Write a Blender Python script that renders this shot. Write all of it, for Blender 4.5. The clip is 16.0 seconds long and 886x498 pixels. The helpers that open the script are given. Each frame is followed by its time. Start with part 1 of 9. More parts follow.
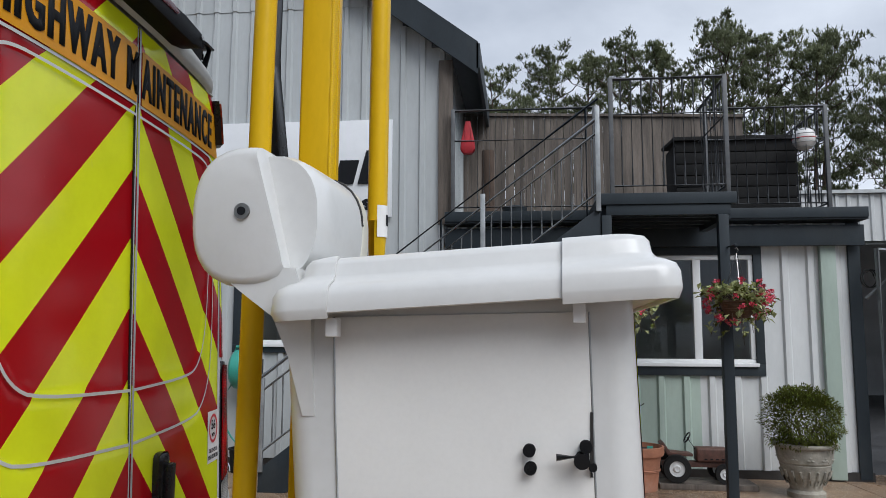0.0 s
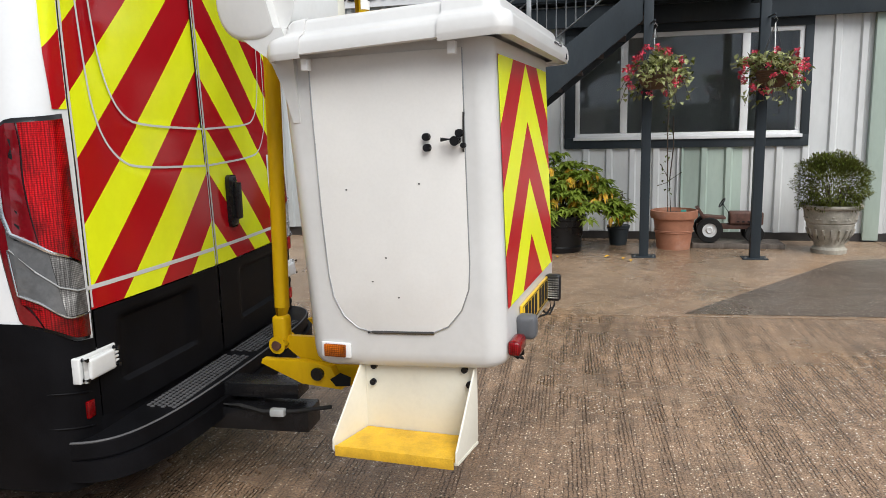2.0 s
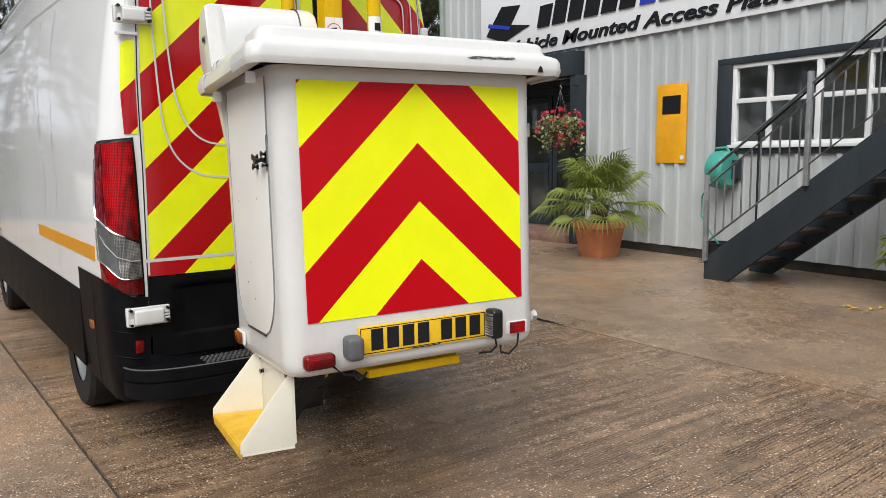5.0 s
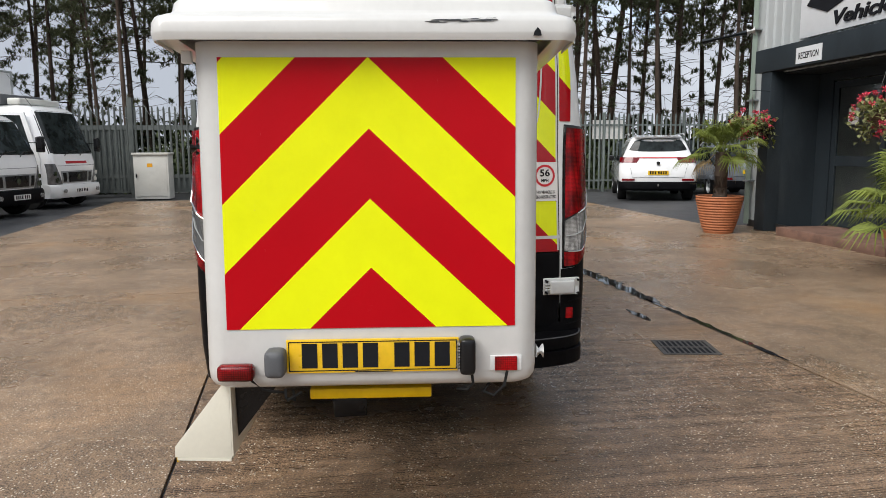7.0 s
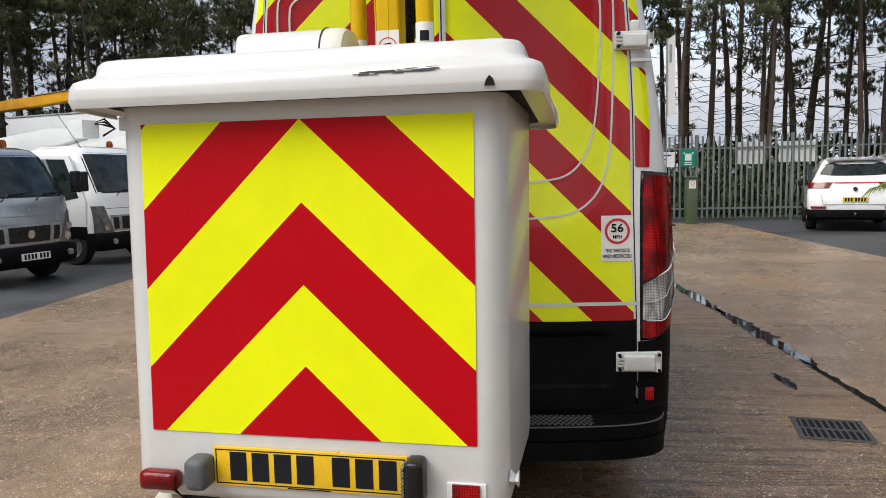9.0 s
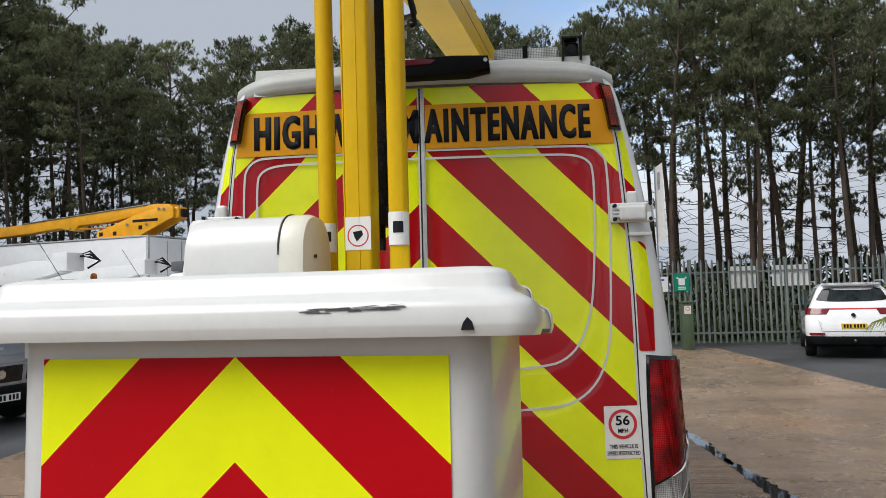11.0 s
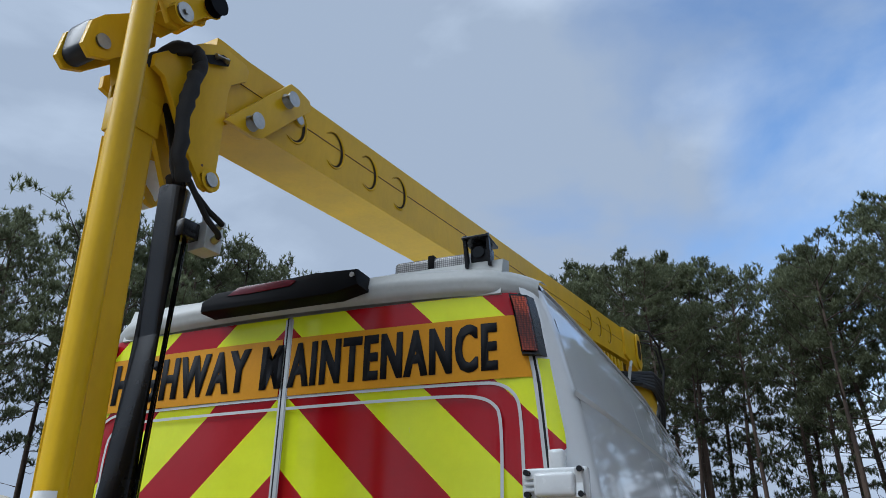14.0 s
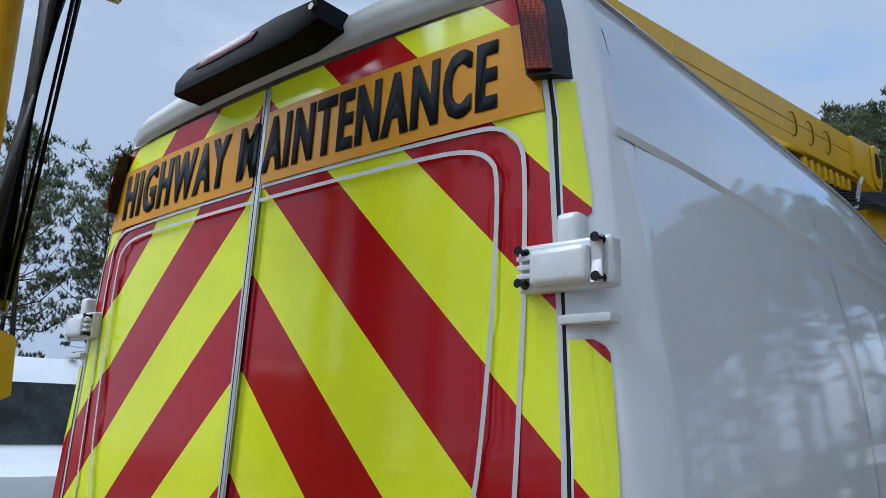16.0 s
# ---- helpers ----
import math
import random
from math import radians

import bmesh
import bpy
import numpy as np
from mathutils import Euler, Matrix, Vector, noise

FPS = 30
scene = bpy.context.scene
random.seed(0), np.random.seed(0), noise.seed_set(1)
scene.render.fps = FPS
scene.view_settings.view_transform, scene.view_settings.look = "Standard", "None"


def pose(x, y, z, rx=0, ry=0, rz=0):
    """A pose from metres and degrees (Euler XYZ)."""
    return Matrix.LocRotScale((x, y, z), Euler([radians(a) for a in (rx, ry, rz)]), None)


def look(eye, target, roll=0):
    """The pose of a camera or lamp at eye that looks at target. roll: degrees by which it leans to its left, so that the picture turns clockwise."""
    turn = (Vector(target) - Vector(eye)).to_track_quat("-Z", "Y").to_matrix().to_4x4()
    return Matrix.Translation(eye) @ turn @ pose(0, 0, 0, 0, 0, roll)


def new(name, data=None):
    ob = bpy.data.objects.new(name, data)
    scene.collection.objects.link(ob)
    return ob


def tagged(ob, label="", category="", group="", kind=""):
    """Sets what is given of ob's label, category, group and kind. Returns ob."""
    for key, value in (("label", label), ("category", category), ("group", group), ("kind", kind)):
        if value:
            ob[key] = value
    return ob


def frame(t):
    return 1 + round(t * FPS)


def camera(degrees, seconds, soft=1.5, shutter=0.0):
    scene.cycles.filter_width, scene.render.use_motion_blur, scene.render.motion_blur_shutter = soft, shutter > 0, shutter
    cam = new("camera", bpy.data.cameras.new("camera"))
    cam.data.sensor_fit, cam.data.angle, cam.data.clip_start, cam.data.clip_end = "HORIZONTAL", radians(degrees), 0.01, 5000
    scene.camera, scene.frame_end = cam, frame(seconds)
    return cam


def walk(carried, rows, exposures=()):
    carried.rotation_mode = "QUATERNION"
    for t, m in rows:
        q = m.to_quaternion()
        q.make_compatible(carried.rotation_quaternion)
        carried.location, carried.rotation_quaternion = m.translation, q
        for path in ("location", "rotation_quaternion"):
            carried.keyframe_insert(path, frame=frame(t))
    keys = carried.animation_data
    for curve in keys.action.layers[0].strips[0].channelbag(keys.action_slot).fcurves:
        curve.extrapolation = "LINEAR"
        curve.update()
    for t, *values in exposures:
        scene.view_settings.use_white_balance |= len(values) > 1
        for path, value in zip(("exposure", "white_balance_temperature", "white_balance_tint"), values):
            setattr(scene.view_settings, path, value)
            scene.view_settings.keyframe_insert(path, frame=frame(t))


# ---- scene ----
# camera and walk
cam = camera(62.2, 16.0, soft=0.75)
PATH = [
    (0, (0.515, 0.233, 1.672), (0.306, 2.209, 1.894), 0.2),
    (0.5, (0.66, 0.024, 1.586), (0.455, 2.013, 1.582), -0.1),
    (1, (0.689, -0.2, 1.507), (0.46, 1.776, 1.3), -0.6),
    (1.5, (0.812, -0.38, 1.445), (0.508, 1.57, 1.126), -1.1),
    (2, (1.105, -0.542, 1.473), (0.645, 1.377, 1.148), -1.3),
    (2.5, (1.498, -0.466, 1.487), (0.845, 1.402, 1.203), -1.6),
    (3, (1.889, -0.333, 1.482), (1.017, 1.447, 1.218), -1.7),
    (3.5, (2.255, -0.122, 1.477), (1.16, 1.532, 1.221), -1.8),
    (4, (2.543, 0.177, 1.469), (1.234, 1.668, 1.214), -1.9),
    (4.2, (2.671, 0.281, 1.46), (1.285, 1.7, 1.205), -1.75),
    (6.3, (3.114, 1.729, 1.444), (1.204, 2.259, 1.177), -0.1),
    (6.5, (3.072, 1.849, 1.454), (1.141, 2.293, 1.185), -0.2),
    (7, (2.979, 2.127, 1.434), (1.013, 2.366, 1.159), -0.3),
    (7.5, (2.851, 2.379, 1.452), (0.87, 2.433, 1.182), -0.6),
    (8, (2.653, 2.564, 1.472), (0.672, 2.461, 1.214), -0.9),
    (8.2, (2.607, 2.634, 1.481), (0.629, 2.479, 1.228), -1.1),
    (10.3, (2.469, 2.792, 1.729), (0.5, 2.484, 1.563), -1.4),
    (10.5, (2.397, 2.775, 1.754), (0.42, 2.495, 1.637), -1.5),
    (11, (2.192, 2.764, 1.817), (0.208, 2.535, 1.928), -1.6),
    (11.5, (2.052, 2.727, 1.867), (0.095, 2.491, 2.206), -2.0),
    (12, (1.937, 2.799, 1.896), (0.03, 2.488, 2.414), -2.3),
    (12.5, (1.815, 3.051, 1.903), (-0.037, 2.666, 2.552), -2.8),
    (13, (1.638, 3.228, 1.898), (-0.159, 2.748, 2.633), -2.6),
    (13.5, (1.406, 3.423, 1.934), (-0.345, 2.83, 2.697), -1.8),
    (14, (1.136, 3.696, 1.92), (-0.544, 2.944, 2.703), -0.2),
    (14.5, (0.892, 3.787, 1.926), (-0.743, 2.903, 2.665), 0.8),
    (15, (0.591, 3.782, 1.917), (-0.947, 2.717, 2.623), 2.0),
    (15.5, (0.402, 3.788, 1.889), (-1.067, 2.572, 2.492), 2.2),
    (16, (0.212, 3.791, 1.86), (-1.204, 2.453, 2.314), 1.7),
]
walk(cam, [(t, look(eye, target, roll)) for t, eye, target, roll in PATH],
     exposures=((0, 0.68, 5850, 10), (0.5, 0.94, 6150, 10), (1.5, 1.17, 6150, 10), (2.5, 1.19, 6200, 10), (7.0, 1.03, 6350, 10), (8.2, 1.01, 6350, 10),
                (10.3, 1.03, 6450, 10), (11.0, 0.87, 6250, 9), (12.0, 0.60, 5700, 8), (13.0, 0.60, 5350, 7), (14.0, 0.72, 5400, 7), (15.0, 0.90, 5400, 7), (16.0, 0.93, 5250, 7)))

# world, sun, exposure
world = bpy.data.worlds.new("sky")
scene.world = world
world.use_nodes = True
wn, wl = world.node_tree.nodes, world.node_tree.links
wn.clear()
w_out = wn.new("ShaderNodeOutputWorld")
w_bg = wn.new("ShaderNodeBackground")
w_bg.inputs["Strength"].default_value = 0.12
w_sky = wn.new("ShaderNodeTexSky")
w_sky.sky_type = "NISHITA"
w_sky.sun_disc = False
w_sky.sun_elevation = radians(32)
w_sky.sun_rotation = radians(142)
w_sky.air_density, w_sky.dust_density, w_sky.ozone_density = 1.0, 0.6, 2.0
w_tc = wn.new("ShaderNodeTexCoord")
w_map = wn.new("ShaderNodeMapping")
w_map.inputs["Scale"].default_value = (1.0, 1.0, 2.2)
w_map.inputs["Rotation"].default_value = (0.2, 0.0, 0.9)
w_noise = wn.new("ShaderNodeTexNoise")
w_noise.inputs["Scale"].default_value = 1.9
w_noise.inputs["Detail"].default_value = 9.0
w_noise.inputs["Roughness"].default_value = 0.52
w_noise.inputs["Distortion"].default_value = 0.35
# one ragged blue opening in the cloud, high over the wood beyond the fence
w_dot = wn.new("ShaderNodeVectorMath")
w_dot.operation = "DOT_PRODUCT"
w_dot.inputs[1].default_value = (-0.752, 0.175, 0.635)
w_open = wn.new("ShaderNodeMath")
w_open.operation = "MULTIPLY_ADD"
w_open.inputs[1].default_value = 0.42
w_ramp = wn.new("ShaderNodeValToRGB")
w_ramp.color_ramp.elements[0].position = 0.548
w_ramp.color_ramp.elements[1].position = 0.602
w_ramp.color_ramp.elements[0].color = (1, 1, 1, 1)
w_ramp.color_ramp.elements[1].color = (0.06, 0.06, 0.06, 1)
w_scale = wn.new("ShaderNodeMath")
w_scale.operation = "MULTIPLY"
w_scale.inputs[1].default_value = 0.5
w_noise2 = wn.new("ShaderNodeTexNoise")
w_noise2.inputs["Scale"].default_value = 2.3
w_noise2.inputs["Detail"].default_value = 9.0
w_noise2.inputs["Distortion"].default_value = 0.25
w_cloud = wn.new("ShaderNodeValToRGB")
w_cloud.color_ramp.elements[0].position = 0.38
w_cloud.color_ramp.elements[0].color = (2.15, 2.30, 2.56, 1)
w_cloud.color_ramp.elements[1].position = 0.74
w_cloud.color_ramp.elements[1].color = (4.25, 4.34, 4.48, 1)
# the cloud is thinner and brighter to the north
w_thin = wn.new("ShaderNodeVectorMath")
w_thin.operation = "DOT_PRODUCT"
w_thin.inputs[1].default_value = (0.45, 0.89, 0.0)
w_lift = wn.new("ShaderNodeMath")
w_lift.operation = "MULTIPLY_ADD"
w_lift.inputs[1].default_value = 0.20
w_mix = wn.new("ShaderNodeMix")
w_mix.data_type = "RGBA"
wl.new(w_tc.outputs["Generated"], w_map.inputs["Vector"])
wl.new(w_map.outputs["Vector"], w_noise.inputs["Vector"])
wl.new(w_map.outputs["Vector"], w_noise2.inputs["Vector"])
wl.new(w_tc.outputs["Generated"], w_dot.inputs[0])
wl.new(w_noise.outputs["Fac"], w_open.inputs[0])
wl.new(w_dot.outputs["Value"], w_open.inputs[2])
wl.new(w_open.outputs["Value"], w_scale.inputs[0])
wl.new(w_scale.outputs["Value"], w_ramp.inputs["Fac"])
wl.new(w_tc.outputs["Generated"], w_thin.inputs[0])
wl.new(w_thin.outputs["Value"], w_lift.inputs[0])
wl.new(w_noise2.outputs["Fac"], w_lift.inputs[2])
wl.new(w_lift.outputs["Value"], w_cloud.inputs["Fac"])
wl.new(w_ramp.outputs["Color"], w_mix.inputs["Factor"])
wl.new(w_sky.outputs["Color"], w_mix.inputs["A"])
wl.new(w_cloud.outputs["Color"], w_mix.inputs["B"])
wl.new(w_mix.outputs["Result"], w_bg.inputs["Color"])
wl.new(w_bg.outputs["Background"], w_out.inputs["Surface"])

sun = new("sun", bpy.data.lights.new("sun", "SUN"))
sun.data.energy = 1.8
sun.data.angle = radians(45)
sun.data.color = (1.0, 0.95, 0.88)
sun.matrix_world = look((5.6, -7.2, 10.4), (0, 0, 0))

# materials
def nodes_of(name):
    m = bpy.data.materials.new(name)
    m.use_nodes = True
    nt = m.node_tree
    return m, nt, nt.nodes["Principled BSDF"]


def noise_tex(nt, scale, detail=4.0, rough=0.55, stretch=None):
    tc = nt.nodes.new("ShaderNodeTexCoord")
    n = nt.nodes.new("ShaderNodeTexNoise")
    n.inputs["Scale"].default_value = scale
    n.inputs["Detail"].default_value = detail
    n.inputs["Roughness"].default_value = rough
    if stretch:
        mp = nt.nodes.new("ShaderNodeMapping")
        mp.inputs["Scale"].default_value = stretch
        nt.links.new(tc.outputs["Object"], mp.inputs["Vector"])
        nt.links.new(mp.outputs["Vector"], n.inputs["Vector"])
    else:
        nt.links.new(tc.outputs["Object"], n.inputs["Vector"])
    return n


def ramp_of(nt, source, a, b, lo=0.35, hi=0.65):
    r = nt.nodes.new("ShaderNodeValToRGB")
    r.color_ramp.elements[0].position, r.color_ramp.elements[1].position = lo, hi
    r.color_ramp.elements[0].color, r.color_ramp.elements[1].color = (*a, 1), (*b, 1)
    nt.links.new(source, r.inputs["Fac"])
    return r


def mix_of(nt, fac, a, b, blend="MIX"):
    m = nt.nodes.new("ShaderNodeMix")
    m.data_type, m.blend_type = "RGBA", blend
    for value, key in ((fac, "Factor"), (a, "A"), (b, "B")):
        if hasattr(value, "links"):
            nt.links.new(value, m.inputs[key])
        elif isinstance(value, (tuple, list)):
            m.inputs[key].default_value = (*value, 1)
        else:
            m.inputs[key].default_value = value
    return m.outputs["Result"]


def math_of(nt, op, a, b=None):
    m = nt.nodes.new("ShaderNodeMath")
    m.operation = op
    for value, i in ((a, 0), (b, 1)):
        if value is None:
            continue
        if hasattr(value, "links"):
            nt.links.new(value, m.inputs[i])
        else:
            m.inputs[i].default_value = value
    return m.outputs[0]


def mat(name, col, rough=0.5, metal=0.0, var=0.12, scale=3.0, fine=70.0, bump=0.0, coat=0.0, dirt=None, dirt_amount=0.5, stretch=None, rvar=0.1, random=0.0, spec=0.5, thin=0.0):
    """A surface: colour that varies at two scales, dirt in large soft stains, fine bump."""
    m, nt, p = nodes_of(name)
    big = noise_tex(nt, scale, 5.0, 0.6, stretch)
    small = noise_tex(nt, fine, 3.0, 0.6, stretch)
    lo = tuple(c * (1 - var) for c in col)
    hi = tuple(min(1.0, c * (1 + var)) for c in col)
    base = ramp_of(nt, big.outputs["Fac"], lo, hi).outputs["Color"]
    grain = ramp_of(nt, small.outputs["Fac"], (1 - var * 0.6,) * 3, (1.0,) * 3, 0.3, 0.6).outputs["Color"]
    base = mix_of(nt, 1.0, base, grain, "MULTIPLY")
    if dirt:
        d = noise_tex(nt, scale * 0.7 + 0.3, 8.0, 0.7, stretch)
        fac = ramp_of(nt, d.outputs["Fac"], (0, 0, 0), (dirt_amount,) * 3, 0.52, 0.78).outputs["Color"]
        base = mix_of(nt, fac, base, dirt)
    if random:
        info = nt.nodes.new("ShaderNodeObjectInfo")
        shade = ramp_of(nt, info.outputs["Random"], (1 - random,) * 3, (1.0,) * 3, 0.0, 1.0).outputs["Color"]
        base = mix_of(nt, 1.0, base, shade, "MULTIPLY")
    nt.links.new(base, p.inputs["Base Color"])
    r = nt.nodes.new("ShaderNodeMapRange")
    r.inputs["To Min"].default_value, r.inputs["To Max"].default_value = max(0.02, rough - rvar), min(1.0, rough + rvar)
    nt.links.new(big.outputs["Fac"], r.inputs["Value"])
    nt.links.new(r.outputs["Result"], p.inputs["Roughness"])
    p.inputs["Metallic"].default_value = metal
    p.inputs["Specular IOR Level"].default_value = spec
    p.inputs["Coat Weight"].default_value = coat
    p.inputs["Coat Roughness"].default_value = 0.06
    if thin:
        tl = nt.nodes.new("ShaderNodeBsdfTranslucent")
        nt.links.new(base, tl.inputs["Color"])
        mx = nt.nodes.new("ShaderNodeMixShader")
        mx.inputs["Fac"].default_value = thin
        nt.links.new(p.outputs["BSDF"], mx.inputs[1])
        nt.links.new(tl.outputs["BSDF"], mx.inputs[2])
        nt.links.new(mx.outputs["Shader"], nt.nodes["Material Output"].inputs["Surface"])
    if bump:
        b = nt.nodes.new("ShaderNodeBump")
        b.inputs["Strength"].default_value = bump
        b.inputs["Distance"].default_value = 0.004
        nt.links.new(small.outputs["Fac"], b.inputs["Height"])
        nt.links.new(b.outputs["Normal"], p.inputs["Normal"])
    return m


def chevron_mat(name, start, band, a, b, rough=0.22, scuff=0.25, spec=0.22, fall=(1.0, 1.0)):
    """Two colours in bands that fall away from the middle line, by fall on either side."""
    m, nt, p = nodes_of(name)
    tc = nt.nodes.new("ShaderNodeTexCoord")
    xyz = nt.nodes.new("ShaderNodeSeparateXYZ")
    nt.links.new(tc.outputs["Object"], xyz.inputs["Vector"])
    c = math_of(nt, "MAXIMUM", math_of(nt, "MULTIPLY", xyz.outputs["Y"], -fall[0]), math_of(nt, "MULTIPLY", xyz.outputs["Y"], fall[1]))
    c = math_of(nt, "ADD", c, xyz.outputs["Z"])
    c = math_of(nt, "DIVIDE", math_of(nt, "SUBTRACT", c, start), 2 * band)
    fac = math_of(nt, "GREATER_THAN", math_of(nt, "FRACT", c), 0.5)
    base = mix_of(nt, fac, a, b)
    n = noise_tex(nt, 2.2, 6.0, 0.7)
    shade = ramp_of(nt, n.outputs["Fac"], (1 - scuff * 0.6,) * 3, (1.0,) * 3, 0.3, 0.65).outputs["Color"]
    base = mix_of(nt, 1.0, base, shade, "MULTIPLY")
    s = noise_tex(nt, 26.0, 5.0, 0.75, (1.0, 1.0, 0.35))
    spots = ramp_of(nt, s.outputs["Fac"], (0, 0, 0), (0.35, 0.35, 0.35), 0.68, 0.80).outputs["Color"]
    base = mix_of(nt, spots, base, (0.55, 0.42, 0.36))
    nt.links.new(base, p.inputs["Base Color"])
    p.inputs["Roughness"].default_value = rough
    p.inputs["Specular IOR Level"].default_value = spec
    p.inputs["Coat Weight"].default_value = 0.0
    return m


def glass_mat(name, tint=(0.8, 0.86, 0.86), rough=0.02):
    m, nt, p = nodes_of(name)
    n = noise_tex(nt, 5.0)
    nt.links.new(ramp_of(nt, n.outputs["Fac"], tuple(c * 0.92 for c in tint), tint).outputs["Color"], p.inputs["Base Color"])
    p.inputs["Transmission Weight"].default_value = 1.0
    p.inputs["Roughness"].default_value = rough
    p.inputs["IOR"].default_value = 1.5
    return m


def lens_mat(name, col, rough=0.12):
    """Moulded lamp lens with small prisms."""
    m, nt, p = nodes_of(name)
    tc = nt.nodes.new("ShaderNodeTexCoord")
    v = nt.nodes.new("ShaderNodeTexVoronoi")
    v.inputs["Scale"].default_value = 150.0
    v.inputs["Randomness"].default_value = 0.15
    nt.links.new(tc.outputs["Object"], v.inputs["Vector"])
    big = noise_tex(nt, 7.0, 2.0)
    base = ramp_of(nt, big.outputs["Fac"], tuple(c * 0.28 for c in col), col, 0.40, 0.62).outputs["Color"]
    cell = ramp_of(nt, v.outputs["Distance"], (1, 1, 1), (0.25, 0.25, 0.25), 0.15, 0.65).outputs["Color"]
    nt.links.new(mix_of(nt, 1.0, base, cell, "MULTIPLY"), p.inputs["Base Color"])
    p.inputs["Roughness"].default_value = rough
    p.inputs["Specular IOR Level"].default_value = 0.3
    p.inputs["Coat Weight"].default_value = 0.04
    p.inputs["Coat Roughness"].default_value = 0.03
    b = nt.nodes.new("ShaderNodeBump")
    b.inputs["Strength"].default_value = 0.25
    b.inputs["Distance"].default_value = 0.003
    nt.links.new(v.outputs["Distance"], b.inputs["Height"])
    nt.links.new(b.outputs["Normal"], p.inputs["Normal"])
    return m


def concrete_mat(name, groove, col=(0.315, 0.225, 0.154), rust=(0.42, 0.235, 0.10)):
    """Damp yard concrete: worn paste, pale and dark stones, rusty stains, wet sheen, combed grooves."""
    m, nt, p = nodes_of(name)
    geo = nt.nodes.new("ShaderNodeNewGeometry")

    def at_place(scale, detail, rough, vec=None):
        n = noise_tex(nt, scale, detail, rough)
        nt.links.new(vec or geo.outputs["Position"], n.inputs["Vector"])
        return n
    stain = at_place(0.8, 8.0, 0.68)
    mid = at_place(9.0, 6.0, 0.7)
    sand = at_place(110.0, 4.0, 0.75)
    wob = at_place(120.0, 2.0, 0.5)
    shift = nt.nodes.new("ShaderNodeVectorMath")
    shift.operation = "MULTIPLY_ADD"
    nt.links.new(wob.outputs["Color"], shift.inputs[0])
    shift.inputs[1].default_value = (0.009, 0.009, 0.0)
    nt.links.new(geo.outputs["Position"], shift.inputs[2])
    stone = nt.nodes.new("ShaderNodeTexVoronoi")
    stone.inputs["Scale"].default_value = 90.0
    nt.links.new(shift.outputs["Vector"], stone.inputs["Vector"])
    hue = nt.nodes.new("ShaderNodeSeparateColor")
    nt.links.new(stone.outputs["Color"], hue.inputs["Color"])
    base = ramp_of(nt, stain.outputs["Fac"], tuple(c * 0.66 for c in col), tuple(c * 1.32 for c in col), 0.34, 0.66).outputs["Color"]
    base = mix_of(nt, 1.0, base, ramp_of(nt, mid.outputs["Fac"], (0.66, 0.66, 0.66), (1.1, 1.07, 1.02), 0.32, 0.64).outputs["Color"], "MULTIPLY")
    base = mix_of(nt, 1.0, base, ramp_of(nt, sand.outputs["Fac"], (0.36, 0.35, 0.34), (1.5, 1.48, 1.45), 0.36, 0.66).outputs["Color"], "MULTIPLY")
    rusty = at_place(0.55, 4.0, 0.6)
    base = mix_of(nt, ramp_of(nt, rusty.outputs["Fac"], (0, 0, 0), (0.50, 0.50, 0.50), 0.54, 0.72).outputs["Color"], base, rust)
    pick = math_of(nt, "MULTIPLY", math_of(nt, "GREATER_THAN", hue.outputs["Red"], 0.81), math_of(nt, "LESS_THAN", stone.outputs["Distance"], 0.36))
    base = mix_of(nt, math_of(nt, "MULTIPLY", pick, 0.85), base, (0.80, 0.72, 0.58))
    dark = math_of(nt, "MULTIPLY", math_of(nt, "LESS_THAN", hue.outputs["Green"], 0.22), math_of(nt, "LESS_THAN", stone.outputs["Distance"], 0.42))
    base = mix_of(nt, math_of(nt, "MULTIPLY", dark, 0.6), base, (0.04, 0.034, 0.03))
    p.inputs["Specular IOR Level"].default_value = 0.45
    wet = at_place(0.45, 5.0, 0.6)
    r = nt.nodes.new("ShaderNodeMapRange")
    r.inputs["From Min"].default_value, r.inputs["From Max"].default_value = 0.36, 0.62
    r.inputs["To Min"].default_value, r.inputs["To Max"].default_value = 0.12, 0.46
    nt.links.new(wet.outputs["Fac"], r.inputs["Value"])
    nt.links.new(r.outputs["Result"], p.inputs["Roughness"])
    h = math_of(nt, "ADD", math_of(nt, "MULTIPLY", mid.outputs["Fac"], 0.6), math_of(nt, "MULTIPLY", stone.outputs["Distance"], -0.4))
    h = math_of(nt, "ADD", h, math_of(nt, "MULTIPLY", sand.outputs["Fac"], 0.4))
    if groove:
        mp = nt.nodes.new("ShaderNodeMapping")
        mp.inputs["Rotation"].default_value = (0, 0, radians(-4))
        nt.links.new(geo.outputs["Position"], mp.inputs["Vector"])
        w = nt.nodes.new("ShaderNodeTexWave")
        w.bands_direction = "X"
        w.inputs["Scale"].default_value = 16.5
        w.inputs["Distortion"].default_value = 4.5
        w.inputs["Detail"].default_value = 3.0
        w.inputs["Detail Scale"].default_value = 2.2
        w.inputs["Detail Roughness"].default_value = 0.65
        nt.links.new(mp.outputs["Vector"], w.inputs["Vector"])
        mp2 = nt.nodes.new("ShaderNodeMapping")
        mp2.inputs["Rotation"].default_value = (0, 0, radians(-4))
        mp2.inputs["Scale"].default_value = (1.0, 0.06, 1.0)
        nt.links.new(geo.outputs["Position"], mp2.inputs["Vector"])
        streak = at_place(16.0, 4.0, 0.65, mp2.outputs["Vector"])
        nick = at_place(48.0, 3.0, 0.6)
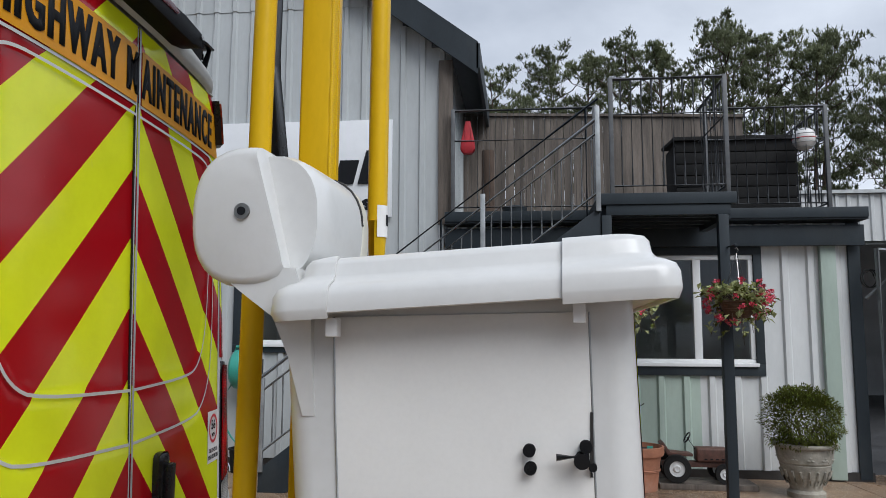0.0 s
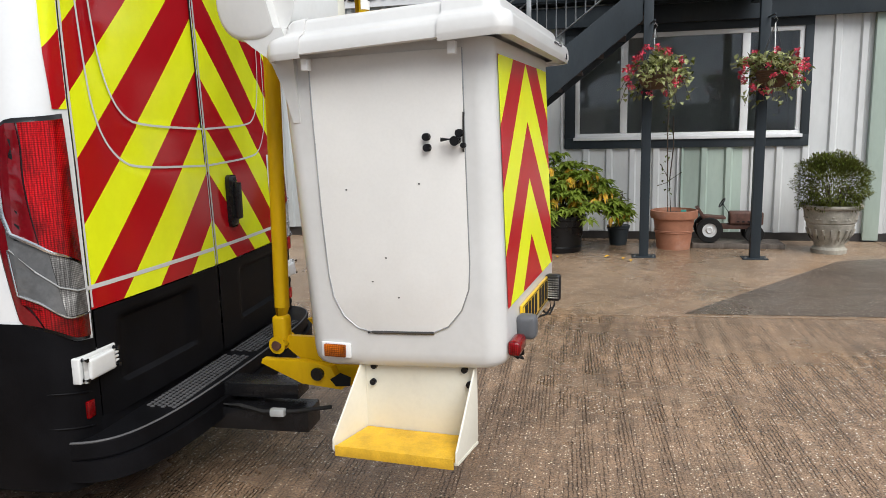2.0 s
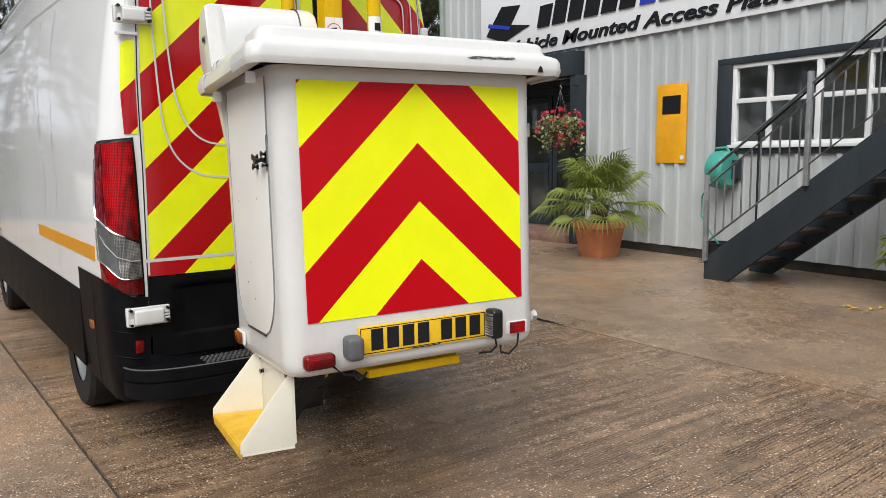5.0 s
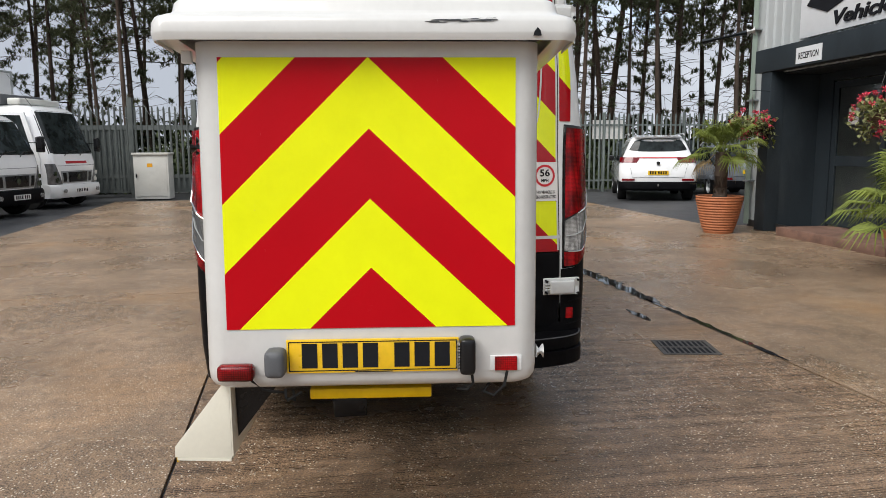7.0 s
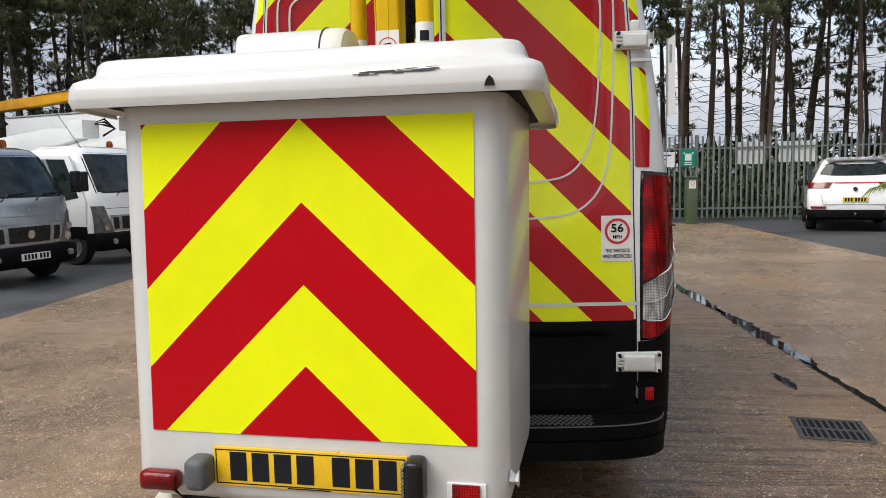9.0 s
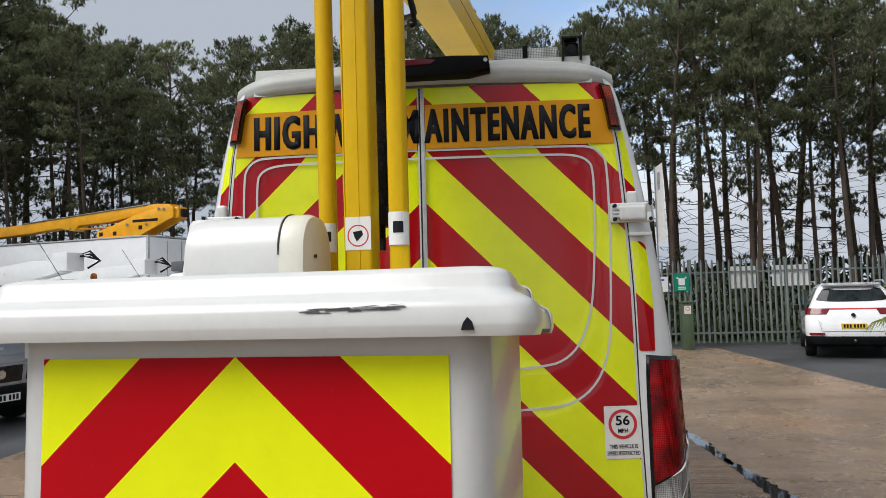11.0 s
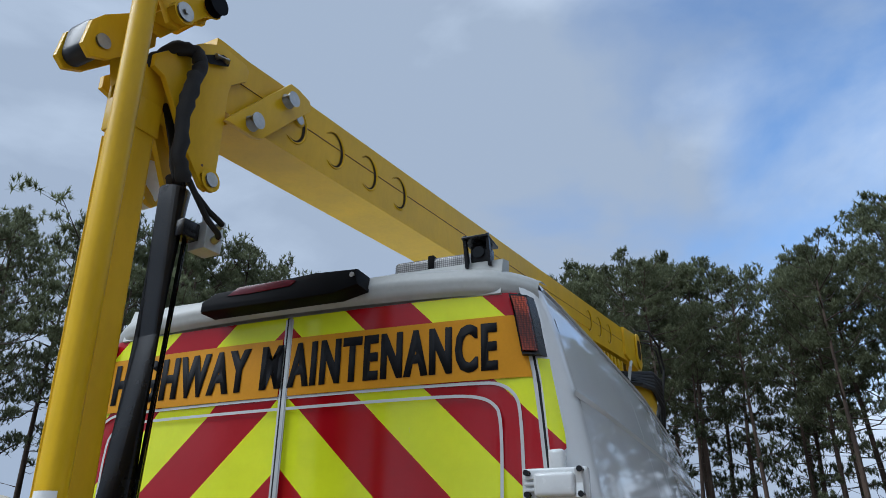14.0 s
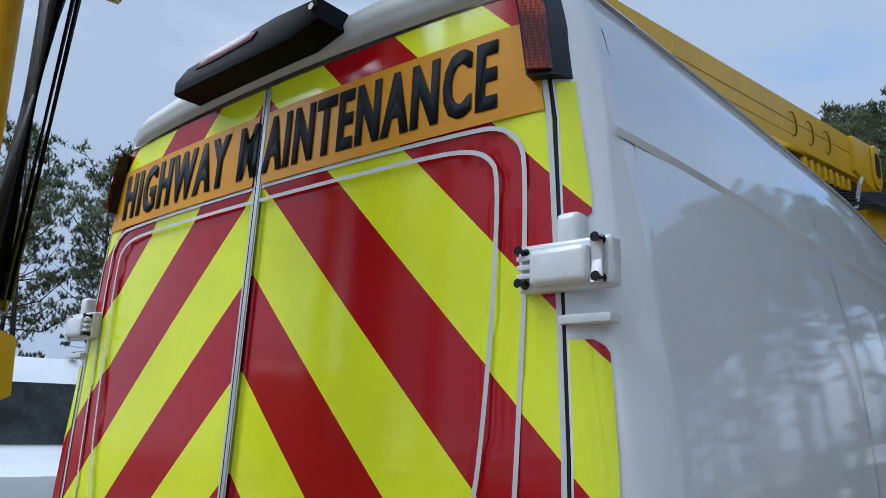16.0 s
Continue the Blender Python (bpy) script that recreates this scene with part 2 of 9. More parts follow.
        # thin broken dark lines where the wave dips, deeper in some runs than in others
        dip = math_of(nt, "ADD", w.outputs["Fac"], math_of(nt, "MULTIPLY", math_of(nt, "SUBTRACT", nick.outputs["Fac"], 0.5), 0.55))
        dip = math_of(nt, "ADD", dip, math_of(nt, "MULTIPLY", math_of(nt, "SUBTRACT", streak.outputs["Fac"], 0.48), 1.5))
        line = ramp_of(nt, dip, (0.34, 0.30, 0.27), (1.0, 1.0, 1.0), -0.02, 0.13).outputs["Color"]
        h = math_of(nt, "ADD", h, math_of(nt, "MULTIPLY", line, 1.1))
        base = mix_of(nt, 1.0, base, line, "MULTIPLY")
        base = mix_of(nt, 1.0, base, ramp_of(nt, streak.outputs["Fac"], (0.80, 0.79, 0.78), (1.12, 1.11, 1.10), 0.35, 0.65).outputs["Color"], "MULTIPLY")
    nt.links.new(base, p.inputs["Base Color"])
    b = nt.nodes.new("ShaderNodeBump")
    b.inputs["Strength"].default_value = 0.7
    b.inputs["Distance"].default_value = 0.006
    nt.links.new(h, b.inputs["Height"])
    nt.links.new(b.outputs["Normal"], p.inputs["Normal"])
    return m


M = {}
M["white"] = mat("white_gelcoat", (0.62, 0.62, 0.605), 0.32, var=0.05, scale=2.0, fine=40, coat=0.35, dirt=(0.5, 0.47, 0.42), dirt_amount=0.22, bump=0.02)
M["door_white"] = mat("white_door_panel", (0.74, 0.73, 0.70), 0.45, var=0.04, scale=2.5, fine=90, dirt=(0.55, 0.5, 0.44), dirt_amount=0.2, bump=0.03)
M["paint"] = mat("white_van_paint", (0.72, 0.735, 0.74), 0.05, var=0.03, scale=1.5, coat=0.0, rvar=0.015, spec=0.7)
M["roofgrey"] = mat("grey_white_roof_cap", (0.43, 0.44, 0.42), 0.5, var=0.10, scale=4, coat=0.0, dirt=(0.3, 0.3, 0.27), dirt_amount=0.4)
M["black"] = mat("black_plastic", (0.005, 0.005, 0.006), 0.5, spec=0.07, var=0.25, scale=6, fine=220, bump=0.10)
M["gloss_black"] = mat("gloss_black_plastic", (0.009, 0.009, 0.010), 0.28, var=0.2, scale=5, spec=0.3)
M["rubber"] = mat("black_rubber", (0.015, 0.015, 0.015), 0.75, spec=0.25, var=0.25, scale=9, fine=90, bump=0.2)
M["slot_dark"] = mat("painted_slot_shade", (0.03, 0.02, 0.008), 0.7, var=0.2, scale=8, spec=0.15)
M["ram"] = mat("black_painted_steel", (0.008, 0.008, 0.009), 0.25, var=0.2, scale=8, spec=0.3)
M["yellow"] = mat("yellow_boom_paint", (0.62, 0.385, 0.003), 0.32, var=0.08, scale=5.0, fine=60, spec=0.2, dirt=(0.36, 0.20, 0.02), dirt_amount=0.22, stretch=(1, 1, 0.35))
M["yellow_step"] = mat("yellow_grit_paint", (0.68, 0.40, 0.02), 0.6, var=0.18, scale=12, fine=180, bump=0.6, dirt=(0.3, 0.18, 0.04))
M["amber_band"] = mat("amber_reflective_film", (0.60, 0.265, 0.003), 0.35, var=0.08, scale=3, fine=120, spec=0.2)
M["chevron_van"] = chevron_mat("van_chevron_film", 1.743, 0.215, (0.78, 0.86, 0.008), (0.37, 0.004, 0.009), rough=0.12, spec=0.42, fall=(0.965, 1.0))
M["chevron_bucket"] = chevron_mat("bucket_chevron_film", 1.077, 0.206, (0.86, 0.92, 0.004), (0.48, 0.002, 0.008), scuff=0.15, spec=0.14, fall=(0.985, 0.945))
M["silver_line"] = mat("silver_grey_film_gap", (0.56, 0.56, 0.55), 0.35, var=0.06)
M["ink"] = mat("black_print", (0.012, 0.013, 0.016), 0.7, var=0.2, spec=0.15)
M["steel"] = mat("bare_steel_pin", (0.42, 0.42, 0.41), 0.35, metal=0.9, var=0.15, scale=20, fine=150)
M["hinge"] = mat("white_hinge_paint", (0.66, 0.67, 0.66), 0.25, var=0.06, coat=0.4, scale=8, dirt=(0.35, 0.34, 0.3), dirt_amount=0.3)
M["lens_red"] = lens_mat("red_lens", (0.62, 0.003, 0.008))
M["lens_deep"] = mat("deep_red_lens", (0.16, 0.002, 0.006), 0.10, var=0.25, scale=6, coat=0.5, rvar=0.03)
M["lens_grey"] = mat("smoked_clear_lens", (0.11, 0.113, 0.116), 0.12, var=0.25, scale=9, coat=0.5, rvar=0.03)
M["lens_dull"] = mat("dull_dark_red_lens", (0.10, 0.005, 0.012), 0.25, var=0.2, scale=6)
M["lens_clear"] = lens_mat("clear_lens", (0.75, 0.74, 0.72))
M["lens_amber"] = lens_mat("amber_lens", (0.85, 0.20, 0.01))
M["lens_orange"] = lens_mat("orange_red_lens", (0.60, 0.075, 0.02))
M["plate"] = mat("yellow_number_plate", (0.80, 0.50, 0.01), 0.3, var=0.06, scale=20, coat=0.4)
M["paper"] = mat("white_sticker", (0.72, 0.71, 0.69), 0.5, var=0.05, scale=12)
M["sign_red"] = mat("red_print", (0.55, 0.02, 0.03), 0.4, var=0.06)
M["stud"] = mat("worn_stud_and_edge_highlight", (0.085, 0.085, 0.088), 0.5, var=0.2, spec=0.2)
M["pod_grey"] = mat("grey_rubber_lamp", (0.10, 0.105, 0.115), 0.6, var=0.12)
M["cream"] = mat("cream_folded_plate", (0.70, 0.68, 0.58), 0.35, var=0.05, coat=0.2, dirt=(0.42, 0.38, 0.3), dirt_amount=0.4)
M["cladding"] = mat("grey_steel_cladding", (0.45, 0.475, 0.48), 0.42, metal=0.0, var=0.08, scale=0.9, fine=25, dirt=(0.17, 0.18, 0.17), dirt_amount=0.35, stretch=(1, 1, 0.3))
M["cladding_pale"] = mat("pale_grey_cladding", (0.63, 0.645, 0.64), 0.45, var=0.08, scale=0.9, fine=25, dirt=(0.24, 0.25, 0.23), dirt_amount=0.35, stretch=(1, 1, 0.3))
M["cladding_green"] = mat("green_stained_cladding", (0.38, 0.46, 0.40), 0.5, var=0.10, scale=1.4, fine=25, dirt=(0.24, 0.3, 0.25), dirt_amount=0.4, stretch=(1, 1, 0.3))
M["anthracite"] = mat("anthracite_paint", (0.026, 0.034, 0.041), 0.5, spec=0.25, var=0.15, scale=2, fine=60, dirt=(0.07, 0.075, 0.072), dirt_amount=0.35, stretch=(1, 1, 0.4))
M["upvc"] = mat("white_upvc", (0.74, 0.75, 0.75), 0.3, var=0.04, coat=0.2, dirt=(0.4, 0.4, 0.36), dirt_amount=0.2)
M["galv"] = mat("galvanised_steel", (0.36, 0.38, 0.39), 0.45, metal=0.6, var=0.18, scale=7, fine=40, dirt=(0.22, 0.21, 0.19), dirt_amount=0.3)
M["rail_dark"] = mat("dull_grey_steel_rail", (0.11, 0.115, 0.12), 0.5, metal=0.4, var=0.18, scale=7, fine=40)
M["galv_pale"] = mat("pale_galvanised_rail", (0.47, 0.49, 0.49), 0.5, metal=0.35, var=0.12, scale=7, fine=50)
M["fence"] = mat("weathered_palisade", (0.185, 0.215, 0.205), 0.6, metal=0.3, var=0.2, scale=3, fine=40, random=0.25)
M["gate"] = mat("dull_gate_steel", (0.115, 0.13, 0.125), 0.6, metal=0.3, var=0.2, scale=3, fine=40, random=0.2)
M["timber"] = mat("weathered_timber", (0.165, 0.138, 0.115), 0.8, var=0.38, scale=2.0, fine=30, stretch=(6, 6, 0.5), bump=0.3, random=0.35, dirt=(0.07, 0.055, 0.045))
M["tread"] = mat("dark_stair_tread", (0.055, 0.035, 0.03), 0.6, var=0.25, scale=5, fine=60)
M["sign_white"] = mat("white_sign_board", (0.74, 0.76, 0.78), 0.35, var=0.03)
M["sign_blue"] = mat("blue_letters", (0.02, 0.05, 0.42), 0.35, var=0.05)
M["terracotta"] = mat("terracotta", (0.38, 0.165, 0.095), 0.75, var=0.18, scale=6, fine=80, bump=0.15, dirt=(0.5, 0.42, 0.36), dirt_amount=0.35)
M["brick"] = mat("worn_damp_brick", (0.20, 0.115, 0.085), 0.6, var=0.3, scale=5, fine=60, bump=0.4, dirt=(0.09, 0.07, 0.055))
M["terracotta_bright"] = mat("orange_terracotta", (0.46, 0.165, 0.07), 0.6, var=0.12, scale=5, fine=80, bump=0.1, dirt=(0.3, 0.13, 0.06), dirt_amount=0.3)
M["urn"] = mat("mossy_cast_stone", (0.33, 0.31, 0.26), 0.85, var=0.25, scale=7, fine=70, bump=0.3, dirt=(0.12, 0.13, 0.08), dirt_amount=0.6)
M["soil"] = mat("dark_soil", (0.03, 0.022, 0.016), 0.95, var=0.3, scale=20, bump=0.5)
M["hose"] = mat("green_hose_plastic", (0.05, 0.30, 0.24), 0.4, var=0.1, coat=0.1)
M["rust"] = mat("rusty_brown_tin", (0.10, 0.045, 0.032), 0.6, var=0.3, scale=14, fine=90, dirt=(0.16, 0.09, 0.06))
M["wicker"] = mat("brown_wicker", (0.10, 0.055, 0.03), 0.8, var=0.3, scale=30, fine=120, bump=0.5)
M["asphalt"] = mat("damp_asphalt", (0.058, 0.059, 0.062), 0.5, var=0.25, scale=0.8, fine=130, bump=0.5, rvar=0.22, dirt=(0.10, 0.095, 0.085), dirt_amount=0.4)
M["patch"] = concrete_mat("dark_damp_patch", False, (0.118, 0.090, 0.070), (0.11, 0.085, 0.065))
M["concrete"] = concrete_mat("yard_concrete", False)
M["concrete_grooved"] = concrete_mat("combed_yard_concrete", True, (0.295, 0.205, 0.138))
M["joint"] = mat("joint_filler", (0.035, 0.032, 0.03), 0.4, var=0.3, scale=6, bump=0.3)
M["water"] = mat("puddle_water", (0.02, 0.02, 0.022), 0.03, var=0.1, rvar=0.01)
M["iron"] = mat("cast_iron", (0.10, 0.092, 0.085), 0.6, metal=0.2, var=0.3, scale=20)
M["grass"] = mat("verge_grass", (0.08, 0.12, 0.035), 0.9, var=0.4, scale=1.2, fine=30, bump=0.6, dirt=(0.09, 0.07, 0.035))
M["forest_floor"] = mat("forest_floor", (0.05, 0.045, 0.028), 0.95, var=0.4, scale=0.6, fine=12, bump=0.6)
M["bark"] = mat("pine_bark", (0.105, 0.072, 0.052), 0.9, var=0.35, scale=3, fine=25, bump=0.5, stretch=(1, 1, 0.3), random=0.45)
M["needles"] = mat("pine_needles", (0.205, 0.225, 0.125), 0.8, spec=0.2, thin=0.45, var=0.35, scale=0.6, fine=5, random=0.35)
M["leaf"] = mat("green_leaf", (0.25, 0.33, 0.045), 0.6, thin=0.5, spec=0.3, var=0.4, scale=9, fine=60)
M["leaf_dark"] = mat("olive_leaf", (0.115, 0.130, 0.028), 0.75, thin=0.25, spec=0.2, var=0.45, scale=12, fine=60)
M["leaf_yellow"] = mat("yellow_leaf", (0.62, 0.36, 0.02), 0.5, var=0.25, scale=14)
M["leaf_pale"] = mat("variegated_leaf", (0.44, 0.47, 0.22), 0.65, thin=0.3, spec=0.25, var=0.5, scale=16, fine=50)
M["petal"] = mat("red_petal", (0.66, 0.06, 0.11), 0.5, var=0.35, scale=20)
M["palm"] = mat("palm_frond", (0.22, 0.27, 0.055), 0.6, spec=0.3, thin=0.3, var=0.4, scale=3, fine=30)
M["palm_dry"] = mat("dry_palm_frond", (0.24, 0.17, 0.08), 0.7, var=0.3, scale=6)
M["car_white"] = mat("white_car_paint", (0.86, 0.87, 0.88), 0.15, var=0.03, coat=1.0, rvar=0.05)
M["car_silver"] = mat("silver_car_paint", (0.30, 0.33, 0.37), 0.25, metal=0.5, var=0.05, coat=1.0)
M["car_dark"] = mat("dark_car_paint", (0.04, 0.045, 0.055), 0.2, var=0.1, coat=1.0)
M["car_glass"] = mat("dark_car_glass", (0.020, 0.026, 0.027), 0.04, var=0.75, scale=2.6, fine=9, rvar=0.02, spec=0.28)
M["chrome"] = mat("chrome", (0.6, 0.6, 0.6), 0.15, metal=1.0, var=0.05)
M["crane_yellow"] = mat("deep_yellow_crane", (0.80, 0.38, 0.012), 0.35, var=0.10, scale=3, coat=0.3)
M["green_box"] = mat("olive_steel_box", (0.07, 0.10, 0.055), 0.5, var=0.15, scale=3)
M["green_sign"] = mat("green_sign", (0.0, 0.22, 0.13), 0.4, var=0.05)
M["cabinet_white"] = mat("cream_steel_cabinet", (0.60, 0.60, 0.56), 0.45, var=0.07, scale=2, dirt=(0.35, 0.34, 0.29), dirt_amount=0.35)
M["interior"] = mat("dim_room_wall", (0.50, 0.50, 0.49), 0.8, var=0.15, scale=1)
M["glass"] = glass_mat("window_glass")
M["hedge"] = mat("bramble_leaf", (0.05, 0.07, 0.025), 0.8, var=0.45, scale=2, fine=15)
M["fabric_black"] = mat("black_hose_sleeve", (0.008, 0.008, 0.009), 0.8, var=0.3, scale=40, fine=200, bump=0.3)
M["red_bag"] = mat("red_fabric", (0.40, 0.02, 0.03), 0.7, var=0.2)
M["barrier_orange"] = chevron_mat("barrier_chevron_film", 0.0, 0.11, (0.85, 0.42, 0.01), (0.62, 0.03, 0.012))

# building helpers
def mesh_of(name, bm, material, smooth=35):
    me = bpy.data.meshes.new(name)
    bm.to_mesh(me)
    bm.free()
    for one in (material if isinstance(material, (list, tuple)) else [material]):
        me.materials.append(one)
    if smooth and len(me.polygons):
        me.polygons.foreach_set("use_smooth", [True] * len(me.polygons))
        me.set_sharp_from_angle(angle=radians(smooth))
    return me


def part(name, bm, material, parent=None, label="", smooth=35):
    ob = new(name, mesh_of(name, bm, material, smooth))
    if parent is not None:
        ob.parent = parent
    return tagged(ob, label)


def thing(name, label, category, m=None, group="", kind=""):
    ob = new(name)
    ob.empty_display_size = 0.1
    if m is not None:
        ob.matrix_world = m
    return tagged(ob, label, category, group, kind)


def solid(name, bm, material, label, category, kind="", group="", smooth=35):
    return tagged(part(name, bm, material, None, "", smooth), label, category, group, kind)


def box(bm, x0, x1, y0, y1, z0, z1, bevel=0.0, seg=2, mi=0):
    vs = [bm.verts.new((x, y, z)) for x in (x0, x1) for y in (y0, y1) for z in (z0, z1)]
    fs = [bm.faces.new([vs[i] for i in q]) for q in ((0, 1, 3, 2), (4, 6, 7, 5), (0, 4, 5, 1), (2, 3, 7, 6), (0, 2, 6, 4), (1, 5, 7, 3))]
    for f in fs:
        f.material_index = mi
    if bevel:
        es = {e for f in fs for e in f.edges}
        bmesh.ops.bevel(bm, geom=list(es), offset=bevel, segments=seg, affect="EDGES", profile=0.6)
    return bm


def boxed(x0, x1, y0, y1, z0, z1, bevel=0.0, seg=2):
    return box(bmesh.new(), x0, x1, y0, y1, z0, z1, bevel, seg)


def frame_axes(d):
    d = Vector(d).normalized()
    a = d.cross(Vector((0, 0, 1)) if abs(d.z) < 0.95 else Vector((1, 0, 0))).normalized()
    return a, a.cross(d).normalized()


def tube(bm, path, r, seg=10, caps=True, mi=0):
    """A round bar along a line of points; r may be one radius or one a point."""
    path = [Vector(p) for p in path]
    rings = []
    for i, p in enumerate(path):
        d = path[min(i + 1, len(path) - 1)] - path[max(i - 1, 0)]
        a, b = frame_axes(d)
        if i:
            a = (pa - d.normalized() * pa.dot(d.normalized())).normalized()
            b = a.cross(d.normalized()) * -1
            b = d.normalized().cross(a)
        pa = a
        rr = r[i] if isinstance(r, (list, tuple)) else r
        rings.append([bm.verts.new(p + (a * math.cos(k * 2 * math.pi / seg) + b * math.sin(k * 2 * math.pi / seg)) * rr) for k in range(seg)])
    for u, v in zip(rings, rings[1:]):
        for k in range(seg):
            bm.faces.new((u[k], u[(k + 1) % seg], v[(k + 1) % seg], v[k])).material_index = mi
    if caps:
        bm.faces.new(rings[0][::-1]).material_index = mi
        bm.faces.new(rings[-1]).material_index = mi
    return bm


def bar(p, q, r, seg=10):
    return tube(bmesh.new(), [p, q], r, seg)


def beam(bm, p, q, w, h, up=(0, 0, 1)):
    """A square bar from p to q, w across and h along up."""
    p, q = Vector(p), Vector(q)
    d = (q - p).normalized()
    a = d.cross(Vector(up)).normalized() * (w / 2)
    b = a.cross(d).normalized() * (h / 2)
    vs = [bm.verts.new(o + s * a + t * b) for o in (p, q) for s, t in ((-1, -1), (1, -1), (1, 1), (-1, 1))]
    for f in ((0, 1, 2, 3), (7, 6, 5, 4), (0, 4, 5, 1), (1, 5, 6, 2), (2, 6, 7, 3), (3, 7, 4, 0)):
        bm.faces.new([vs[i] for i in f])
    return bm


def prism(bm, pts, axis, a, b, bevel=0.0, seg=2):
    """A polygon in two axes, drawn out along the third from a to b."""
    def at(p, v):
        return {"x": (v, p[0], p[1]), "y": (p[0], v, p[1]), "z": (p[0], p[1], v)}[axis]
    lo = [bm.verts.new(at(p, a)) for p in pts]
    hi = [bm.verts.new(at(p, b)) for p in pts]
    n = len(pts)
    fs = [bm.faces.new(lo[::-1]), bm.faces.new(hi)] + [bm.faces.new((lo[i], lo[(i + 1) % n], hi[(i + 1) % n], hi[i])) for i in range(n)]
    bmesh.ops.recalc_face_normals(bm, faces=fs)
    if bevel:
        bmesh.ops.bevel(bm, geom=list({e for f in fs[:2] for e in f.edges}), offset=bevel, segments=seg, affect="EDGES", profile=0.6)
    return bm


def prismed(pts, axis, a, b, bevel=0.0, seg=2):
    return prism(bmesh.new(), pts, axis, a, b, bevel, seg)


def lathe(bm, prof, seg=32, c=(0, 0, 0), mi=0):
    rings = []
    for r, z in prof:
        if r < 1e-5:
            rings.append([bm.verts.new((c[0], c[1], c[2] + z))])
        else:
            rings.append([bm.verts.new((c[0] + r * math.cos(k * 2 * math.pi / seg), c[1] + r * math.sin(k * 2 * math.pi / seg), c[2] + z)) for k in range(seg)])
    for u, v in zip(rings, rings[1:]):
        for k in range(seg):
            a, b = u[k % len(u)], u[(k + 1) % len(u)]
            c2, d = v[(k + 1) % len(v)], v[k % len(v)]
            q = list(dict.fromkeys((a, b, c2, d)))
            if len(q) > 2:
                bm.faces.new(q).material_index = mi
    return bm


def lathed(prof, seg=32, c=(0, 0, 0)):
    return lathe(bmesh.new(), prof, seg, c)


def loft(bm, rings, close=True, caps=(True, True)):
    vs = [[bm.verts.new(p) for p in r] for r in rings]
    for u, v in zip(vs, vs[1:]):
        n = len(u)
        for k in range(n if close else n - 1):
            bm.faces.new((u[k], u[(k + 1) % n], v[(k + 1) % n], v[k]))
    if caps[0]:
        bm.faces.new(vs[0][::-1])
    if caps[1]:
        bm.faces.new(vs[-1])
    return bm


def sheet(bm, f, us, vs):
    """A grid of points f(u, v)."""
    g = [[bm.verts.new(f(u, v)) for v in vs] for u in us]
    for i in range(len(us) - 1):
        for j in range(len(vs) - 1):
            bm.faces.new((g[i][j], g[i + 1][j], g[i + 1][j + 1], g[i][j + 1]))
    return bm


def thicken(bm, d):
    bmesh.ops.recalc_face_normals(bm, faces=bm.faces[:])
    bmesh.ops.solidify(bm, geom=bm.faces[:], thickness=d)
    return bm


def span(a, b, n):
    return [a + (b - a) * i / (n - 1) for i in range(n)]


def rrect(x0, x1, y0, y1, r, z, n=6):
    """A rounded rectangle as a ring at height z (z may be a function of x, y)."""
    out = []
    for cx, cy, a0 in ((x1 - r, y1 - r, 0), (x0 + r, y1 - r, 90), (x0 + r, y0 + r, 180), (x1 - r, y0 + r, 270)):
        for i in range(n + 1):
            a = radians(a0 + 90 * i / n)
            x, y = cx + r * math.cos(a), cy + r * math.sin(a)
            out.append((x, y, z(x, y) if callable(z) else z))
    return out


def letters(text, place, depth=0.002, bold=0.0, shear=0.0, gap=1.0):
    """Letters as a mesh: place(s, t, d) gives the point for s, t in 0..1 across the words and d of depth."""
    cu = bpy.data.curves.new("letters", "FONT")
    cu.body, cu.offset, cu.shear, cu.resolution_u, cu.space_character = text, bold, shear, 3, gap
    tmp = bpy.data.objects.new("letters", cu)
    scene.collection.objects.link(tmp)
    me = bpy.data.meshes.new_from_object(tmp.evaluated_get(bpy.context.evaluated_depsgraph_get()))
    bpy.data.objects.remove(tmp)
    bm = bmesh.new()
    bm.from_mesh(me)
    bpy.data.meshes.remove(me)
    xs, ys = [v.co.x for v in bm.verts], [v.co.y for v in bm.verts]
    x0, x1, y0, y1 = min(xs), max(xs), min(ys), max(ys)
    ext = bmesh.ops.extrude_face_region(bm, geom=bm.faces[:])
    up = {g for g in ext["geom"] if isinstance(g, bmesh.types.BMVert)}
    for v in bm.verts:
        v.co = Vector(place((v.co.x - x0) / (x1 - x0), (v.co.y - y0) / (y1 - y0), depth if v in up else 0.0))
    bmesh.ops.recalc_face_normals(bm, faces=bm.faces[:])
    return bm


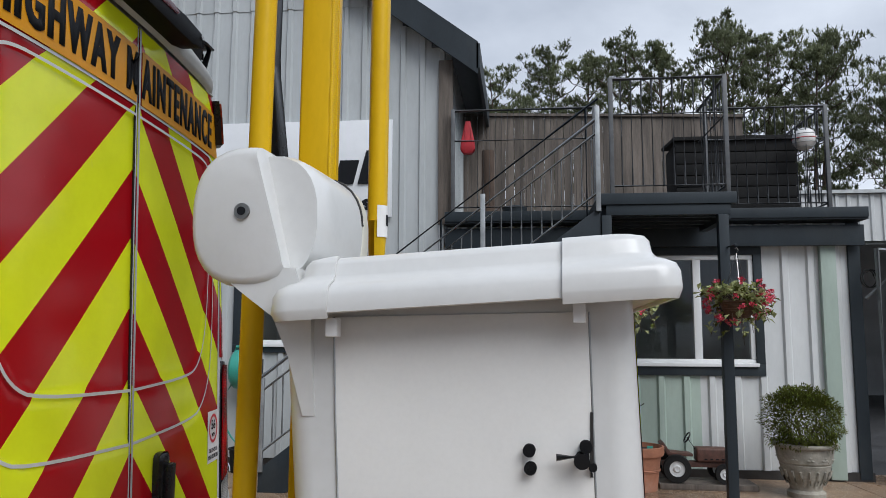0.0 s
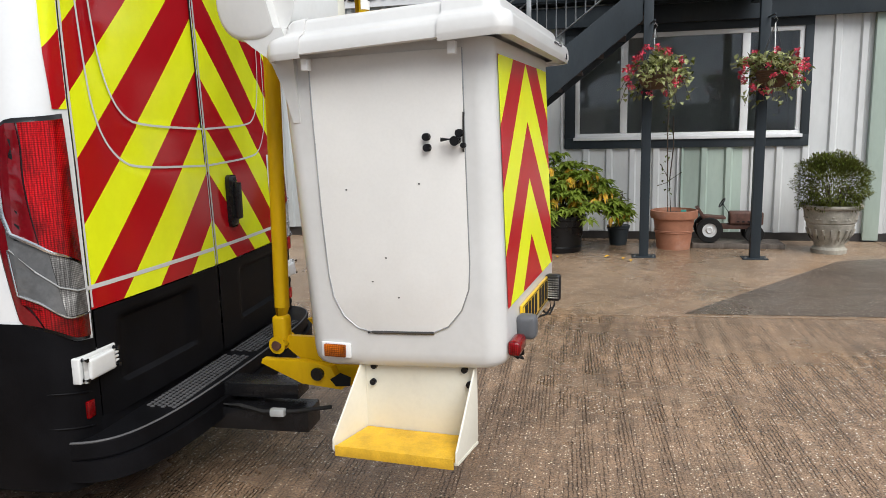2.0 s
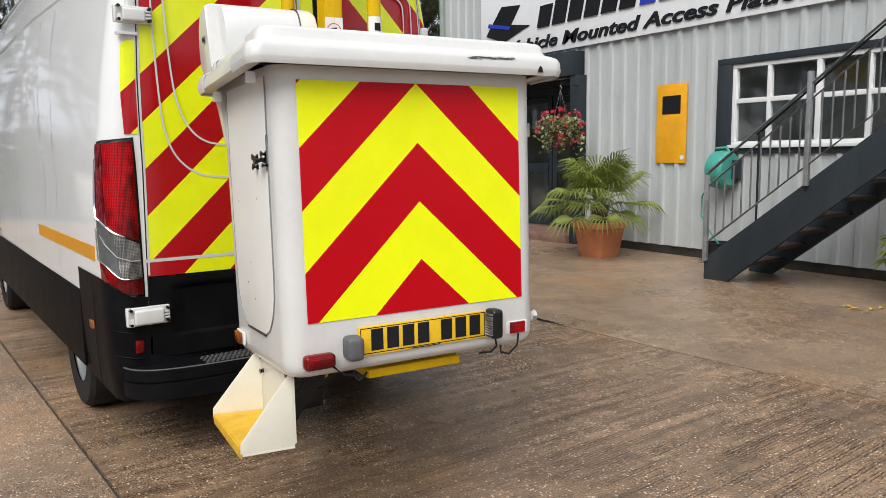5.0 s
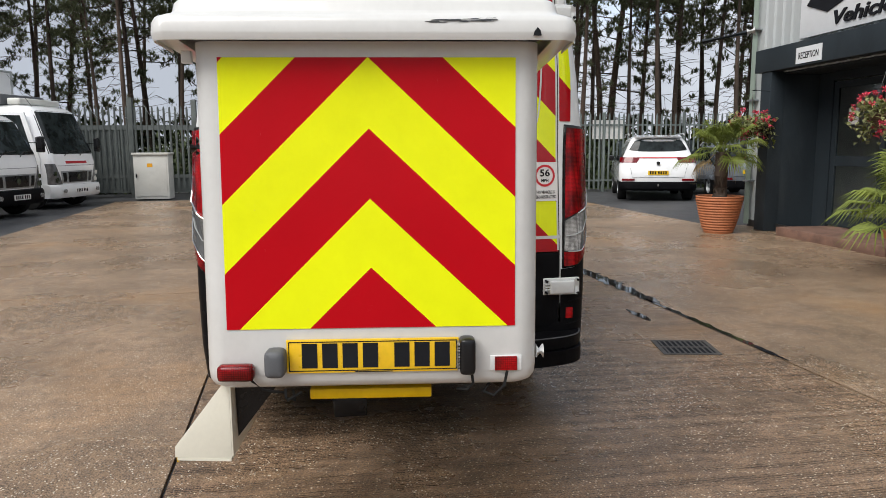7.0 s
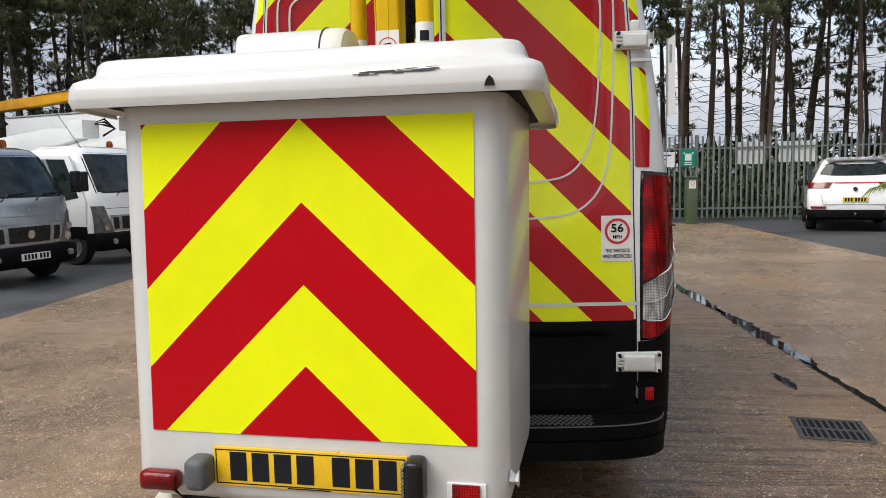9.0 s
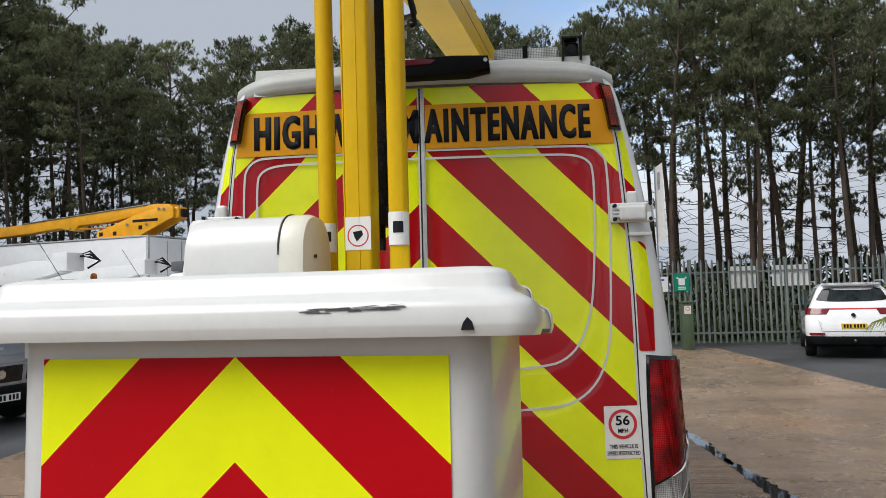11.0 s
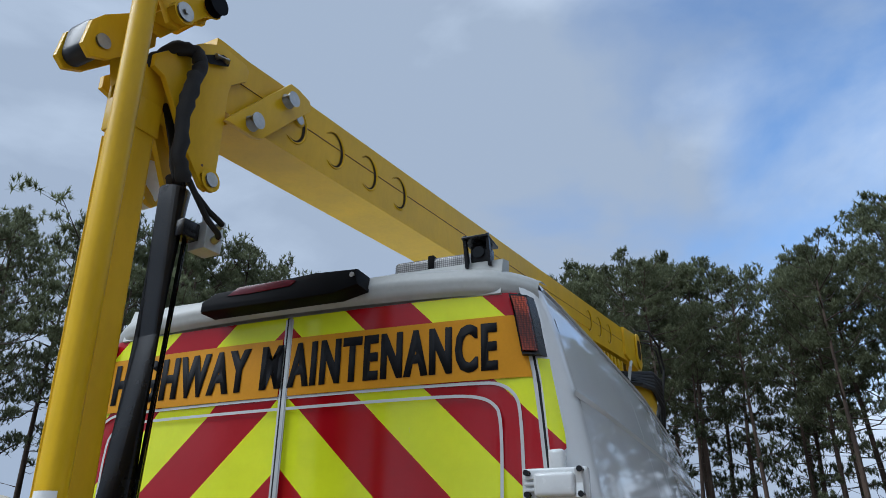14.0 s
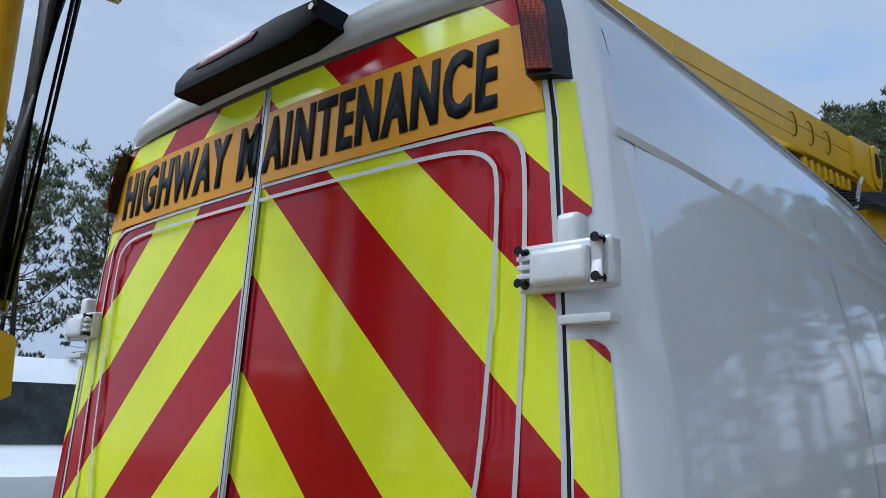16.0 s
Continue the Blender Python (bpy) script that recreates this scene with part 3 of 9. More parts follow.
def ribbed(bm, x0, x1, z0, z1, y, pitch=0.25, rib=0.045, depth=0.032, holes=(), phase=0.0):
    """Profiled sheet facing -y: flat pans with proud box ribs, cut at openings (xa, xb, za, zb)."""
    cuts = sorted({z0, z1, *(h[2] for h in holes if z0 < h[2] < z1), *(h[3] for h in holes if z0 < h[3] < z1)})
    for za, zb in zip(cuts, cuts[1:]):
        spans_ = [(x0, x1)]
        for h in holes:
            if h[2] < zb - 1e-6 and h[3] > za + 1e-6:
                spans_ = [s for a, b in spans_ for s in ((a, min(b, h[0])), (max(a, h[1]), b)) if s[1] - s[0] > 0.002]
        for a, b in spans_:
            pts = [(a, y)]
            k = math.floor((a - phase) / pitch)
            while k * pitch + phase < b:
                c = k * pitch + phase
                for dx, dy in ((-rib * 0.9, 0), (-rib * 0.5, -depth), (rib * 0.5, -depth), (rib * 0.9, 0)):
                    if a < c + dx < b:
                        pts.append((c + dx, y + dy))
                k += 1
            pts.append((b, y))
            lo = [bm.verts.new((px, py, za)) for px, py in pts]
            hi = [bm.verts.new((px, py, zb)) for px, py in pts]
            for i in range(len(pts) - 1):
                bm.faces.new((lo[i], lo[i + 1], hi[i + 1], hi[i]))
    return bm

# ground and yard slabs
GX, GY, GA = 0.0, 1.31, 4.3


def yard(x, y, z=0.0):
    c, s = math.cos(radians(GA)), math.sin(radians(GA))
    return (GX + c * x - s * y, GY + s * x + c * y, z)


bm = bmesh.new()
sheet(bm, lambda u, v: (u, v, -0.02), [-900, -300, -80, -30, -10, 10, 30, 80, 300, 900], [-900, -300, -80, -30, -10, 10, 30, 80, 300, 900])
solid("ground", bm, M["asphalt"], "dark damp asphalt ground around the yard", "ground", "structure", smooth=0)
yard_base = thing("yard_slabs", "brown damp concrete yard slabs with open joints", "pavement", kind="structure")
ROWS_Y = ((-4.25, -0.008, "concrete"), (0.008, 3.765, "concrete_grooved"), (3.785, 7.95, "concrete"))
COLS_X = (-18.4, -13.8, -9.2, -4.55, 4.7, 9.4, 14.0)
for y0, y1, look_ in ROWS_Y:
    for x0, x1 in zip(COLS_X, COLS_X[1:]):
        bm = bmesh.new()
        lo = [bm.verts.new(yard(x, y, -0.06)) for x, y in ((x0 + 0.006, y0), (x1 - 0.006, y0), (x1 - 0.006, y1), (x0 + 0.006, y1))]
        hi = [bm.verts.new(yard(x, y, 0.0)) for x, y in ((x0 + 0.006, y0), (x1 - 0.006, y0), (x1 - 0.006, y1), (x0 + 0.006, y1))]
        bm.faces.new(hi)
        for i in range(4):
            bm.faces.new((lo[i], lo[(i + 1) % 4], hi[(i + 1) % 4], hi[i]))
        part("slab", bm, M[look_], yard_base, smooth=0)
bm = bmesh.new()
box(bm, -9.6, 4.6, 8.4, 9.25, -0.06, -0.004)
part("slab", bm, M["concrete"], yard_base, "rough strip of concrete along the wall", 0)
bm = bmesh.new()
bm.faces.new([bm.verts.new(p) for p in ((1.62, 5.30, 0.004), (14, 6.1, 0.004), (14, 8.6, 0.004), (4.6, 8.3, 0.004), (3.35, 7.75, 0.004))])
solid("tarmac_patch", bm, M["patch"], "darker damp repair patch in the concrete yard", "pavement", "structure", smooth=0)


def puddle(points, name="puddle"):
    bm = bmesh.new()
    bm.faces.new([bm.verts.new((x, y, 0.003)) for x, y in points])
    return solid(name, bm, M["water"], "shallow puddle of rain water along a joint", "puddle", "structure", smooth=0)


rng = random.Random(4)
for x0, x1, w, y_off in ((-7.6, -5.2, 0.10, 3.80), (-5.5, -3.0, 0.13, 3.81), (-3.3, -1.2, 0.045, 3.79), (-2.9, -2.45, 0.05, 3.42)):
    top, bot = [], []
    for i in range(41):
        x = x0 + (x1 - x0) * i / 40
        h = 0.004 + w * math.sin(math.pi * i / 40) ** 0.6 * (0.45 + 0.75 * rng.random())
        top.append(yard(x, y_off + h)[:2])
        bot.append(yard(x, y_off - h * 0.6)[:2])
    puddle(bot + top[::-1])

# drain in the yard
drain = thing("drain_grate", "square cast iron drain grate set in wet concrete", "drain", pose(-1.896, 4.468, 0.0, 0, 0, -9))
bm = bmesh.new()
for a, b, c, d in ((-0.19, 0.19, -0.20, -0.17), (-0.19, 0.19, 0.17, 0.20), (-0.19, -0.16, -0.17, 0.17), (0.16, 0.19, -0.17, 0.17)):
    box(bm, a, b, c, d, -0.03, 0.006)
part("grate_frame", bm, M["iron"], drain)
for i in range(9):
    y = -0.15 + 0.0375 * i
    part("grate_bar", boxed(-0.16, 0.16, y - 0.006, y + 0.006, -0.02, 0.005), M["iron"], drain)
part("grate_spine", boxed(-0.012, 0.012, -0.17, 0.17, -0.02, 0.0055), M["iron"], drain)
# no pit below: a black sheet paints the dark depth between the bars
part("grate_well", boxed(-0.165, 0.165, -0.175, 0.175, 0.0005, 0.0012), M["ink"], drain)

# main building: gable front with ribbed steel cladding
WY = 9.20
EAVE_R, EAVE_L, RIDGE_X, EAVE_Z, RIDGE_Z = -0.40, -9.50, -4.95, 5.26, 8.78
WIN_M = (-2.86, -0.58, 1.50, 2.52)
DOORWAY = (-8.62, -5.60, 0.0, 2.62)
bm = ribbed(bmesh.new(), EAVE_L, EAVE_R, 0.12, EAVE_Z, WY, holes=(WIN_M, DOORWAY), phase=0.05)
n = 12
for i in range(n):
    z0, z1 = EAVE_Z + (RIDGE_Z - EAVE_Z) * i / n, EAVE_Z + (RIDGE_Z - EAVE_Z) * (i + 1) / n
    half = (EAVE_R - RIDGE_X) * (1 - (i + 0.5) / n)
    ribbed(bm, RIDGE_X - half, RIDGE_X + half, z0, z1, WY, phase=0.05)
thicken(bm, 0.01)
solid("wall_front", bm, M["cladding"], "grey ribbed steel cladding on the front of the main building", "wall", "structure", smooth=20)
for x, nm in ((EAVE_R, "wall_east"), (EAVE_L, "wall_west")):
    bm = ribbed(bmesh.new(), 0, 16, 0.12, EAVE_Z, 0)
    thicken(bm, 0.01)
    for v in bm.verts:
        v.co = Vector((x - v.co.y if x > -5 else x + v.co.y, WY + v.co.x + 0.012, v.co.z))
    bmesh.ops.recalc_face_normals(bm, faces=bm.faces[:])
    solid(nm, bm, M["cladding"], "grey ribbed steel cladding on the side of the main building", "wall", "structure", smooth=20)
solid("wall_back", boxed(EAVE_L, EAVE_R, WY + 16.03, WY + 16.1, 0.1, EAVE_Z + 0.5), M["cladding"], "plain grey back wall of the main building", "wall", "structure")
bm = bmesh.new()
for s, e in ((1, EAVE_R), (-1, EAVE_L)):
    dx, dz = e + s * 0.38 - RIDGE_X, EAVE_Z - 0.17 - RIDGE_Z
    prism(bm, [(RIDGE_X, RIDGE_Z + 0.04), (RIDGE_X + dx, RIDGE_Z + dz + 0.04), (RIDGE_X + dx, RIDGE_Z + dz + 0.12), (RIDGE_X, RIDGE_Z + 0.12)], "y", WY - 0.22, WY + 16.3)
solid("roof", bm, M["anthracite"], "dark grey pitched steel roof with overhanging eaves", "roof", "structure")
bm = bmesh.new()
for s, e in ((1, EAVE_R), (-1, EAVE_L)):
    dx, dz = e + s * 0.42 - RIDGE_X, EAVE_Z - 0.19 - RIDGE_Z
    prism(bm, [(RIDGE_X, RIDGE_Z - 0.26), (RIDGE_X + dx, RIDGE_Z + dz - 0.26), (RIDGE_X + dx, RIDGE_Z + dz + 0.15), (RIDGE_X, RIDGE_Z + 0.15)], "y", WY - 0.26, WY - 0.222)
    box(bm, *sorted((e + s * 0.40, e + s * 0.44)), WY - 0.26, WY + 16.3, EAVE_Z - 0.38, EAVE_Z - 0.06)
solid("trim_fascia", bm, M["anthracite"], "anthracite metal fascia along the gable and eaves", "trim", "structure")
solid("baseboard", boxed(EAVE_L, EAVE_R, WY + 0.0, WY + 0.03, -0.05, 0.118), M["joint"], "dark damp plinth under the cladding", "plinth", "structure")
solid("wall_corner_trim", boxed(EAVE_R - 0.09, EAVE_R + 0.09, WY - 0.07, WY + 0.01, 2.98, 5.07, 0.006), M["timber"], "weathered timber post at the building corner", "trim", "structure")


def window(name, x0, x1, z0, z1, y, uprights, rails, trim, label, room):
    """White frame with mullions and panes in an opening, dark trim round it."""
    w = thing(name, label, "window", kind="structure")
    f = 0.055
    bm = bmesh.new()
    for a, b, c, d in ((x0, x1, z0, z0 + f), (x0, x1, z1 - f, z1), (x0, x0 + f, z0 + f, z1 - f), (x1 - f, x1, z0 + f, z1 - f)):
        box(bm, a, b, y - 0.03, y + 0.05, c, d, 0.008)
    part("window_frame", bm, M["upvc"], w)
    for a, b in uprights:
        part("mullion", boxed(a, b, y - 0.026, y + 0.046, z0 + f, z1 - f, 0.006), M["upvc"], w)
    for a, b, c in rails:
        part("transom", boxed(b, c, y - 0.022, y + 0.042, a - 0.03, a + 0.03, 0.006), M["upvc"], w)
    stops = [x0 + f] + [v for u in uprights for v in u] + [x1 - f]
    levels = [z0 + f] + ([rails[0][0]] if rails else []) + [z1 - f]
    for a, b in zip(stops[::2], stops[1::2]):
        for c, d in zip(levels, levels[1:]):
            g = part("pane", boxed(a, b, y + 0.006, y + 0.012, c, d), M["glass"], w, "clear pane")
            g.visible_shadow = False
    if trim:
        bm = bmesh.new()
        tx0, tx1, tz0, tz1 = trim
        for a, b, c, d in ((tx0, tx1, tz0, z0), (tx0, tx1, z1, tz1), (tx0, x0, z0, z1), (x1, tx1, z0, z1)):
            if b - a > 0.01 and d - c > 0.01:
                box(bm, a, b, y - 0.055, y + 0.06, c, d, 0.004)
        part("window_trim", bm, M["anthracite"], w, "anthracite metal trim")
    part("window_sill", boxed(x0 - 0.02, x1 + 0.02, y - 0.085, y - 0.031, z0 - 0.03, z0 + 0.012, 0.006), M["upvc"], w)
    bm = bmesh.new()
    d = room
    box(bm, x0 - 0.4, x1 + 0.4, y + d, y + d + 0.05, z0 - 1.0, z1 + 0.3)
    box(bm, x0 - 0.45, x0 - 0.4, y + 0.07, y + d, z0 - 1.0, z1 + 0.3)
    box(bm, x1 + 0.4, x1 + 0.45, y + 0.07, y + d, z0 - 1.0, z1 + 0.3)
    box(bm, x0 - 0.4, x1 + 0.4, y + 0.07, y + d, z1 + 0.3, z1 + 0.35)
    box(bm, x0 - 0.4, x1 + 0.4, y + 0.07, y + d, z0 - 1.05, z0 - 1.0)
    part("room_lining", bm, M["interior"], w, "dim office room behind the glass")
    return w


window("window_1", *WIN_M, WY, ((-2.385, -2.335), (-1.77, -1.71), (-1.20, -1.15)), ((2.06, -2.80, -0.64),), (-3.07, -0.45, 1.40, 2.60), "white framed office window with small panes behind the stairs", 2.2)

# low annexe with a roof deck
LX0, LX1, LZ = EAVE_R, 4.37, 2.95
WIN_S = (0.56, 3.24, 1.30, 2.58)
bm = ribbed(bmesh.new(), LX0 + 0.003, LX1, 0.10, LZ, WY + 0.03, pitch=0.29, rib=0.05, holes=((0.43, 3.335, 1.165, 2.70), (1.88, 2.60, 0.10, 1.165)), phase=0.12)
thicken(bm, 0.01)
solid("wall_annexe", bm, M["cladding_pale"], "pale grey ribbed cladding on the low annexe", "wall", "structure", smooth=20)
bm = ribbed(bmesh.new(), 1.88, 2.60, 0.10, 1.165, WY + 0.03, pitch=0.29, rib=0.05, phase=0.12)
thicken(bm, 0.01)
solid("wall_annexe_panel", bm, M["cladding_green"], "green stained cladding panel under the annexe window", "wall", "structure", smooth=20)
window("window_2", *WIN_S, WY + 0.03, ((1.12, 1.21), (2.55, 2.64)), (), (0.43, 3.335, 1.165, 2.70), "wide white framed window with anthracite trim in the annexe", 2.6)
solid("wall_annexe_post", boxed(3.985, 4.155, WY - 0.06, WY + 0.02, 0.02, 2.88, 0.006), M["cladding_green"], "pale green painted steel corner post", "post", "structure")
solid("wall_annexe_end", boxed(LX1 - 0.06, LX1 + 0.07, WY - 0.02, WY + 4.6, 0.02, LZ), M["anthracite"], "dark end wall of the annexe", "wall", "structure")
solid("wall_annexe_back", boxed(LX0, LX1, WY + 4.6, WY + 4.66, 0.0, LZ), M["cladding_pale"], "plain back wall of the annexe", "wall", "structure")
solid("annexe_plinth", boxed(LX0 + 0.01, LX1 + 0.1, WY - 0.01, WY + 0.028, -0.05, 0.098), M["joint"], "dark damp plinth under the annexe", "plinth", "structure")
bm = bmesh.new()
box(bm, LX0 + 0.01, 4.46, WY - 0.24, WY + 4.7, LZ + 0.01, LZ + 0.07)
box(bm, LX0 + 0.01, 4.46, WY - 0.26, WY - 0.20, LZ + 0.03, LZ + 0.15, 0.006)
box(bm, 4.41, 4.47, WY - 0.2, WY + 4.7, LZ + 0.03, LZ + 0.15, 0.006)
box(bm, LX0 + 0.01, 4.45, WY - 0.14, WY - 0.08, LZ - 0.28, LZ - 0.04, 0.004)
solid("roof_deck", bm, M["anthracite"], "flat anthracite roof deck with a dark fascia", "roof", "structure")

# timber screen on the deck
screen = thing("timber_screen", "weathered grey brown board fence on the roof deck", "fence", kind="structure")
rng = random.Random(8)
x = -0.58
while x < 3.80:
    w = 0.135 + 0.02 * rng.random()
    h = 5.03 - 0.032 * x + 0.03 * rng.random()
    part("board", boxed(x, x + w, 11.55 + 0.012 * rng.random(), 11.58 + 0.012 * rng.random(), LZ + 0.08, h), M["timber"], screen, smooth=0)
    x += w + 0.006
part("rail", boxed(-0.58, 3.90, 11.595, 11.64, 3.3, 3.4), M["timber"], screen)
part("rail", boxed(-0.58, 3.90, 11.595, 11.64, 4.55, 4.65), M["timber"], screen)
part("capping", prismed([(-0.62, 5.07), (3.93, 4.925), (3.93, 4.965), (-0.62, 5.11)], "y", 11.52, 11.64), M["timber"], screen)


def balustrade(name, p, q, z0, z1, step, label, r=0.010, ends=True, mid=True, m=None):
    """Steel rails between end posts with round uprights."""
    b = thing(name, label, "railing", kind="structure")
    m = m or M["rail_dark"]
    p, q = Vector(p), Vector(q)
    d = (q - p).length
    if ends:
        for e in (p, q):
            part("post", boxed(e.x - 0.022, e.x + 0.022, e.y - 0.022, e.y + 0.022, z0 - 0.06, z1 + 0.02, 0.003), m, b)
    part("top_rail", bar((*p.xy, z1), (*q.xy, z1), 0.020), m, b)
    part("bottom_rail", bar((*p.xy, z0 + 0.07), (*q.xy, z0 + 0.07), 0.012), m, b)
    if mid:
        part("mid_rail", bar((*p.xy, z1 - 0.38), (*q.xy, z1 - 0.38), 0.010), m, b)
    n = max(2, round(d / step))
    for i in range(1, n):
        e = p.lerp(q, i / n)
        part("upright", bar((*e.xy, z0 + 0.07), (*e.xy, z1), r, 6), m, b)
    return b


PY = 7.87
balustrade("landing_railing_front", (1.47, PY), (2.63, PY), 3.10, 4.31, 0.105, "grey steel railing along the front of the stair landing", r=0.011)
balustrade("landing_railing_side", (2.63, PY + 0.05), (2.63, 9.02), 3.10, 4.29, 0.13, "grey steel railing down the side of the stair landing", ends=False)
balustrade("deck_railing_front", (2.72, 9.06), (4.09, 9.06), 3.10, 4.32, 0.11, "grey steel railing along the edge of the roof deck", r=0.011)
balustrade("deck_railing_side", (4.09, 9.12), (4.09, 11.4), 3.10, 4.32, 0.16, "grey steel railing down the side of the roof deck", ends=False)
balustrade("deck_railing_mesh", (-0.30, 9.06), (1.42, 9.06), 3.10, 4.38, 0.075, "thin wire mesh railing on the roof deck behind the stairs", r=0.003, mid=True)

# landing on posts
bm = bmesh.new()
box(bm, 1.33, 2.70, PY - 0.05, WY - 0.27, 2.97, 3.088, 0.006)
box(bm, 1.40, 2.64, PY - 0.03, PY + 0.05, 2.86, 2.968, 0.004)
box(bm, 1.36, 1.44, PY + 0.06, WY - 0.28, 2.82, 2.968)
box(bm, 2.58, 2.66, PY + 0.06, WY - 0.28, 2.82, 2.968)
for i in range(4):
    box(bm, 1.45, 2.57, PY + 0.2 + 0.27 * i, PY + 0.26 + 0.27 * i, 2.87, 2.967)
solid("stair_landing", bm, M["anthracite"], "dark steel landing at the top of the stairs", "landing", "structure")
for x in (1.40, 2.56):
    col = thing("steel_post", "anthracite square steel post with a base plate", "post", pose(x, PY, 0), group="posts under the landing", kind="structure")
    part("shaft", boxed(-0.05, 0.05, -0.05, 0.05, 0.012, 2.858, 0.006), M["anthracite"], col)
    part("base_plate", boxed(-0.13, 0.13, -0.10, 0.10, 0.0, 0.012, 0.003), M["anthracite"], col)
    for sx in (-0.1, 0.1):
        part("bolt", lathed([(0, 0.03), (0.012, 0.028), (0.012, 0.012)], 8, (sx, -0.07, 0)), M["steel"], col)

# outside stairs
ST = 0.766


def stair_z(x):
    return 0.268 + ST * (x + 2.17)


stairs = thing("outside_stairs", "steel staircase with anthracite stringers and dark treads", "stairs", kind="structure")
for y, nm in ((PY, "stringer"), (PY + 0.86, "stringer")):
    pts = [(-2.22, 0.0), (-1.93, 0.0), (1.34, stair_z(1.34) - 0.40), (1.34, stair_z(1.34)), (-2.22, stair_z(-2.22))]
    part(nm, prismed(pts, "y", y - 0.03, y + 0.03, 0.004), M["anthracite"], stairs)
for i in range(14):
    x = -2.02 + i * 0.245
    z = stair_z(x) - 0.17
    bm = boxed(x - 0.02, x + 0.25, PY + 0.032, PY + 0.828, z - 0.035, z, 0.004)
    part("tread", bm, M["tread"], stairs)
rail = thing("stair_railing", "galvanised stair railing with thin balusters", "railing", kind="structure")
for x in (-2.19, -1.05, 0.13, 1.32):
    part("newel", boxed(x - 0.025, x + 0.025, PY - 0.075, PY - 0.032, stair_z(x) - 0.04, stair_z(x) + (1.07 if x > -2 else 0.92), 0.004), M["galv"], rail)
for dz, r, nm in ((0.94, 0.019, "handrail"), (0.79, 0.013, "rail"), (0.16, 0.013, "rail")):
    part(nm, bar((-2.19, PY - 0.054, stair_z(-2.19) + dz), (1.32, PY - 0.054, stair_z(1.32) + dz), r), M["galv"], rail)
x = -2.07
while x < 1.28:
    if min(abs(x - a) for a in (-2.19, -1.05, 0.13, 1.32)) > 0.05:
        part("baluster", bar((x, PY - 0.054, stair_z(x) + 0.16), (x, PY - 0.054, stair_z(x) + 0.79), 0.0105, 6), M["galv"], rail)
    x += 0.104
rail = thing("stair_wall_rail", "dark handrail on the inner side of the stairs", "railing", kind="structure")
part("handrail", bar((-2.15, PY + 0.78, stair_z(-2.15) + 1.34), (1.42, PY + 0.78, stair_z(1.42) + 1.34), 0.017), M["anthracite"], rail)
for x in (-2.12, -0.4, 1.28):
    part("newel", bar((x, PY + 0.78, stair_z(x) - 0.1), (x, PY + 0.78, stair_z(x) + 1.335), 0.016), M["anthracite"], rail)

# reception porch
porch = thing("reception_porch", "anthracite porch frame round the recessed reception entrance", "porch", kind="structure")
part("canopy", boxed(-9.08, -5.52, WY - 0.24, WY + 0.0, 2.64, 3.01, 0.006), M["anthracite"], porch)
part("jamb", boxed(-8.90, -8.60, WY - 0.22, WY + 0.02, 0.0, 2.636, 0.004), M["anthracite"], porch)
part("jamb", boxed(-5.62, -5.44, WY - 0.22, WY + 0.02, 0.0, 2.636, 0.004), M["anthracite"], porch)
part("side_lining", boxed(-8.66, -8.605, WY + 0.022, 9.90, 0.0, 2.63), M["anthracite"], porch)
part("side_lining", boxed(-5.60, -5.55, WY + 0.022, 9.90, 0.0, 2.63), M["anthracite"], porch)
part("soffit", boxed(-8.60, -5.60, WY + 0.022, 9.90, 2.60, 2.64), M["anthracite"], porch)
part("step", boxed(-8.10, -5.62, WY - 0.30, 9.84, -0.02, 0.13, 0.012), M["brick"], porch, "worn brick door step")
sgn = thing("reception_sign", "small white reception sign on the dark canopy", "sign")
part("board", boxed(-7.90, -7.27, WY - 0.252, WY - 0.242, 2.67, 2.91), M["sign_white"], sgn)
part("lettering", letters("RECEPTION", lambda s, t, d: (-7.83 + 0.49 * s, WY - 0.2525 - d, 2.735 + 0.10 * t), 0.002, 0.02), M["ink"], sgn, "black letters")
entrance = thing("door_1", "dark framed glazed double doors of the reception", "door", kind="structure")
bm = bmesh.new()
for a, b, c, d in ((-8.60, -8.50, 0.0, 2.6), (-5.70, -5.60, 0.0, 2.6), (-8.5, -5.7, 2.46, 2.6), (-8.5, -8.24, 0.0, 2.46)):
    box(bm, a, b, 9.84, 9.90, c, d)
part("door_frame", bm, M["anthracite"], entrance)
for a in (-8.22, -6.97):
    leaf = part("door_leaf", bmesh.new(), M["anthracite"], entrance)
    bm = bmesh.new()
    b = a + 1.22
    for q in ((a, a + 0.11, 0.14, 2.44), (b - 0.11, b, 0.14, 2.44), (a + 0.11, b - 0.11, 0.14, 0.34), (a + 0.11, b - 0.11, 1.10, 1.26), (a + 0.11, b - 0.11, 2.33, 2.44)):
        box(bm, q[0], q[1], 9.85, 9.89, q[2], q[3], 0.004)
    bm.to_mesh(leaf.data)
    bm.free()
    for c, d in ((0.34, 1.10), (1.26, 2.33)):
        g = part("pane", boxed(a + 0.11, b - 0.11, 9.867, 9.873, c, d), M["glass"], leaf, "clear pane")
        g.visible_shadow = False
    part("pull_handle", bar((b - 0.06, 9.82, 0.9), (b - 0.06, 9.82, 1.35), 0.012), M["chrome"], leaf)
part("notice", boxed(-7.85, -7.62, 9.855, 9.862, 1.75, 2.0), M["paper"], entrance, "paper notice on the glass")
bm = bmesh.new()
box(bm, -8.9, -5.3, 13.0, 13.05, 0.0, 2.7)
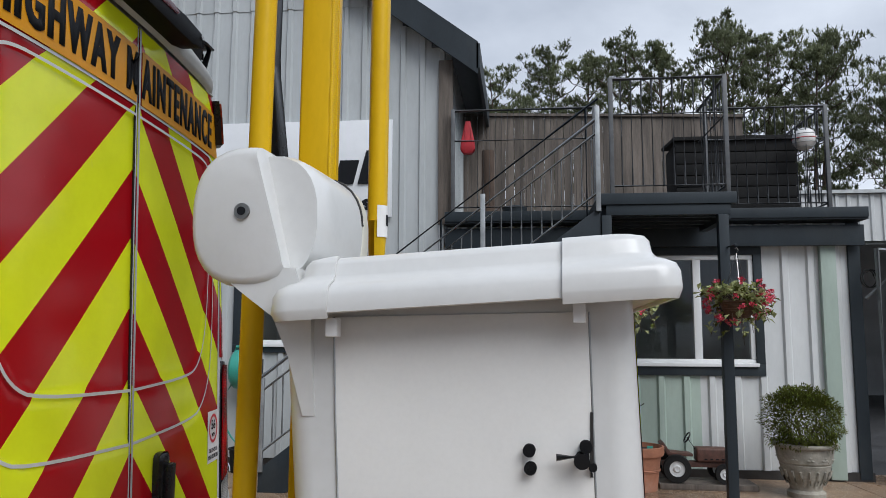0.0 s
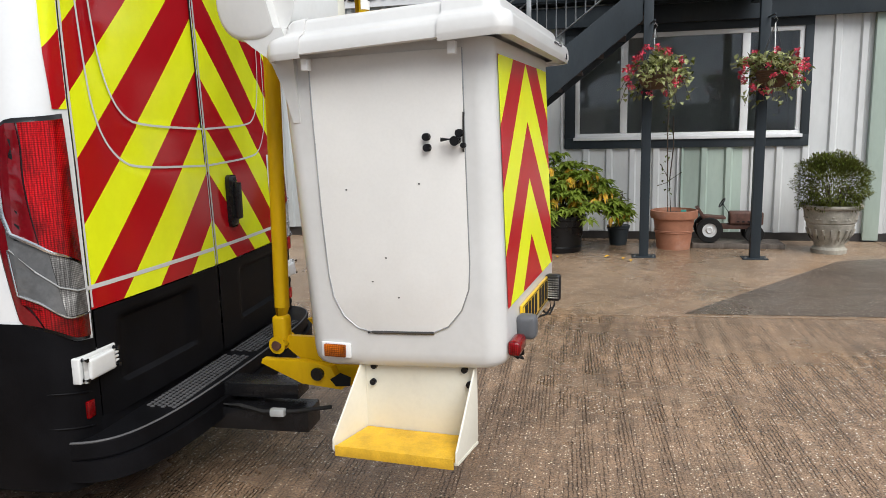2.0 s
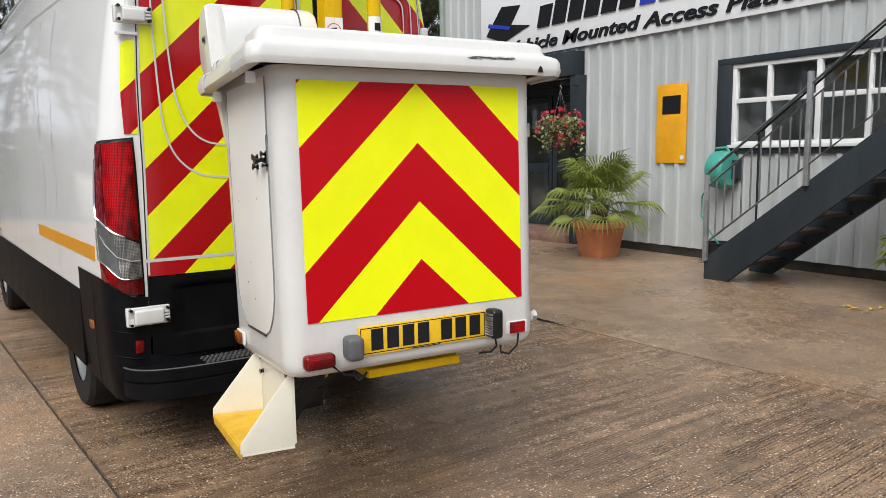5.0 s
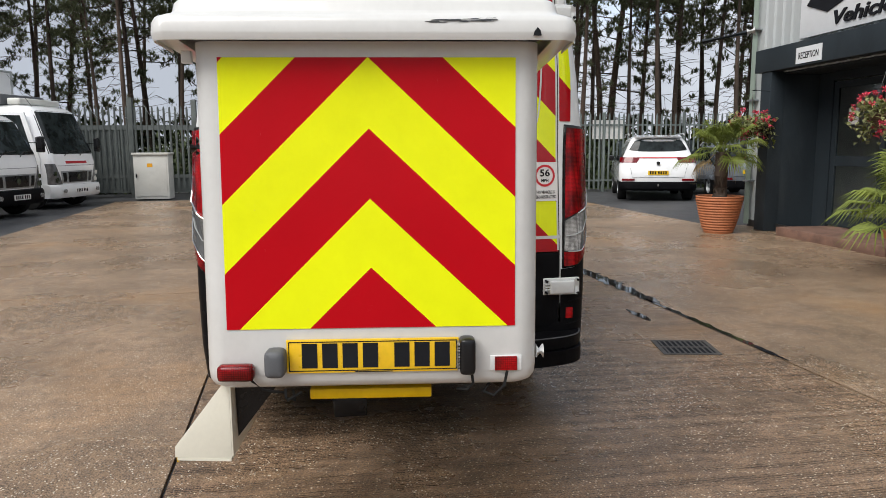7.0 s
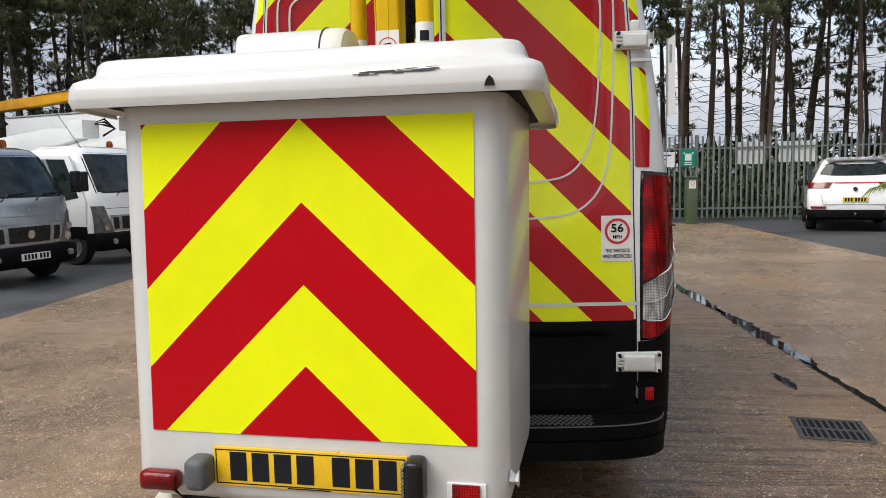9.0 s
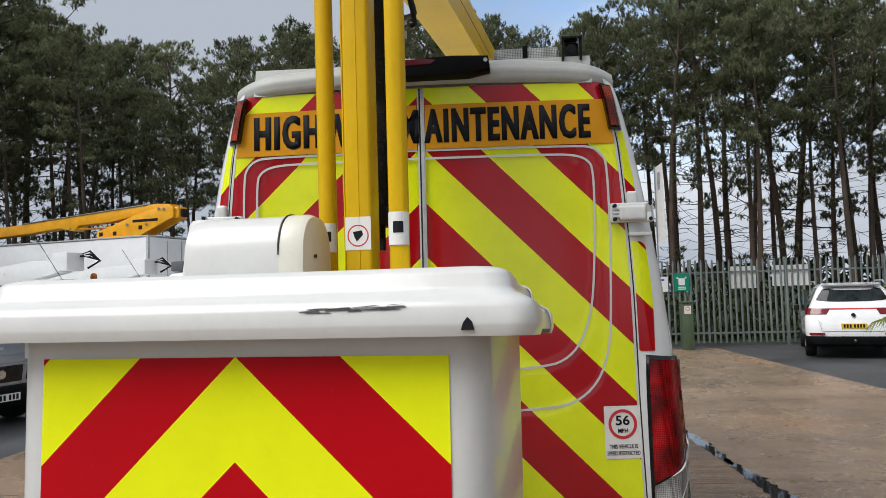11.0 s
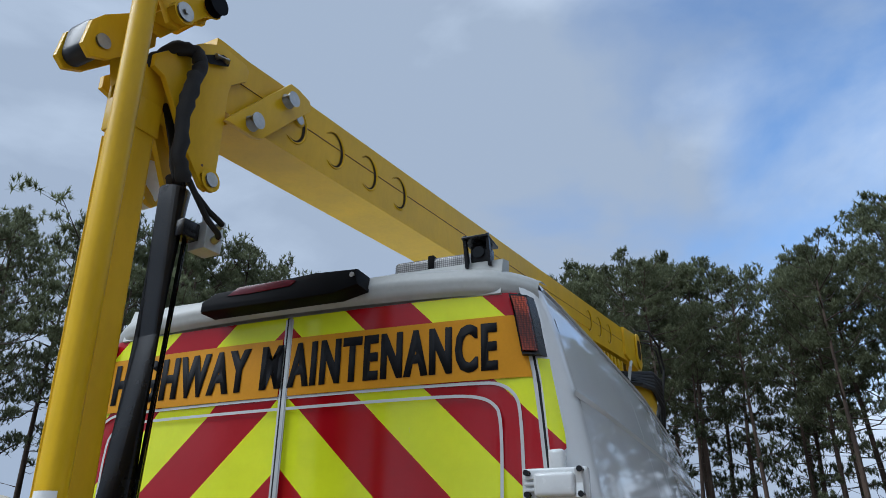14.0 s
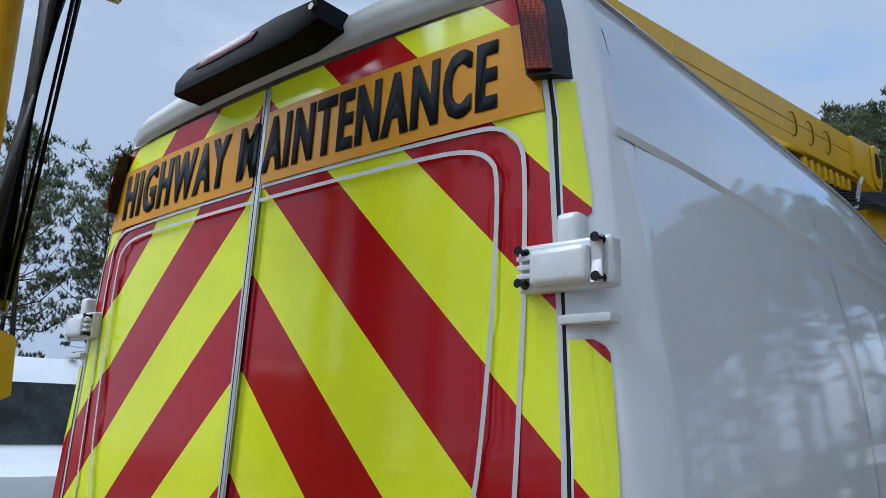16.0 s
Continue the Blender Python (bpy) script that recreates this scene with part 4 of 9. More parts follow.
box(bm, -8.9, -8.85, 9.92, 13.0, 0.0, 2.7)
box(bm, -5.35, -5.3, 9.92, 13.0, 0.0, 2.7)
box(bm, -8.85, -5.35, 9.92, 13.0, 2.65, 2.7)
part("room_lining", bm, M["interior"], entrance, "dim reception room behind the glass")

# sign board on the front wall
board = thing("sign_board", "long white company sign board with black and blue letters", "sign")
part("board", boxed(-8.12, -1.07, WY - 0.075, WY - 0.045, 3.08, 4.32, 0.004), M["sign_white"], board)
part("lettering", letters("Vehicle Mounted Access Platforms", lambda s, t, d: (-7.28 + 5.98 * s, WY - 0.0765 - d, 3.165 + 0.205 * t), 0.02, 0.022, 0.25), M["ink"], board, "black italic letters")


def slant(x0, x1, z0, z1, k=0.25):
    return [(x0 + k * (z0 - 3.5), z0), (x1 + k * (z0 - 3.5), z0), (x1 + k * (z1 - 3.5), z1), (x0 + k * (z1 - 3.5), z1)]


for i in range(6):
    x0 = -6.55 + i * 0.36
    part("letter_bar", prismed(slant(x0, x0 + 0.29, 3.50, 3.98 if i in (1,) else 3.84), "y", WY - 0.10, WY - 0.077), M["ink"], board, "black letter shape")
for i in range(6):
    x0 = -4.36 + i * 0.34
    part("letter_bar", prismed(slant(x0, x0 + 0.27, 3.50, 3.96 if i in (1, 4) else 3.82), "y", WY - 0.10, WY - 0.077), M["sign_blue"], board, "blue letter shape")
for x0, x1, h in ((-2.28, -2.02, 3.80), (-1.96, -1.88, 3.56), (-1.80, -1.56, 3.80), (-1.50, -1.26, 3.92)):
    part("letter_bar", prismed(slant(x0, x1, 3.50, h), "y", WY - 0.10, WY - 0.077), M["ink"], board, "black letter shape")
part("emblem", prismed([(-7.95, 3.55), (-7.45, 3.38), (-6.75, 3.58), (-7.25, 3.66), (-7.0, 3.95), (-7.5, 4.0)], "y", WY - 0.09, WY - 0.077), M["ink"], board, "dark emblem shape")
part("emblem_stripe", prismed([(-7.9, 3.70), (-7.3, 3.58), (-7.25, 3.63), (-7.86, 3.76)], "y", WY - 0.096, WY - 0.0905), M["sign_blue"], board, "blue emblem stripe")

# the van: x grows towards the rear, y across, z up from the ground, in the van's own frame
van = thing("platform_van", "white high roof panel van with red and yellow chevron rear doors", "van", pose(0.004, 2.394, 0, 0, 0, 3.0))
W_TAB = ((0.25, 0.955), (0.45, 0.978), (0.75, 0.986), (1.1, 0.984), (1.5, 0.962), (1.77, 0.922), (1.92, 0.894), (2.07, 0.868), (2.28, 0.831), (2.5, 0.780), (2.58, 0.752))
E_TAB = ((0.40, 0.816), (0.9, 0.813), (1.5, 0.797), (1.76, 0.786), (1.97, 0.770), (2.17, 0.757), (2.30, 0.748), (2.50, 0.716), (2.60, 0.692))


def table(tab, z):
    for (a, p), (b, q) in zip(tab, tab[1:]):
        if z <= b:
            return p + (q - p) * max(0.0, (z - a) / (b - a))
    return tab[-1][1]


def half_w(z):
    return table(W_TAB, z)


def rear_x(y, z, proud=0.0):
    """The rear skin: bowed across, leaning in towards the roof, rounded at the corners."""
    x = -0.636 - 0.036 * (y / 0.85) ** 2 - 0.030 * max(0.0, z - 0.9)
    w, r = half_w(z), 0.11
    d = abs(y) - (w - r)
    if d > 0:
        x -= r - math.sqrt(max(0.0, r * r - min(d, r) ** 2))
    return x + proud


RW = 0.11


def flare(x, z):
    """The upper sides draw in towards the rear corner."""
    return 0.075 * min(1.0, max(0.0, (-0.835 - x) / 1.7)) ** 0.8 * min(1.0, max(0.0, (z - 1.3) / 0.7))


# side and roof shell
ROOF = ((0.755, 2.585), (0.735, 2.622), (0.70, 2.648), (0.62, 2.668), (0.40, 2.688), (0.0, 2.695))


def section(x, inset=0.0, drop=0.0, low=0.37):
    zs = [low, 0.45, 0.62, 0.80, 1.1, 1.3, 1.5, 1.65, 1.77, 1.92, 2.07, 2.28, 2.4, 2.5, 2.58]
    side = [(half_w(z) + flare(x, z) - inset, z - drop * max(0.0, (z - 1.9) / 0.7)) for z in zs] + [(w + (flare(x, z) - inset) * (w / 0.755), z - drop) for w, z in ROOF[1:]]
    return [(x, w, z) for w, z in side] + [(x, -w, z) for w, z in side[::-1][1:]]


rings = [section(x, i, d) for x, i, d in ((-0.835, 0.0, 0.0), (-1.0, 0.0, 0.0), (-1.2, 0.0, 0.0), (-1.5, 0.0, 0.0), (-1.8, 0.0, 0.0), (-2.2, 0.0, 0.0), (-2.535, 0.0, 0.0), (-3.0, 0.0, 0.0), (-4.2, 0.005, 0.0), (-4.9, 0.01, 0.01))]
bm = loft(bmesh.new(), rings, close=False, caps=(False, False))
bmesh.ops.recalc_face_normals(bm, faces=bm.faces[:])
part("body_side", bm, M["paint"], van, "glossy white side and roof panels", 30)
cab = [[(x, y, z) for _, y, z in section(-5.0, i, d, 0.37)] for x, i, d in ((-4.905, 0.01, 0.01), (-5.3, 0.03, 0.25), (-5.8, 0.06, 0.75), (-6.2, 0.12, 1.15), (-6.5, 0.22, 1.45))]
bm = loft(bmesh.new(), cab, close=False, caps=(False, True))
bmesh.ops.recalc_face_normals(bm, faces=bm.faces[:])
part("cab", bm, M["paint"], van, "", 30)
part("floor_pan", boxed(-6.3, -0.80, -0.93, 0.93, 0.28, 0.36), M["black"], van)
part("windscreen", prismed([(-5.02, 2.52), (-5.92, 1.62), (-5.96, 1.66), (-5.06, 2.56)], "y", -0.7, 0.7), M["car_glass"], van)

# rear corner pillars
for s in (-1, 1):
    def pillar(u, z, s=s):
        e, w = table(E_TAB, z) + 0.007, half_w(z)
        y = e + (w - e) * u
        if u > 0.999:
            return (-0.835, s * w, z)
        return (rear_x(y, z), s * y, z)
    us = [0, 0.25, 0.45, 0.6, 0.72, 0.82, 0.90, 0.96, 0.99, 1.0]
    bm = sheet(bmesh.new(), pillar, us, span(0.62, 2.585, 30))
    bmesh.ops.recalc_face_normals(bm, faces=bm.faces[:])
    part("corner_pillar", bm, M["paint"], van, "white rear corner pillar", 50)
    F_TAB = ((1.53, 0.868), (1.74, 0.864), (1.92, 0.842), (2.128, 0.8145), (2.364, 0.777))
    for z0, z1, cut in ((1.536, 1.945, 1), (2.128, 2.372, -1)):
        def film(u, v, s=s, z0=z0, z1=z1, cut=cut):
            z = z0 + (z1 - z0) * v
            e, w = table(E_TAB, z) + 0.012, table(F_TAB, z)
            end = 1 - v if cut > 0 else v
            w -= 0.020 * (1 - min(1.0, end * (z1 - z0) / 0.02)) ** 2
            y = e + (w - e) * u
            return (rear_x(y, z, 0.0025), s * y, z)
        bm = sheet(bmesh.new(), film, span(0.0, 1.0, 7), [0, 0.01, 0.025, 0.05, 0.2, 0.4, 0.6, 0.8, 0.95, 0.975, 0.99, 1])
        bmesh.ops.recalc_face_normals(bm, faces=bm.faces[:])
        part("pillar_film", bm, M["chevron_van"], van, "red and yellow reflective film", 50)
    # gap between door and pillar
    bm = tube(bmesh.new(), [(rear_x(table(E_TAB, z) + 0.0035, z, -0.004), s * (table(E_TAB, z) + 0.0035), z) for z in span(0.60, 2.56, 24)], 0.005, 6)
    part("door_seal", bm, M["rubber"], van)

# rear doors
def smooth_line(pts, n=2):
    """Round the corners of an open line by cutting them."""
    for _ in range(n):
        out = [pts[0]]
        for (a, b), (c, d) in zip(pts, pts[1:]):
            out += [(a * 0.75 + c * 0.25, b * 0.75 + d * 0.25), (a * 0.25 + c * 0.75, b * 0.25 + d * 0.75)]
        pts = out + [pts[-1]]
    return pts


IN_R = ((0.0, 2.286), (0.50, 2.286), (0.585, 2.280), (0.630, 2.262), (0.652, 2.225), (0.648, 2.0), (0.640, 1.80), (0.630, 1.70), (0.600, 1.595), (0.545, 1.52), (0.455, 1.485), (0.0, 1.470))
OUT_R = ((0.0, 2.318), (0.60, 2.316), (0.655, 2.308), (0.690, 2.280), (0.703, 2.235), (0.705, 2.0), (0.703, 1.65), (0.690, 1.53), (0.655, 1.435), (0.590, 1.37), (0.50, 1.335), (0.0, 1.318))


def inside(pts, y, z):
    hit_ = False
    ring = list(pts) + [(-1.0, pts[-1][1]), (-1.0, pts[0][1])]
    for (a, b), (c, d) in zip(ring, ring[1:] + ring[:1]):
        if (b > z) != (d > z) and y < (c - a) * (z - b) / (d - b) + a:
            hit_ = not hit_
    return hit_


def door_x(y, z, proud=0.0):
    dent = 0.010 if inside(IN_R, abs(y), z) else (0.004 if inside(OUT_R, abs(y), z) else 0.0)
    return rear_x(y, z, proud - dent)


def ribbon(pts, width, place):
    """A flat strip that follows a line of points in the y, z plane."""
    bm = bmesh.new()
    rows = []
    for i, (y, z) in enumerate(pts):
        a, b = pts[max(i - 1, 0)], pts[min(i + 1, len(pts) - 1)]
        d = Vector((b[0] - a[0], b[1] - a[1])).normalized()
        n_ = Vector((-d.y, d.x)) * width / 2
        rows.append([bm.verts.new(place(y + n_.x * k, z + n_.y * k)) for k in (-1, 1)])
    for u, v in zip(rows, rows[1:]):
        bm.faces.new((u[0], u[1], v[1], v[0]))
    bmesh.ops.recalc_face_normals(bm, faces=bm.faces[:])
    return bm


def dense(pts, step=0.03):
    out = []
    for (a, b), (c, d) in zip(pts, pts[1:]):
        k = max(1, int(math.hypot(c - a, d - b) / step))
        out += [(a + (c - a) * i / k, b + (d - b) * i / k) for i in range(k)]
    return out + [pts[-1]]


for s, nm in ((-1, "rear_door"), (1, "rear_door")):
    def skin(u, z, s=s):
        y = 0.007 + (table(E_TAB, z) - 0.007) * u
        return (door_x(y, z), s * y, z)
    bm = sheet(bmesh.new(), skin, span(0, 1, 44), span(0.893, 2.562, 84))
    bmesh.ops.recalc_face_normals(bm, faces=bm.faces[:])
    thicken(bm, 0.018)
    door = part(nm, bm, M["chevron_van"], van, "rear door covered in red and yellow chevron film", 40)
    for pts, w in ((IN_R, 0.0085), (OUT_R, 0.0085)):
        line = [(max(y, 0.014), z) for y, z in dense(smooth_line(pts), 0.012)]
        part("film_gap", ribbon(line, w, lambda y, z, s=s: (rear_x(y, z, 0.0015), s * y, z)), M["silver_line"], door, "pale outline of the pressed panel")
    part("film_gap", ribbon([(y, 0.966) for y in span(0.012, 0.826, 12)], 0.015, lambda y, z, s=s: (rear_x(y, z, 0.0015), s * y, z)), M["silver_line"], door)
    edge = [(table(E_TAB, z) - 0.003, z) for z in span(0.90, 2.55, 16)]
    part("edge_strip", ribbon(edge, 0.009, lambda y, z, s=s: (rear_x(y, z, 0.0018), s * y, z)), M["silver_line"], door)
    part("edge_strip", ribbon([(0.0105, z) for z in span(0.90, 2.555, 16)], 0.006, lambda y, z, s=s: (rear_x(y, z, 0.0018), s * y, z)), M["silver_line"], door)

    def band(u, v, s=s):
        z = 2.322 + 0.172 * v
        y = 0.016 + (table(E_TAB, z) - 0.024) * u
        return (rear_x(y, z, 0.0045), s * y, z)
    bm = sheet(bmesh.new(), band, span(0, 1, 16), span(0, 1, 4))
    bmesh.ops.recalc_face_normals(bm, faces=bm.faces[:])
    part("lettering_band", bm, M["amber_band"], door, "amber reflective band")

    def lower(u, z, s=s):
        y = 0.008 + (table(E_TAB, z) - 0.008) * u
        dent = 0.0
        if 0.60 < z < 0.845 and 0.20 < y < 0.72:
            dent = 0.022 * min(1.0, (0.845 - z) / 0.02) * min(1.0, (y - 0.20) / 0.05) * min(1.0, max(0.0, (0.72 - y) / 0.06))
        return (rear_x(y, z, 0.006 - dent), s * y, z)
    bm = sheet(bmesh.new(), lower, span(0, 1, 40), span(0.50, 0.890, 30))
    bmesh.ops.recalc_face_normals(bm, faces=bm.faces[:])
    part("lower_door_panel", bm, M["black"], door, "black plastic lower panel", 40)
    # hinges
    for z, h, w in ((2.053, 0.074, 0.160), (0.710, 0.090, 0.196)):
        y0 = 0.706 if z > 1 else 0.729
        x = rear_x(0.8, z) + (0.024 if z > 1 else 0.004)
        ya, yb = sorted((s * y0, s * (y0 + w)))
        hg = part("hinge", boxed(x - 0.02, x + 0.012, ya, yb, z - h / 2, z + h / 2, 0.007, 3), M["hinge"], door, "white painted door hinge")
        ya, yb = sorted((s * (y0 + 0.030), s * (y0 + w - 0.030)))
        part("hinge_leaf", boxed(x + 0.004, x + 0.032, ya, yb, z - h / 2 + 0.006, z + h / 2 - 0.012, 0.011, 3), M["hinge"], hg)
        if z > 1:
            ya, yb = sorted((s * (y0 + w * 0.42), s * (y0 + w * 0.96)))
            part("hinge_foot", boxed(x - 0.03, x + 0.006, ya, yb, z - h / 2 - 0.050, z - h / 2 - 0.036, 0.004), M["hinge"], hg)
            part("hinge_foot", boxed(x - 0.03, x + 0.008, *sorted((s * (y0 + w * 0.40), s * (y0 + w * 0.66))), z + h / 2 - 0.01, z + h / 2 + 0.045, 0.012, 3), M["hinge"], hg)
        part("hinge_barrel", bar((x + 0.020, s * (y0 + w - 0.020), z - h * 0.46), (x + 0.020, s * (y0 + w - 0.020), z + h * 0.44), 0.010, 10), M["hinge"], hg)
        for k in (-0.014, 0.0, 0.014):
            part("hinge_rib", boxed(x + 0.011, x + 0.026, *sorted((s * (y0 + 0.006), s * (y0 + 0.032))), z + k - 0.004, z + k + 0.004, 0.002), M["hinge"], hg)
        for dy, dz in ((0.014, 0.34), (0.014, -0.34), (w - 0.016, 0.40), (w - 0.016, -0.36)):
            yy = s * (y0 + dy)
            part("bolt", bar((x + 0.012, yy, z + h * dz), (x + 0.034, yy, z + h * dz), 0.0075, 8), M["gloss_black"], hg)

right_door = [o for o in van.children if o.name.startswith("rear_door")][1]


def on_band(s_, t_, d):
    y, z = -0.664 + 1.314 * s_, 2.344 + 0.134 * t_
    y = -0.664 + (y + 0.664) * 1.050 if y < -0.038 else 0.650 - (0.650 - y) * 0.930
    return (rear_x(y, z, 0.0055) + d, y, z)


bm = bmesh.new()
for k, dy in enumerate((-0.0035, 0.0, 0.0035)):
    one = letters("HIGHWAY MAINTENANCE", lambda s_, t_, d: on_band(0.005 + 0.99 * s_ + dy / 1.314, t_, d + 0.0003 * k), 0.0005, 0.03, gap=1.22)
    tmp = bpy.data.meshes.new("words")
    one.to_mesh(tmp)
    one.free()
    bm.from_mesh(tmp)
    bpy.data.meshes.remove(tmp)
part("lettering", bm, M["ink"], van, "black words along the amber band", 0)
part("door_split", tube(bmesh.new(), [(rear_x(0, z, -0.003), -0.006, z) for z in span(0.5, 2.56, 20)], 0.005, 6), M["rubber"], van, "dark rubber gap between the doors")
part("door_flange", ribbon([(0.004, z) for z in span(0.895, 2.556, 16)], 0.011, lambda y, z: (rear_x(y, z, 0.0035), y, z)), M["galv_pale"], van, "pale edge strip of the overlapping door")
# door handle
bm = bmesh.new()
box(bm, rear_x(0.19, 1.15) - 0.01, rear_x(0.19, 1.15) + 0.030, 0.150, 0.226, 1.035, 1.268, 0.030, 4)
box(bm, rear_x(0.19, 1.15) + 0.028, rear_x(0.19, 1.15) + 0.052, 0.172, 0.212, 1.07, 1.235, 0.010, 2)
part("door_handle", bm, M["gloss_black"], right_door, "black plastic door handle")
# speed limit sticker
stick = part("speed_sticker", ribbon([(0.667 + 0.0675, z) for z in (1.147, 1.24, 1.338)], 0.137, lambda y, z: (rear_x(y, z, 0.0030), y, z)), M["paper"], right_door, "white speed restriction sticker")
bm = bmesh.new()
ring_o = [(0.735 + 0.054 * math.cos(a), 1.272 + 0.054 * math.sin(a)) for a in [i * math.pi / 18 for i in range(36)]]
ring_i = [(0.735 + 0.043 * math.cos(a), 1.272 + 0.043 * math.sin(a)) for a in [i * math.pi / 18 for i in range(36)]]
vo = [bm.verts.new((rear_x(y, z, 0.0042), y, z)) for y, z in ring_o]
vi = [bm.verts.new((rear_x(y, z, 0.0042), y, z)) for y, z in ring_i]
for i in range(36):
    bm.faces.new((vo[i], vo[(i + 1) % 36], vi[(i + 1) % 36], vi[i]))
part("red_ring", bm, M["sign_red"], stick)


def on_sticker(y0, z0, w, h):
    return lambda s_, t_, d: (rear_x(y0 + w * s_, z0 + h * t_, 0.0042) + d, y0 + w * s_, z0 + h * t_)


part("lettering", letters("56", on_sticker(0.7085, 1.268, 0.053, 0.036), 0.0004, 0.02), M["ink"], stick, smooth=0)
part("lettering", letters("MPH", on_sticker(0.716, 1.241, 0.038, 0.015), 0.0004, 0.02), M["ink"], stick, smooth=0)
part("lettering", letters("THIS VEHICLE IS", on_sticker(0.682, 1.184, 0.106, 0.015), 0.0004, 0.015), M["ink"], stick, smooth=0)
part("lettering", letters("SPEED RESTRICTED", on_sticker(0.673, 1.160, 0.124, 0.015), 0.0004, 0.015), M["ink"], stick, smooth=0)

# roof cap over the doors, with the brake lamp housing
prof = ((0.0, 0.006), (0.012, 0.020), (0.045, 0.026), (0.075, 0.010), (0.092, -0.03), (0.104, -0.10))
bm = bmesh.new()


def cap(u, v):
    y = -0.750 + 1.50 * u
    k = v * (len(prof) - 1)
    i = min(int(k), len(prof) - 2)
    dz = prof[i][0] + (prof[i + 1][0] - prof[i][0]) * (k - i)
    dx = prof[i][1] + (prof[i + 1][1] - prof[i][1]) * (k - i)
    edge = max(0.0, (abs(y) - 0.52) / 0.215)
    base = 2.572 - 0.014 * (y / 0.7) ** 2 - 0.012 * edge ** 2
    return (rear_x(min(abs(y), 0.66), 2.57) + dx - 0.07 * edge ** 3, y, base + dz * (1 - 0.12 * edge ** 3) + 0.012 * math.exp(-((abs(y) - 0.36) / 0.1) ** 2) * v)


sheet(bm, cap, span(0, 1, 60), span(0, 1, 16))
bmesh.ops.recalc_face_normals(bm, faces=bm.faces[:])
part("roof_cap", bm, M["roofgrey"], van, "grey white roof lip over the doors", 60)
part("roof_fill", prismed([(-0.80, 2.53), (-0.70, 2.56), (-0.735, 2.674), (-0.80, 2.69)], "y", -0.66, 0.66), M["roofgrey"], van)
fin = part("brake_lamp_housing", prismed([(-0.268, 2.582), (-0.266, 2.616), (-0.215, 2.640), (0.13, 2.658), (0.266, 2.652), (0.272, 2.602), (0.19, 2.584)], "x", -0.69, -0.590, 0.012), M["black"], van, "black plastic brake lamp housing on the roof edge")
part("brake_lens", prismed([(-0.17, 2.622), (-0.13, 2.645), (0.03, 2.648), (0.07, 2.640), (0.05, 2.626), (-0.1, 2.620)], "x", -0.595, -0.587, 0.002), M["lens_dull"], fin, "dull red lens")
part("screw", bar((-0.60, 0.255, 2.632), (-0.585, 0.255, 2.632), 0.008, 8), M["steel"], fin)
# beacon and rear camera on the roof
beacon = part("roof_beacon", boxed(-0.98, -0.80, 0.29, 0.55, 2.675, 2.738, 0.016, 3), M["lens_clear"], van, "low clear light bar on the roof")
part("strap", boxed(-0.985, -0.795, 0.405, 0.425, 2.674, 2.744, 0.004), M["black"], beacon)
rc = part("rear_camera", boxed(-0.80, -0.735, 0.562, 0.618, 2.676, 2.728, 0.008), M["gloss_black"], van, "black reversing camera on a bracket")
part("bracket", prismed([(-0.83, 2.656), (-0.72, 2.656), (-0.70, 2.746), (-0.71, 2.751), (-0.74, 2.676), (-0.83, 2.666)], "y", 0.551, 0.560), M["gloss_black"], rc)
part("bracket", prismed([(-0.83, 2.656), (-0.72, 2.656), (-0.70, 2.746), (-0.71, 2.751), (-0.74, 2.676), (-0.83, 2.666)], "y", 0.620, 0.629), M["gloss_black"], rc)
part("hood", boxed(-0.80, -0.69, 0.55, 0.63, 2.733, 2.741, 0.003), M["gloss_black"], rc)
part("camera_lens", bar((-0.737, 0.590, 2.702), (-0.725, 0.590, 2.702), 0.018, 14), M["car_glass"], rc)
part("roof_aerial_foot", boxed(-1.0, -0.86, -0.10, -0.02, 2.690, 2.735, 0.01), M["upvc"], van, "small white roof fitting")

